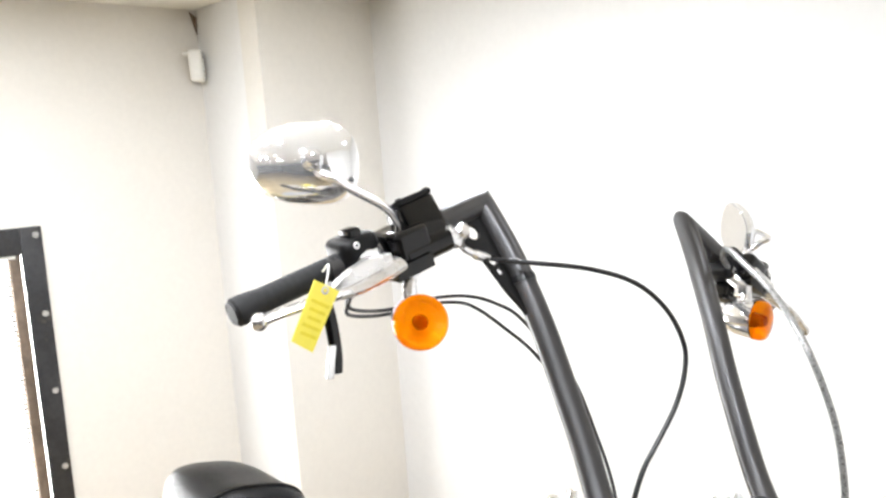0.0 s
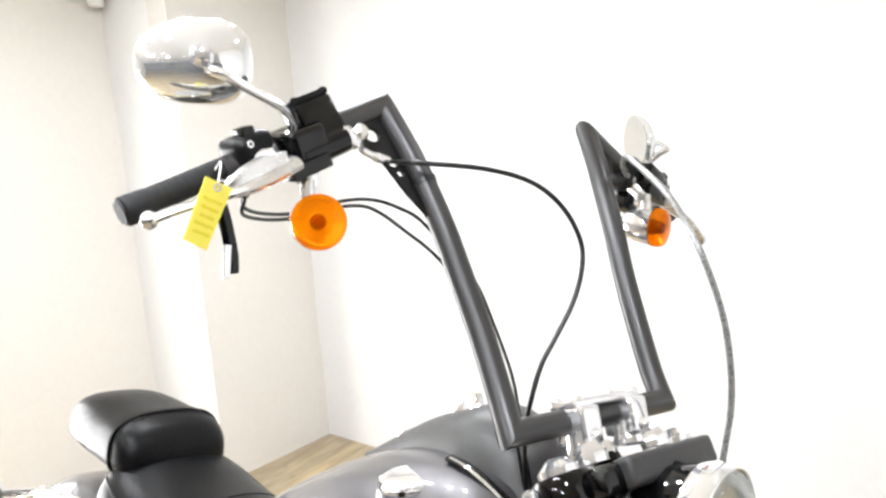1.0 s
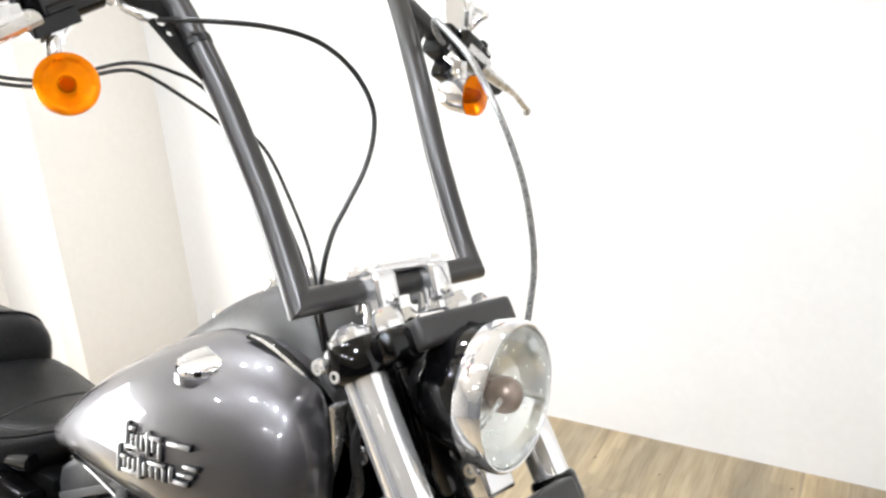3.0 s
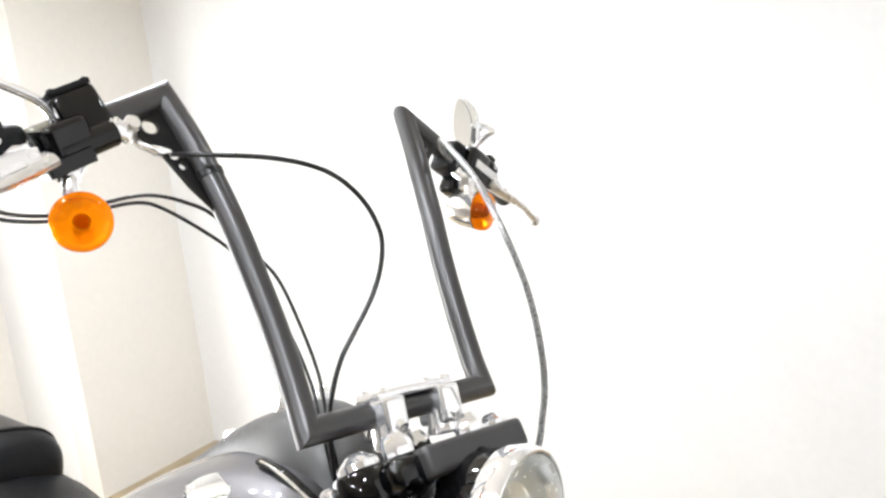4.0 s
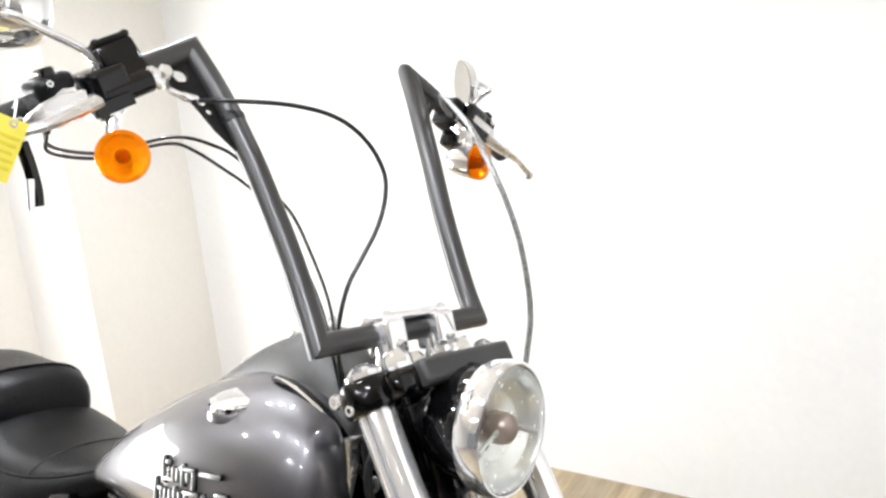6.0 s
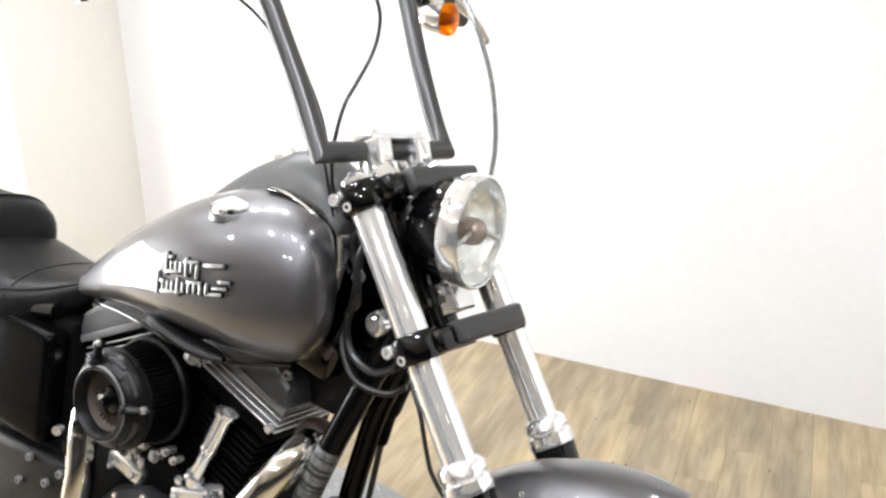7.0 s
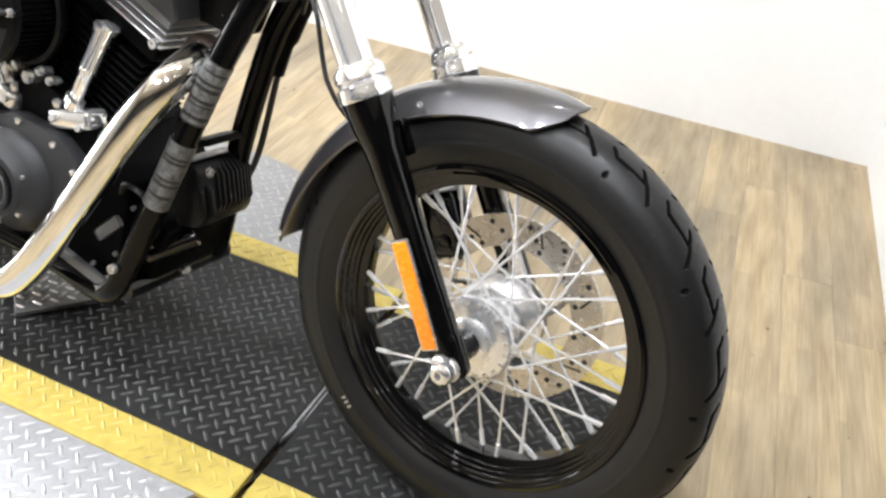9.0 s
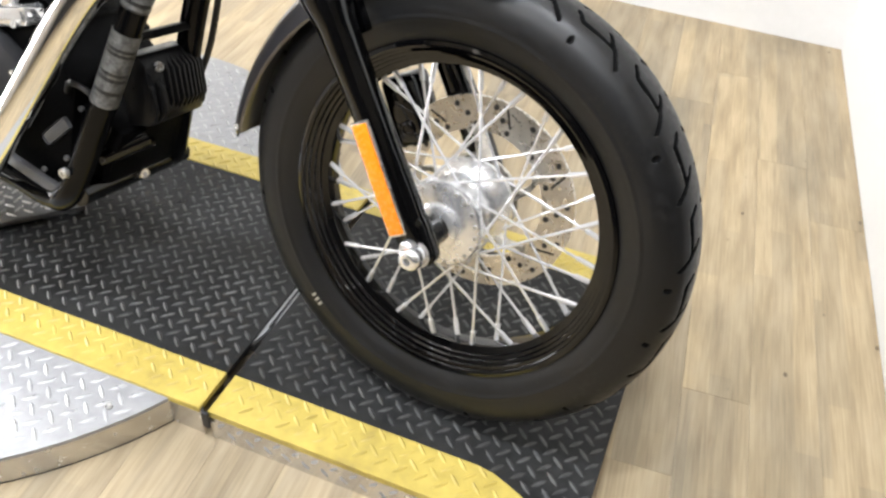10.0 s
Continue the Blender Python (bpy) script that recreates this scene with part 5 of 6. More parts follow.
def section(x, half, top, low, wide_at=0.42, e_top=2.3, e_low=2.2, n=40):
    """An egg-like cross-section: widest some way up, rounder above than below."""
    zc = low + (top - low) * wide_at
    ring = []
    for i in range(n):
        t = 2 * math.pi * i / n
        c, s = math.cos(t), math.sin(t)
        e = e_top if s > 0 else e_low
        yy = math.copysign(abs(c) ** (2 / e), c) * half
        zz = math.copysign(abs(s) ** (2 / e), s) * ((top - zc) if s > 0 else (zc - low))
        ring.append((x, yy, zc + zz))
    return ring


# x, half width, top, bottom, widest point's and inner wall's distance from the middle
tank_rows = [(-0.447, 0.132, 0.520, 0.474, 0.122, 0.112), (-0.452, 0.150, 0.546, 0.444, 0.120, 0.101), (-0.466, 0.166, 0.574, 0.418, 0.114, 0.086), (-0.490, 0.177, 0.600, 0.395, 0.102, 0.064), (-0.54, 0.186, 0.622, 0.374, 0.070, 0.030), (-0.60, 0.191, 0.630, 0.362, 0.030, 0.010),
             (-0.67, 0.190, 0.626, 0.360, 0, 0), (-0.75, 0.180, 0.601, 0.364, 0, 0), (-0.83, 0.162, 0.563, 0.368, 0, 0), (-0.91, 0.138, 0.518, 0.368, 0, 0), (-0.98, 0.113, 0.472, 0.362, 0, 0), (-1.04, 0.088, 0.432, 0.355, 0, 0), (-1.08, 0.062, 0.412, 0.352, 0, 0), (-1.10, 0.030, 0.392, 0.356, 0, 0)]


def tank_half(side):
    rings = []
    for x, half, top, low, mid_y, inner in interp_rows(tank_rows, 5):
        mid_y, inner = max(0.0005, mid_y), max(0.0, inner)
        ring = []
        for px, py, pz in section(x, 1.0, top, low, 0.42, 2.7):
            ring.append((px, side * (mid_y + py * (half - mid_y) if py > 0 else mid_y + py * (mid_y - inner)), pz))
        rings.append(ring)
    return loft(bmesh.new(), rings)


tank = bp("fuel_tank", tank_half(-1), TANK, "charcoal metallic teardrop fuel tank", None, 60)
bp("tank_shell", tank_half(1), TANK, "", tank, 60)
# filler cap
CAP = Vector((-0.630, -0.130, 0.602))
CAPN = Vector((-0.02, -0.22, 0.97)).normalized()
cap_prof = [(0, 0.0085), (0.026, 0.0078), (0.034, 0.006), (0.0375, 0.003), (0.0385, -0.003), (0.0385, -0.006), (0, -0.006)]
cap = bp("filler_cap", lathe(bmesh.new(), cap_prof, CAP, CAPN, 40), MIRRORCHROME, "chrome fuel filler cap", tank)
bp("filler_neck", lathe(bmesh.new(), [(0, -0.003), (0.0400, -0.003), (0.0415, -0.005), (0.0435, -0.014), (0, -0.014)], CAP, CAPN, 40), TANK, "painted filler neck", cap)
cu, cw, ca = basis(CAPN)
for k in range(12):
    a = 2 * math.pi * k / 12
    bp("cap_flute", box(bmesh.new(), CAP + (cu * math.cos(a) + cw * math.sin(a)) * 0.0372 + CAPN * 0.0010, (0.005, 0.009, 0.007), Matrix((cu * math.cos(a) + cw * math.sin(a), cw * math.cos(a) - cu * math.sin(a), CAPN)).transposed(), 0.002), BLACK if k % 2 else CHROME, "", cap)
gauge = bp("fuel_gauge", lathe(bmesh.new(), [(0, 0.018), (0.034, 0.017), (0.044, 0.010), (0.047, 0.0), (0.047, -0.01), (0, -0.01)], (-0.634, 0.128, 0.602), (-0.10, 0.36, 0.93), 36), CHROME, "chrome fuel gauge cap", tank)
# badge on the tank's flank: plain raised silver strokes in two slanting rows
def tank_side(x, z):
    rows = interp_rows(tank_rows, 5)
    r = min(rows, key=lambda q: abs(q[0] - x))
    half, top, low = r[1:4]
    zc = low + (top - low) * 0.42
    e = 2.7 if z > zc else 2.2
    s = min(1, abs(z - zc) / ((top - zc) if z > zc else (zc - low)))
    return -half * (1 - s ** e) ** (1 / e)


badge_turn = Euler((radians(-6), radians(-9), radians(-6))).to_matrix()
BADGE = []


def row_z(x, base):
    """The lettering climbs a little towards the front."""
    return base + 0.16 * (x + 0.72)


for k, tall in enumerate((0.034, 0.016, 0.017, 0.018, 0.028, 0.017, 0.022)):
    x = -0.705 + 0.0115 * k
    BADGE.append((x, row_z(x, 0.498) + (0.004 if k == 0 else -0.006 if k == 6 else 0), 0.0050, tall))
for k, tall in enumerate((0.032, 0.017, 0.018, 0.018, 0.026, 0.017, 0.017, 0.018, 0.020, 0.018)):
    x = -0.722 + 0.0120 * k
    BADGE.append((x, row_z(x, 0.468) + (0.005 if k == 0 else 0), 0.0050, tall))
for x, base, w, h in ((-0.690, 0.4905, 0.032, 0.005), (-0.652, 0.5055, 0.034, 0.005), (-0.606, 0.5015, 0.046, 0.006), (-0.690, 0.4600, 0.046, 0.005), (-0.640, 0.4760, 0.034, 0.005), (-0.600, 0.4600, 0.034, 0.005), (-0.590, 0.4690, 0.030, 0.0045), (-0.582, 0.4785, 0.026, 0.0045), (-0.712, 0.476, 0.014, 0.005), (-0.698, 0.512, 0.012, 0.005)):
    BADGE.append((x, row_z(x, base), w, h))
badge = None
for x, z, w, h in BADGE:
    o = box(bmesh.new(), (x, tank_side(x, z) - 0.002, z), (w, 0.007, h), badge_turn, 0.0018, 2)
    bp("badge_edge", box(bmesh.new(), (x, tank_side(x, z) + 0.0005, z), (w + 0.0025, 0.006, h + 0.0025), badge_turn, 0.0015, 1), SATIN, "", tank)
    ob = bp("badge_stroke", o, BADGEMAT, "" if badge else "raised silver badge stroke on the tank side", tank)
    badge = ob
# dash console and its chrome trim
con_rows = [(-0.475, 0.040, 0.560, 0.52), (-0.490, 0.066, 0.618, 0.52), (-0.515, 0.076, 0.654, 0.52), (-0.555, 0.078, 0.682, 0.53), (-0.60, 0.074, 0.692, 0.54), (-0.65, 0.066, 0.675, 0.55), (-0.71, 0.057, 0.648, 0.54), (-0.77, 0.045, 0.611, 0.53), (-0.82, 0.032, 0.579, 0.52), (-0.845, 0.014, 0.566, 0.52)]
console = bp("dash_console", loft(bmesh.new(), [section(x, h, t, l, 0.25, 2.8, 2.4, 36) for x, h, t, l in interp_rows(con_rows, 4)]), CONSOLEMAT, "satin black dash console on the tank", None, 60)
bp("console_trim", sweep(bmesh.new(), smooth_path([(-0.605, -0.088, 0.630), (-0.565, -0.095, 0.629), (-0.525, -0.097, 0.616), (-0.490, -0.092, 0.594), (-0.468, -0.080, 0.560), (-0.458, -0.066, 0.530)], 6), 0.0085, 12, True, 0.55), BLACK, "gloss black band along the console", console)
bp("console_trim", sweep(bmesh.new(), smooth_path([(-0.600, -0.0935, 0.6315), (-0.565, -0.1005, 0.6300), (-0.525, -0.1025, 0.6170), (-0.490, -0.0975, 0.5950), (-0.468, -0.0855, 0.5610)], 6), 0.0026, 8), MIRRORCHROME, "thin chrome trim along the console", console)
for x, z in ((-0.70, 0.660), (-0.668, 0.676), (-0.625, 0.690), (-0.805, 0.598)):
    bp("console_switch", lathe(bmesh.new(), [(0, 0.014), (0.008, 0.012), (0.011, 0.004), (0.011, -0.01), (0, -0.01)], (x, 0.030, z), (-0.3, 0.25, 0.9), 16), CHROME, "small chrome console fitting", console)
mount_pts = [Vector(p) for p in smooth_path([(-0.452, -0.098, 0.585), (-0.452, -0.096, 0.548), (-0.458, -0.094, 0.505), (-0.468, -0.093, 0.462), (-0.482, -0.092, 0.425)], 5)]
bp("tank_mount", sweep(bmesh.new(), mount_pts, [0.015 - 0.0115 * min(1, k / 11) for k in range(len(mount_pts))], 12, True, 0.35), ALU, "bright tank mounting bracket", tank)
bbolt(tank, (-0.428, -0.085, 0.53), (0.5, -0.8, 0), 0.010, 0.010)
bp("tank_seam", sweep(bmesh.new(), [Vector(p) for p in smooth_path([(-0.50, -0.128, 0.388), (-0.60, -0.150, 0.370), (-0.70, -0.150, 0.368), (-0.80, -0.132, 0.374), (-0.90, -0.108, 0.374), (-1.0, -0.080, 0.366), (-1.075, -0.05, 0.36)], 6)], 0.0035, 8), BLACK, "", tank)
bp("tank_cover", sweep(bmesh.new(), smooth_path([(-0.61, -0.152, 0.373), (-0.67, -0.157, 0.380), (-0.74, -0.150, 0.391), (-0.79, -0.140, 0.397)], 6), [0.006, 0.012, 0.016, 0.0185, 0.020] + [0.020] * 9 + [0.019, 0.017, 0.014, 0.010, 0.006], 14, True, 0.55), SATIN, "dark moulded cover under the tank edge")

# seat ------------------------------------------------------------------------
seat_rows = [(-1.005, 0.050, 0.432, 0.378), (-1.03, 0.066, 0.420, 0.352), (-1.08, 0.092, 0.404, 0.314), (-1.14, 0.120, 0.394, 0.276), (-1.21, 0.144, 0.391, 0.244), (-1.28, 0.157, 0.396, 0.230), (-1.34, 0.160, 0.408, 0.236), (-1.39, 0.152, 0.420, 0.256), (-1.43, 0.135, 0.418, 0.282), (-1.46, 0.09, 0.395, 0.312)]
seat_fine = interp_rows(seat_rows, 5)
seat_rings = [section(x, h, t, l, 0.42, 2.4, 2.5, 48) for x, h, t, l in seat_fine]
seat = bp("rider_seat", loft(bmesh.new(), seat_rings), LEATHER, "black vinyl rider seat", None, 60)
for at in (20, 4):
    bp("seat_piping", sweep(bmesh.new(), [Vector(r[at]) for r in seat_rings[4:-6]], 0.0026, 8), LEATHER, "raised seat seam", seat)
mid = seat_rings[len(seat_rings) // 2 - 4]
bp("seat_seam", sweep(bmesh.new(), [Vector(mid[k]) for k in range(4, 21)], 0.0020, 8), LEATHER, "", seat)
pil_rows = [(-1.374, 0.072, 0.432, 0.386), (-1.382, 0.098, 0.456, 0.378), (-1.402, 0.112, 0.480, 0.374), (-1.436, 0.116, 0.493, 0.374), (-1.50, 0.112, 0.496, 0.376), (-1.58, 0.106, 0.500, 0.378), (-1.64, 0.098, 0.494, 0.382), (-1.685, 0.082, 0.478, 0.386), (-1.71, 0.048, 0.455, 0.394)]
pillion = bp("pillion_pad", loft(bmesh.new(), [section(x, h, t, l, 0.40, 2.9, 3.2, 44) for x, h, t, l in interp_rows(pil_rows, 5)]), LEATHER, "black vinyl pillion pad", None, 60)
ring = [Vector(p) for p in section(-1.437, 0.1175, 0.4945, 0.3725, 0.40, 2.9, 3.2, 44)]
bp("pillion_piping", sweep(bmesh.new(), ring + [ring[0]], 0.0035, 8, False), BLACK, "", pillion)

# rear end ----------------------------------------------------------------------
REAR = Vector((-1.63, 0, -0.046))
bm = bmesh.new()
rings, n = [], 10
for k in range(41):
    a = radians(30) + radians(135) * k / 40
    ring = [((-1 + 2 * i / n) * 0.098, 0.352 - 0.045 * abs(-1 + 2 * i / n) ** 3) for i in range(n + 1)]
    ring += [(y * 0.97, r - 0.003) for y, r in ring[::-1]]
    rings.append([(REAR.x + r * math.cos(a), y, REAR.z + r * math.sin(a)) for y, r in ring])
bp("rear_mudguard", loft(bm, rings), TANK, "charcoal metallic rear mudguard", None, 50)
rear_wheel = part("rear_wheel", lathe(bmesh.new(), [(0.215, -0.06), (0.222, -0.058), (0.205, -0.03), (0.195, 0.0), (0.205, 0.03), (0.222, 0.058), (0.215, 0.06), (0.19, 0.0)], (0, 0, 0), (0, 1, 0), 64, True), BLACK, BIKE, "gloss black rear rim", BODY @ Matrix.Translation(REAR))
part("tyre", tyre_mesh(0.315, 0.078, 0.216, "tyre", False, 96), RUBBER, rear_wheel, "", BODY @ Matrix.Translation(REAR))
part("hub", lathe(bmesh.new(), [(0, -0.08), (0.04, -0.08), (0.05, -0.05), (0.04, 0.05), (0, 0.08)], (0, 0, 0), (0, 1, 0), 32), ALU, rear_wheel, "", BODY @ Matrix.Translation(REAR))
for k in range(10):
    a = 2 * math.pi * k / 10
    part("wheel_spoke", sweep(bmesh.new(), [(0.04 * math.cos(a), 0, 0.04 * math.sin(a)), (0.2 * math.cos(a), 0, 0.2 * math.sin(a))], 0.010, 8, True, 0.6), BLACK, rear_wheel, "", BODY @ Matrix.Translation(REAR))
for sgn in (-1, 1):
    strut = bp("mudguard_strut", sweep(bmesh.new(), smooth_path([(-1.36, sgn * 0.118, 0.290), (-1.50, sgn * 0.122, 0.300), (-1.66, sgn * 0.122, 0.285), (-1.80, sgn * 0.118, 0.235)], 6), 0.016, 12, True, 0.5), CHROME, "chrome rear mudguard strut")
    bbolt(strut, (-1.43, sgn * 0.134, 0.297), (0, sgn, 0), 0.010, 0.006)
    a, b = Vector((-1.425, sgn * 0.150, 0.235)), Vector((-1.60, sgn * 0.150, -0.045))
    d = (b - a).normalized()
    shock = bp("shock_absorber", lathe(bmesh.new(), [(0, -0.005), (0.024, -0.005), (0.026, 0.0), (0.026, 0.055), (0.016, 0.058), (0.016, 0.30), (0, 0.30)], a, d, 28), CHROME, "chrome rear shock absorber with a coil spring")
    turns, pts = 10, []
    u, w, _ = basis(d)
    for k in range(turns * 14 + 1):
        t = 2 * math.pi * k / 14
        pts.append(a + d * (0.062 + 0.20 * k / (turns * 14)) + (u * math.cos(t) + w * math.sin(t)) * 0.025)
    bp("spring", sweep(bmesh.new(), pts, 0.0052, 8), CHROME, "", shock)
for sgn in (-1, 1):
    ri = bp("rear_indicator", lathe(bmesh.new(), [(0, -0.03), (0.02, -0.028), (0.030, -0.01), (0.032, 0.0), (0, 0.0)], (-1.79, sgn * 0.20, 0.26), (-1, 0, 0), 24), CHROME, "chrome rear indicator with a red lens")
    bp("indicator_lens", lathe(bmesh.new(), [(0.031, 0.0), (0.028, 0.012), (0.0, 0.016)], (-1.79, sgn * 0.20, 0.26), (-1, 0, 0), 24), REDLENS, "", ri)
    bp("indicator_stalk", rod((-1.78, sgn * 0.18, 0.26), (-1.78, sgn * 0.11, 0.25), 0.009), CHROME, "", ri)
bp("tail_reflector", box(bmesh.new(), (-1.70, -0.108, 0.262), (0.085, 0.006, 0.026), None, 0.003), REDLENS, "red side reflector on the rear mudguard")

# engine ------------------------------------------------------------------------
CRANK = Vector((-0.785, 0, -0.045))
case = bp("crankcase", prism(bmesh.new(), [(-0.585, -0.10, 0.03), (-0.60, -0.10, -0.10), (-0.66, -0.10, -0.165), (-0.92, -0.10, -0.165), (-1.22, -0.10, -0.15), (-1.24, -0.10, 0.08), (-1.08, -0.10, 0.14), (-0.95, -0.10, 0.12), (-0.78, -0.10, 0.15), (-0.68, -0.10, 0.12)], (0, 0.20, 0), 0.012), WRINKLE, "black engine crankcase")


def cylinder(lean, front):
    a = Vector((math.sin(radians(lean)), 0, math.cos(radians(lean))))
    along = Vector((a.z, 0, -a.x))
    turn = Matrix((along, (0, 1, 0), a)).transposed()
    base = CRANK + a * 0.135
    bm = lathe(bmesh.new(), [(0, 0), (0.052, 0), (0.052, 0.20), (0, 0.20)], base, a, 24)
    cyl = bp("cylinder", bm, WRINKLE, "black finned cylinder")
    for k in range(14):
        f = 0.0 if k < 9 else 0.012
        bp("fin", box(bmesh.new(), base + a * (0.012 + k * 0.0128), (0.138 + f, 0.140 + f, 0.0042), turn, 0.0018, 1), WRINKLE, "", cyl)
    top = CRANK + a * 0.335
    head = bp("cylinder_head", box(bmesh.new(), top + a * 0.012, (0.176, 0.150, 0.034), turn, 0.006), WRINKLE, "", cyl)
    for k in range(3):
        bp("head_rib", box(bmesh.new(), top + a * (0.030 + k * 0.0108), (0.196 - 0.004 * k, 0.172 - 0.004 * k, 0.0034), turn, 0.0012, 1), MACHINED, "machined silver gasket rib", cyl)
    # rocker cover: a chamfered block, lower at its ends
    b2 = top + a * 0.066
    sec = [(-0.098, 0.0), (-0.100, 0.020), (-0.080, 0.052), (-0.030, 0.062), (0.040, 0.062), (0.084, 0.046), (0.102, 0.018), (0.098, 0.0)]
    rings = []
    for y, k in ((-0.084, 0.80), (-0.080, 0.93), (-0.060, 1.0), (0.060, 1.0), (0.080, 0.93), (0.084, 0.80)):
        rings.append([b2 + along * (u * (0.96 + 0.04 * k)) + a * (v * k) + Vector((0, y, 0)) for u, v in sec])
    cover = bp("rocker_cover", loft(bmesh.new(), rings), ROCKERMAT, "dark grey rocker cover", None, 28)
    bp("cover_edge", box(bmesh.new(), b2 + a * 0.004 + Vector((0, -0.084, 0)), (0.196, 0.006, 0.013), turn, 0.002), CASTEDGE, "satin grey edge of the rocker cover", cover)
    bp("cover_split", box(bmesh.new(), b2 + along * 0.028 + a * 0.034, (0.0025, 0.168, 0.060), turn), INK, "", cover)
    for u, v, y in ((0.066, 0.046, -0.070), (-0.055, 0.056, -0.066), (0.0, 0.060, -0.05)):
        bbolt(cover, b2 + along * u + a * v + Vector((0, y, 0)), (a + Vector((0, -0.8, 0))).normalized(), 0.0085, 0.010, STEEL)
    for u in (-0.085, 0.085):
        bbolt(cyl, top + along * u + a * 0.03 + Vector((0, -0.078, 0)), (0, -1, 0), 0.008, 0.012)
    return a, along, top


a_f, al_f, top_f = cylinder(22.5, True)
a_r, al_r, top_r = cylinder(-22.5, False)


def pushrods(points):
    for (x0, y0, z0), (x1, y1, z1) in points:
        p, q = Vector((x0, y0, z0)), Vector((x1, y1, z1))
        d = p - q
        prof_pts = [q, q + d * 0.10, q + d * 0.12, q + d * 0.42, q + d * 0.44, q + d * 0.50, q + d * 0.52, p - d * 0.06, p - d * 0.05, p]
        t = bp("pushrod_tube", sweep(bmesh.new(), prof_pts, [0.0135, 0.0135, 0.0078, 0.0078, 0.0100, 0.0100, 0.0090, 0.0090, 0.0135, 0.0135], 18), CHROME, "chrome pushrod tube")


pushrods([((-0.636, -0.100, 0.268), (-0.705, -0.100, 0.125)), ((-0.662, -0.088, 0.262), (-0.722, -0.088, 0.125)), ((-0.905, -0.100, 0.268), (-0.845, -0.100, 0.125)), ((-0.93, -0.088, 0.262), (-0.862, -0.088, 0.125))])
for x in (-0.70, -0.86):
    tb = bp("tappet_block", box(bmesh.new(), (x, -0.095, 0.108), (0.086, 0.042, 0.030), Euler((0, radians(-14 if x > -0.8 else 14), 0)).to_matrix(), 0.008, 3), CHROME, "chrome tappet block")
    for dx in (-0.034, 0.034):
        bbolt(tb, (x + dx, -0.104, 0.120), (0, -0.3, 1), 0.007, 0.010)
        bbolt(tb, (x + dx * 0.8, -0.117, 0.104), (0, -1, 0.2), 0.006, 0.006)

# cam cover with a round nose and small round plate
cam_out = [(-0.905, 0.0, 0.035), (-0.870, 0.0, 0.072), (-0.800, 0.0, 0.092), (-0.710, 0.0, 0.082), (-0.662, 0.0, 0.048), (-0.655, 0.0, -0.03), (-0.700, 0.0, -0.085), (-0.800, 0.0, -0.115), (-0.875, 0.0, -0.085), (-0.910, 0.0, -0.03)]
camc = bp("cam_cover", prism(bmesh.new(), [(x, -0.098, z) for x, _, z in cam_out], (0, -0.030, 0), 0.010), GREYCAST, "dark satin cam cover")
bp("cam_nose", lathe(bmesh.new(), [(0.088, 0.0), (0.084, 0.014), (0.070, 0.026), (0.056, 0.034), (0.052, 0.042), (0.046, 0.044), (0, 0.044)], (-0.803, -0.122, -0.022), (0, -1, 0), 44), GREYCAST, "", camc)
plate = bp("timer_cover", lathe(bmesh.new(), [(0.043, 0.0), (0.043, 0.004), (0.040, 0.006), (0.036, 0.005), (0, 0.005)], (-0.803, -0.1655, -0.022), (0, -1, 0), 40), SATIN, "round black timer cover with a pale rim", camc)
bp("cover_ring", lathe(bmesh.new(), [(0.0315, 0.0), (0.0325, 0.0012), (0.0335, 0.0)], (-0.803, -0.1708, -0.022), (0, -1, 0), 36), CASTEDGE, "", plate)
for k in range(4):
    bp("cover_mark", box(bmesh.new(), (-0.818 + k * 0.010, -0.1712, -0.022 + k * 0.001), (0.007, 0.0016, 0.013), None, 0.0006, 1), STEEL, "", plate)
for k in range(5):
    a = 2 * math.pi * k / 5 + 0.5
    bbolt(camc, (-0.803 + 0.058 * math.cos(a), -0.152, -0.022 + 0.058 * math.sin(a)), (0, -1, 0), 0.0042, 0.005)
for x, z in ((-0.715, 0.066), (-0.672, 0.034), (-0.668, -0.035), (-0.725, -0.085), (-0.86, -0.082), (-0.895, 0.0), (-0.86, 0.062), (-0.79, 0.082)):
    bbolt(camc, (x, -0.126, z), (0, -1, 0), 0.0055, 0.006)

# air cleaner
AC = Vector((-0.820, 0, 0.256))
acl = bp("air_cleaner", lathe(bmesh.new(), [(0, 0.150), (0.030, 0.150), (0.050, 0.176), (0.053, 0.174), (0.056, 0.100), (0, 0.100)], AC, (0, -1, 0), 48), SATIN, "round open black air cleaner with a tan pleated filter")
for k in range(60):
    a = 2 * math.pi * k / 60
    bp("filter_pleat", box(bmesh.new(), AC + Vector((0.0735 * math.cos(a), -0.140, 0.0735 * math.sin(a))), (0.016, 0.066, 0.0036), Euler((0, -a, 0)).to_matrix()), WRINKLE, "", acl)
bp("pleat_core", lathe(bmesh.new(), [(0.060, 0.174), (0.073, 0.172), (0.073, 0.106), (0.060, 0.106)], AC, (0, -1, 0), 48, True), INK, "", acl)
bp("outer_ring", lathe(bmesh.new(), [(0.048, 0.190), (0.0515, 0.202), (0.055, 0.2075), (0.0595, 0.2075), (0.0618, 0.203), (0.0618, 0.193), (0.055, 0.188)], AC, (0, -1, 0), 52, True), SATIN, "black ring with a worn bright rim", acl)
bp("ring_rim", lathe(bmesh.new(), [(0.0605, 0.2060), (0.0622, 0.2050), (0.0626, 0.2030), (0.0618, 0.2035)], AC, (0, -1, 0), 52, True), CASTEDGE, "", acl)
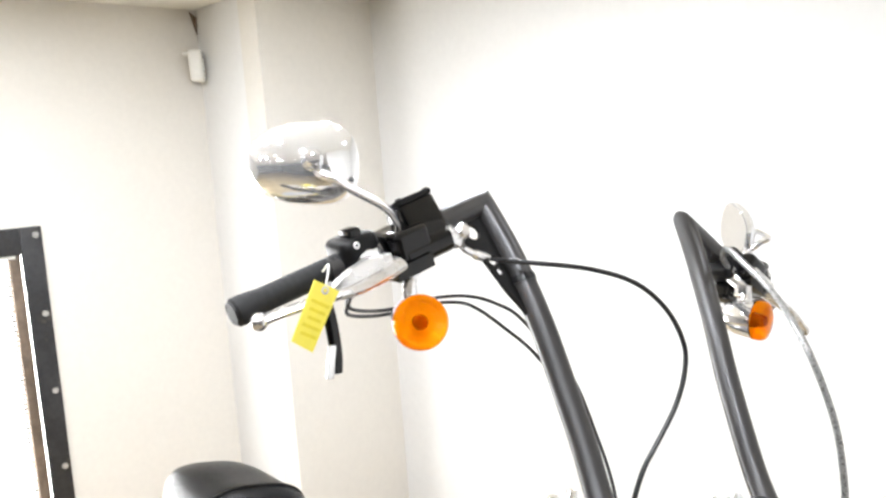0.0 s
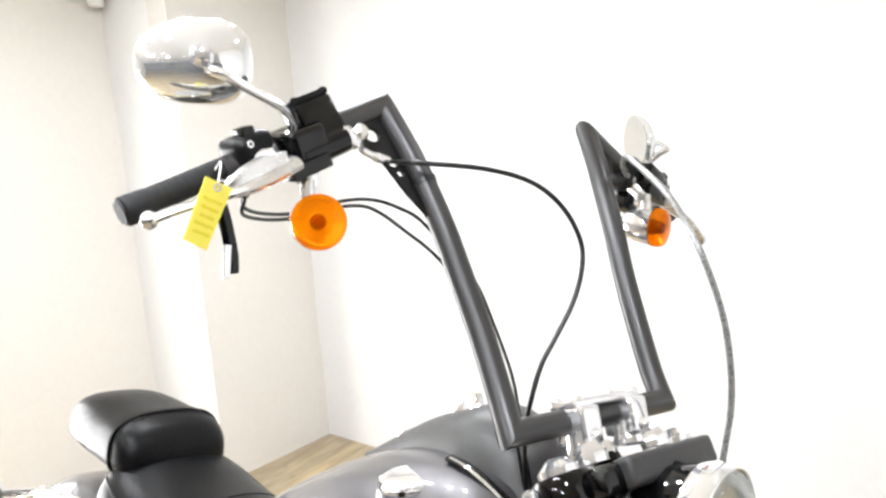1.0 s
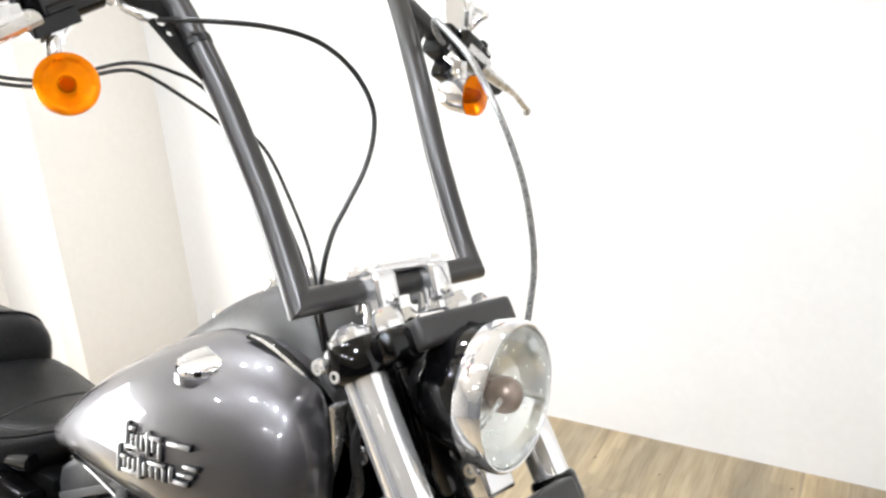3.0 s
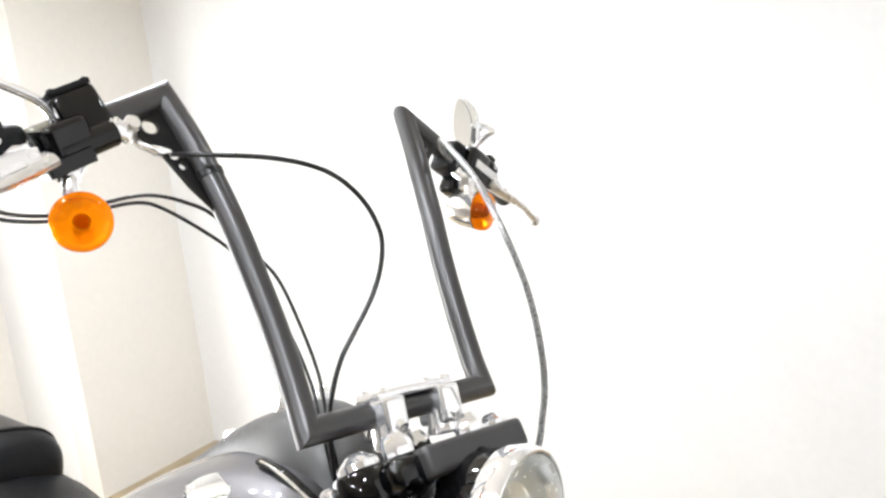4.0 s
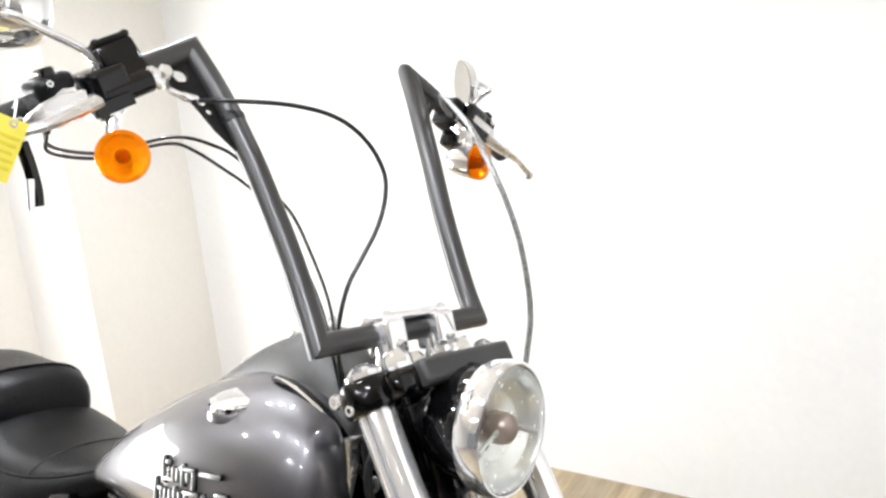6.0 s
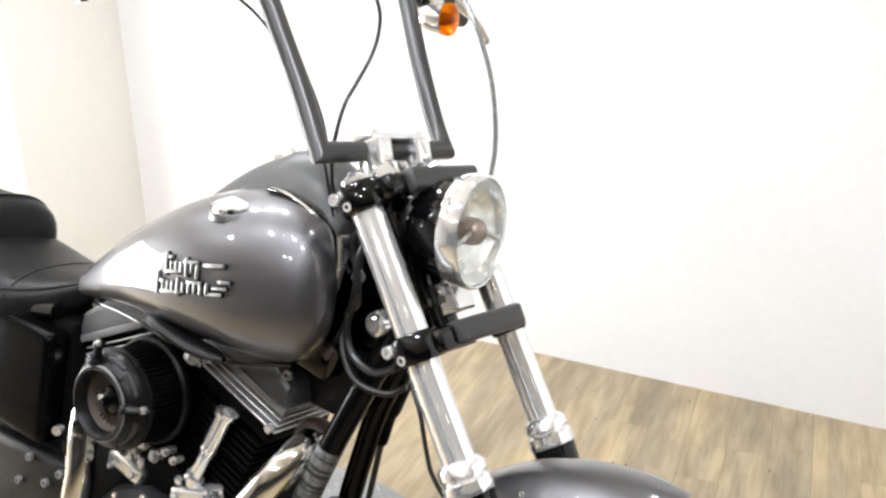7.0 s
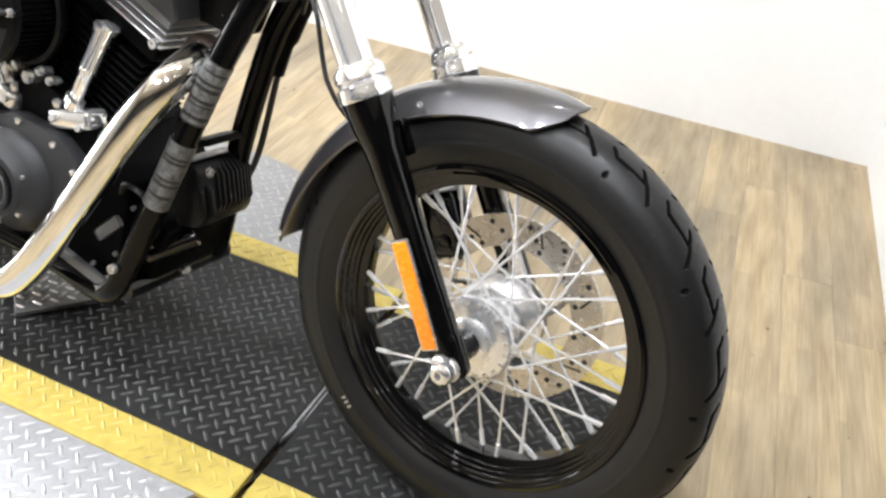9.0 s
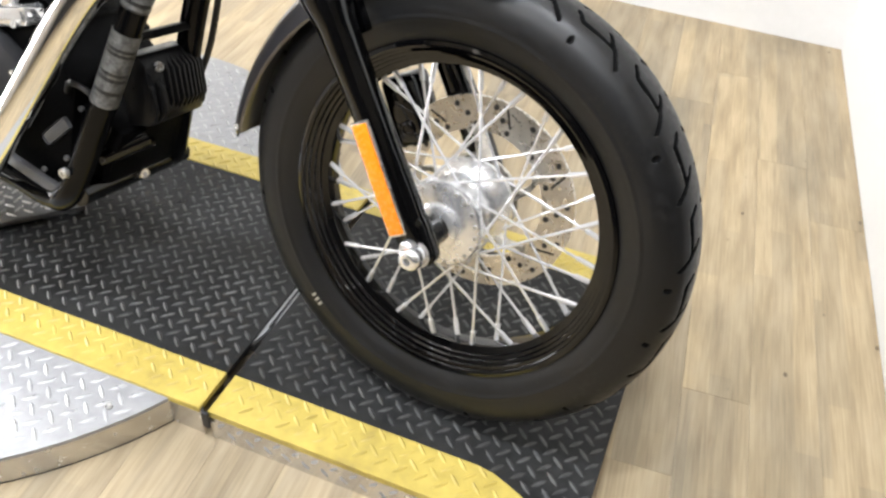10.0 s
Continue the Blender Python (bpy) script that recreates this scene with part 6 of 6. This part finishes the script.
bp("inner_plate", lathe(bmesh.new(), [(0.087, 0.110), (0.092, 0.106), (0.092, 0.096), (0, 0.096), (0, 0.110)], AC, (0, -1, 0), 48), SATIN, "", acl)
bp("front_band", lathe(bmesh.new(), [(0.074, 0.176), (0.084, 0.174), (0.0855, 0.168), (0.074, 0.168)], AC, (0, -1, 0), 48, True), SATIN, "", acl)
bp("filter_face", lathe(bmesh.new(), [(0.022, 0.150), (0.036, 0.164), (0.049, 0.188)], AC, (0, -1, 0), 48), FOAM, "tan pleated filter face", acl)
for k in range(28):
    a = 2 * math.pi * k / 28
    bp("face_pleat", box(bmesh.new(), AC + Vector((0.036 * math.cos(a), -0.172, 0.036 * math.sin(a))), (0.026, 0.014, 0.0018), Euler((0, -a, 0)).to_matrix()), FOAM, "", acl)
bp("centre_boss", lathe(bmesh.new(), [(0, 0.200), (0.006, 0.200), (0.008, 0.196), (0.010, 0.188), (0.022, 0.184), (0.025, 0.178), (0.025, 0.15), (0, 0.15)], AC, (0, -1, 0), 28), BLACK, "", acl)
bbolt(acl, AC + Vector((-0.012, -0.186, 0.004)), (0, -1, 0), 0.006, 0.006)
ARMS = (radians(8), radians(104), radians(228))
bp("cover_cone", lathe(bmesh.new(), [(0.0605, 0.199), (0.068, 0.193), (0.077, 0.180), (0.079, 0.172), (0.075, 0.172), (0.073, 0.179), (0.064, 0.190)], AC, (0, -1, 0), 52, True), SATIN, "slotted black cover cone", acl)
for a in ARMS:
    c, s = math.cos(a), math.sin(a)
    arm = bp("cover_arm", sweep(bmesh.new(), smooth_path([AC + Vector((0.060 * c, -0.202, 0.060 * s)), AC + Vector((0.074 * c, -0.199, 0.074 * s)), AC + Vector((0.088 * c, -0.194, 0.088 * s)), AC + Vector((0.098 * c, -0.186, 0.098 * s))], 5), [0.0155] * 3 + [0.0115] * 4 + [0.0085] * 9, 12, True, 0.5), SATIN, "black arm of the air cleaner cover", acl)
    bp("arm_bolt", lathe(bmesh.new(), [(0, 0.007), (0.0055, 0.006), (0.0065, 0), (0, 0)], AC + Vector((0.094 * c, -0.192, 0.094 * s)), (0, -1, 0), 14), STEEL, "", arm)
# dark slots in the cone between the arms
for a0, a1 in zip(ARMS, ARMS[1:] + (ARMS[0] + 2 * math.pi,)):
    for f0, f1 in ((0.14, 0.47), (0.53, 0.86)):
        turns = [a0 + (a1 - a0) * (f0 + (f1 - f0) * k / 10) for k in range(11)]
        bp("cover_slot", sweep(bmesh.new(), [AC + Vector((0.0718 * math.cos(a), -0.1868, 0.0718 * math.sin(a))) for a in turns], 0.0042, 8), INK, "", acl)
bp("intake", rod((-0.79, -0.10, 0.26), (-0.79, 0.02, 0.26), 0.040, 24), WRINKLE, "black intake body")
for x, z, r in ((-0.83, 0.150, 0.010), (-0.81, 0.165, 0.009), (-0.785, 0.152, 0.011), (-0.76, 0.168, 0.008), (-0.74, 0.158, 0.007)):
    bp("linkage", lathe(bmesh.new(), [(0, 0.012), (r, 0.010), (r, -0.012), (0, -0.012)], (x, -0.108, z), (0.2, -1, 0.2), 12), CHROME, "small chrome engine fitting")
bp("breather_bolt", rod((-0.715, -0.12, 0.345), (-0.690, -0.135, 0.350), 0.010), STEEL, "steel breather bolt")

# exhaust -----------------------------------------------------------------------
front_pipe = smooth_path([(-0.500, -0.040, 0.262), (-0.492, -0.090, 0.250), (-0.505, -0.128, 0.218), (-0.540, -0.147, 0.158), (-0.605, -0.162, 0.042), (-0.672, -0.171, -0.070), (-0.722, -0.176, -0.140), (-0.765, -0.179, -0.178), (-0.83, -0.181, -0.195), (-0.92, -0.182, -0.198), (-1.10, -0.183, -0.195), (-1.45, -0.186, -0.190)], 8)
bp("front_exhaust", sweep(bmesh.new(), front_pipe, 0.0265, 26), PIPE, "polished chrome front exhaust pipe")
rear_pipe = smooth_path([(-0.985, -0.06, 0.235), (-0.955, -0.115, 0.205), (-0.940, -0.138, 0.150), (-0.934, -0.145, 0.075), (-0.945, -0.150, 0.005), (-0.985, -0.155, -0.070), (-1.06, -0.16, -0.118), (-1.18, -0.165, -0.130), (-1.50, -0.170, -0.130)], 8)
bp("rear_exhaust", sweep(bmesh.new(), rear_pipe, 0.0245, 26), PIPE, "polished chrome rear exhaust pipe")
bp("exhaust_flange", lathe(bmesh.new(), [(0.026, -0.01), (0.032, -0.008), (0.033, 0.0), (0.032, 0.008), (0.026, 0.010)], (-0.497, -0.060, 0.258), (0.2, -0.9, -0.2), 24, True), surface("rusty steel flange", (0.035, 0.022, 0.015), 0.6, 0.5, 0.3, 20, 90, 0.2), "heat-browned exhaust flange")
bp("exhaust_bracket", box(bmesh.new(), (-0.655, -0.118, -0.128), (0.16, 0.012, 0.018), Euler((0, radians(14), 0)).to_matrix(), 0.004), CASTEDGE, "dull steel exhaust bracket")

# frame, neck, regulator --------------------------------------------------------
for sgn in (-1, 1):
    if sgn < 0:
        run = [(-0.374, -0.045, 0.455), (-0.400, -0.066, 0.385), (-0.450, -0.090, 0.250), (-0.502, -0.108, 0.085), (-0.562, -0.115, -0.085), (-0.590, -0.119, -0.142)]
    else:
        run = [(-0.376, 0.030, 0.455), (-0.408, 0.036, 0.385), (-0.452, 0.045, 0.300), (-0.479, 0.048, 0.200), (-0.499, 0.050, 0.100), (-0.540, 0.075, -0.080), (-0.575, 0.100, -0.140)]
    tubes = smooth_path(run + [(-0.64, sgn * 0.110, -0.160), (-0.80, sgn * 0.095, -0.152), (-1.25, sgn * 0.095, -0.150)], 8)
    tube = bp("frame_tube", sweep(bmesh.new(), tubes, 0.0195, 20), FRAMEMAT, "gloss black frame downtube")
    if sgn < 0:
        def on_tube(z, run=tubes):
            for p, q in zip(run, run[1:]):
                if q.z <= z <= p.z:
                    return p.lerp(q, (p.z - z) / (p.z - q.z))

        for z0, z1, bars in ((0.030, 0.142, ((0.031, 0.052), (0.057, 0.072), (0.077, 0.081), (0.085, 0.110), (0.114, 0.117), (0.121, 0.141))), (0.175, 0.268, ((0.178, 0.184), (0.189, 0.203), (0.206, 0.209), (0.214, 0.226), (0.232, 0.236), (0.240, 0.252), (0.255, 0.266)))):
            lab = bp("sticker", sweep(bmesh.new(), [on_tube(z0 + (z1 - z0) * k / 8) for k in range(9)], 0.0200, 20, False), LABELMAT, "black sticker with pale worn print wrapped round the tube", tube)
            for b0, b1 in bars:
                bp("print_bar", sweep(bmesh.new(), [on_tube(b0), on_tube((b0 + b1) / 2), on_tube(b1)], 0.0203, 20, False), PALEPRINT, "", lab)
bp("wiring_loom", sweep(bmesh.new(), smooth_path([(-0.385, 0.055, 0.430), (-0.420, 0.060, 0.360), (-0.448, 0.066, 0.290), (-0.462, 0.066, 0.230)], 6), [0.020] * 13 + [0.016] * 6, 14), WRINKLE, "black taped wiring loom beside the downtube")
bp("battery_box", box(bmesh.new(), (-1.165, 0.0, 0.190), (0.27, 0.20, 0.27), None, 0.02, 2), WRINKLE, "black battery box under the seat")
bp("intake_manifold", box(bmesh.new(), (-0.785, 0.02, 0.225), (0.16, 0.13, 0.26), None, 0.03, 2), WRINKLE, "black intake manifold between the cylinders")
bp("engine_bracket", prism(bmesh.new(), [(-0.435, -0.035, 0.400), (-0.560, -0.035, 0.390), (-0.640, -0.035, 0.350), (-0.560, -0.035, 0.300), (-0.470, -0.035, 0.290)], (0, 0.07, 0), 0.008), SATIN, "black upper engine bracket")
bp("primary_case", prism(bmesh.new(), [(-0.66, 0.10, 0.06), (-0.68, 0.10, -0.10), (-0.80, 0.10, -0.16), (-1.25, 0.10, -0.14), (-1.30, 0.10, 0.02), (-1.20, 0.10, 0.10), (-0.78, 0.10, 0.12)], (0, 0.055, 0), 0.012), WRINKLE, "black primary case on the far side")
neck = bp("frame_neck", rod((-0.358, 0, 0.472), (-0.438, 0, 0.625), 0.028, 28), BLACK, "black steering neck")
bp("neck_web", prism(bmesh.new(), [(-0.365, -0.012, 0.46), (-0.40, -0.012, 0.60), (-0.60, -0.012, 0.50), (-0.62, -0.012, 0.42), (-0.42, -0.012, 0.36)], (0, 0.024, 0), 0.005), BLACK, "", neck)
bp("backbone", rod((-0.38, 0, 0.52), (-1.1, 0, 0.34), 0.03), BLACK, "", neck)
bp("ignition_coil", box(bmesh.new(), (-0.52, -0.02, 0.395), (0.10, 0.12, 0.05), Euler((0, radians(15), 0)).to_matrix(), 0.008), BLACK, "black coil under the tank")
RT = Euler((0, radians(-14), 0)).to_matrix()
RG = Vector((-0.508, 0.0, 0.040))


def fin_outline(deep, tall):
    """A fin's side view: upright at the front, cut off at both corners."""
    return [(-0.020, tall * 0.46), (deep * 0.55, tall * 0.50), (deep, tall * 0.26), (deep, -tall * 0.30), (deep * 0.6, -tall * 0.50), (-0.020, -tall * 0.46)]


regu = bp("regulator", prism(bmesh.new(), [RG + RT @ Vector((x, -0.062, z)) for x, z in ((-0.026, 0.050), (0.016, 0.050), (0.026, 0.034), (0.026, -0.040), (0.014, -0.056), (-0.026, -0.056))], (0, 0.124, 0), 0.006), SATIN, "black finned voltage regulator between the downtubes")
for k in range(9):
    y = -0.022 + 0.0096 * k
    rise = 0.010 * math.sin(math.pi * (k + 1.2) / 10.6)
    bp("cooling_fin", prism(bmesh.new(), [RG + RT @ Vector((x, y, z)) for x, z in fin_outline(0.028 + rise, 0.088)], (0, 0.0046, 0), 0.0012), SATIN, "", regu)
for y, deep in ((-0.060, 0.030), (-0.046, 0.036)):
    bp("regulator_ear", prism(bmesh.new(), [RG + RT @ Vector((x, y, z - 0.018)) for x, z in fin_outline(deep, 0.070)], (0, 0.0085, 0), 0.002), SATIN, "", regu)
bbolt(regu, RG + RT @ Vector((0.026, -0.034, 0.030)), (1, -0.3, 0), 0.0075, 0.006, STEEL)
bp("regulator_bracket", box(bmesh.new(), (-0.508, 0.0, 0.118), (0.050, 0.095, 0.012), Euler((0, radians(-22), 0)).to_matrix(), 0.004), WRINKLE, "", regu)
bp("oil_filter", lathe(bmesh.new(), [(0, 0.062), (0.028, 0.060), (0.034, 0.052), (0.034, 0.0), (0, 0.0)], (-0.590, 0.01, -0.055), (1, 0, -0.1), 32), SATIN, "black oil filter")
bp("lower_mount", box(bmesh.new(), (-0.575, 0.0, -0.060), (0.10, 0.17, 0.11), Euler((0, radians(20), 0)).to_matrix(), 0.016), WRINKLE, "black front engine mount")
bp("mount_link", rod((-0.555, -0.085, -0.078), (-0.496, -0.042, -0.036), 0.014), BLACK, "black mount link")
cross = bp("frame_crossmember", rod((-0.568, -0.120, -0.132), (-0.568, 0.120, -0.132), 0.020, 20), BLACK, "black frame crossmember")
bbolt(cross, (-0.549, -0.004, -0.128), (1, -0.2, 0.2), 0.009, 0.012)
bbolt(cross, (-0.572, -0.137, -0.090), (0, -1, 0), 0.008, 0.008, STEEL)
bp("breather_hose", sweep(bmesh.new(), smooth_path([(-0.60, -0.100, 0.02), (-0.575, -0.118, 0.045), (-0.545, -0.112, 0.035), (-0.535, -0.09, -0.01), (-0.55, -0.08, -0.06)], 6), 0.0045, 8), CABLE, "thin black breather hose")
for x, y, z in ((-0.600, -0.106, -0.085), (-0.640, -0.112, -0.115), (-0.585, -0.088, -0.005), (-0.545, -0.09, -0.075)):
    bbolt(case, (x, y, z), (0.3, -1, 0), 0.0042, 0.005, CASTEDGE)
bp("case_plate", box(bmesh.new(), (-0.620, -0.104, -0.048), (0.062, 0.008, 0.021), Euler((0, radians(-44), 0)).to_matrix(), 0.008), CASTEDGE, "small oval steel plate on the crankcase")
for label_pts, r in (([(-0.405, -0.085, 0.62), (-0.43, -0.10, 0.588), (-0.427, -0.09, 0.522), (-0.452, -0.075, 0.45), (-0.489, -0.06, 0.401)], 0.0050), ([(-0.40, -0.075, 0.62), (-0.418, -0.105, 0.56), (-0.415, -0.10, 0.50), (-0.437, -0.09, 0.47), (-0.426, -0.09, 0.422), (-0.376, -0.10, 0.404), (-0.330, -0.11, 0.425)], 0.0060), ([(-0.44, -0.07, 0.49), (-0.445, -0.085, 0.43), (-0.41, -0.095, 0.385), (-0.36, -0.09, 0.375), (-0.33, -0.08, 0.39)], 0.0050), ([(-0.36, 0.00, 0.41), (-0.389, 0.02, 0.374), (-0.432, 0.070, 0.312), (-0.452, 0.072, 0.262), (-0.462, 0.074, 0.215), (-0.478, 0.074, 0.097), (-0.50, 0.07, 0.02)], 0.0055)):
    bp("neck_cable", sweep(bmesh.new(), smooth_path(label_pts, 7), r, 8), CABLE, "black cable beside the steering neck")
bp("cable_connector", box(bmesh.new(), (-0.480, -0.075, 0.405), (0.026, 0.016, 0.018), Euler((0, radians(25), 0)).to_matrix(), 0.004), FOAM, "tan cable connector under the tank")

# right footpeg and pedal
bp("footpeg", rod((-0.95, -0.13, -0.10), (-0.95, -0.24, -0.10), 0.014), GRIPRUB, "rubber-covered footpeg")
bp("brake_pedal", sweep(bmesh.new(), smooth_path([(-0.86, -0.190, -0.03), (-0.885, -0.200, -0.058), (-0.872, -0.206, -0.080), (-0.835, -0.210, -0.078), (-0.765, -0.212, -0.052), (-0.742, -0.212, -0.046)], 6), 0.013, 12, True, 0.7), ALU, "polished rear brake pedal")
bp("pedal_arm", sweep(bmesh.new(), smooth_path([(-0.92, -0.20, -0.11), (-0.86, -0.205, -0.088), (-0.76, -0.21, -0.06)], 5), 0.012, 12), ALU, "polished pedal arm")

# side cover and battery box
side = bp("side_cover", box(bmesh.new(), (-1.155, -0.118, 0.205), (0.215, 0.050, 0.215), Euler((0, radians(4), 0)).to_matrix(), 0.018, 4), surface("deep black moulded cover", (0.0015, 0.0015, 0.0016), 0.14, 0.0, 0.2, 5, 50, 0.0, rough_vary=0.03, spec=0.05), "gloss black side cover")
bbolt(side, (-1.035, -0.115, 0.125), (0.4, -1, 0), 0.010, 0.012)
bp("gearbox", box(bmesh.new(), (-1.12, -0.06, -0.02), (0.26, 0.13, 0.18), None, 0.02, 3), SATIN, "dark gearbox cover")
for x, z in ((-1.01, 0.05), (-1.05, 0.02), (-1.10, 0.055), (-1.02, -0.02), (-1.13, 0.0)):
    bbolt(BIKE, (x, -0.126, z), (0, -1, 0), 0.008, 0.008, CASTEDGE)
bp("side_stand", sweep(bmesh.new(), smooth_path([(-0.93, 0.13, -0.16), (-0.95, 0.20, -0.225), (-0.98, 0.262, -0.275)], 5), 0.011, 12), BLACK, "black side stand, folded out")
bp("frame_rail", rod((-1.08, -0.10, 0.335), (-1.42, -0.115, 0.285), 0.016), BLACK, "black seat rail")

# the dealer's tag and key on the brake lever --------------------------------------
tag = thing("price_tag", "blank yellow card tag hanging from the brake lever", "tag", FRONT @ Vector((-0.60, -0.431, 0.955)))
corner = [Vector((-0.600, -0.445, 0.963)), Vector((-0.600, -0.417, 0.953)), Vector((-0.602, -0.440, 0.892)), Vector((-0.602, -0.464, 0.903))]
part("card", prism(bmesh.new(), corner, (0.0012, 0, 0)), TAGMAT, tag, "", FRONT)
ac, up_c = corner[1] - corner[0], corner[3] - corner[0]
for k in range(5):
    c = corner[0] + ac * 0.5 + up_c * (0.30 + 0.13 * k) + Vector((0.0014, 0, 0))
    o = [c + ac * sx * (0.36 - 0.05 * (k % 3)) + up_c * sz * 0.025 for sx, sz in ((-1, -1), (1, -1), (1, 1), (-1, 1))]
    part("print_bar", prism(bmesh.new(), o, (0.0005, 0, 0)), TAGINK, tag, "", FRONT)
part("eyelet", lathe(bmesh.new(), [(0.0022, 0), (0.0042, 0), (0.0042, 0.0018), (0.0022, 0.0018)], corner[0] + ac * 0.5 + up_c * 0.08, (1, 0, 0), 16, True), STEEL, tag, "", FRONT)
part("string", sweep(bmesh.new(), smooth_path([corner[0] + ac * 0.5 + up_c * 0.08, (-0.604, -0.428, 0.968), (-0.612, -0.424, 0.978), (-0.622, -0.424, 0.970)], 5), 0.0010, 6), PLASTIC, tag, "", FRONT)
key = thing("ignition_key", "chrome key with a black fob hanging behind the tag", "key", FRONT @ Vector((-0.62, -0.408, 0.89)))
part("fob", sweep(bmesh.new(), smooth_path([(-0.618, -0.418, 0.935), (-0.617, -0.410, 0.910), (-0.617, -0.404, 0.885), (-0.618, -0.402, 0.868)], 6), 0.0075, 12, True, 0.5), BLACK, key, "black plastic fob", FRONT)
part("key_blade", box(bmesh.new(), (-0.614, -0.411, 0.880), (0.003, 0.008, 0.034), None, 0.001), CHROME, key, "", FRONT)
part("key_ring", sweep(bmesh.new(), [(-0.614, -0.42 + 0.008 * math.cos(2 * math.pi * k / 16), 0.948 + 0.012 * math.sin(2 * math.pi * k / 16)) for k in range(17)], 0.0009, 6, False), STEEL, key, "", FRONT)
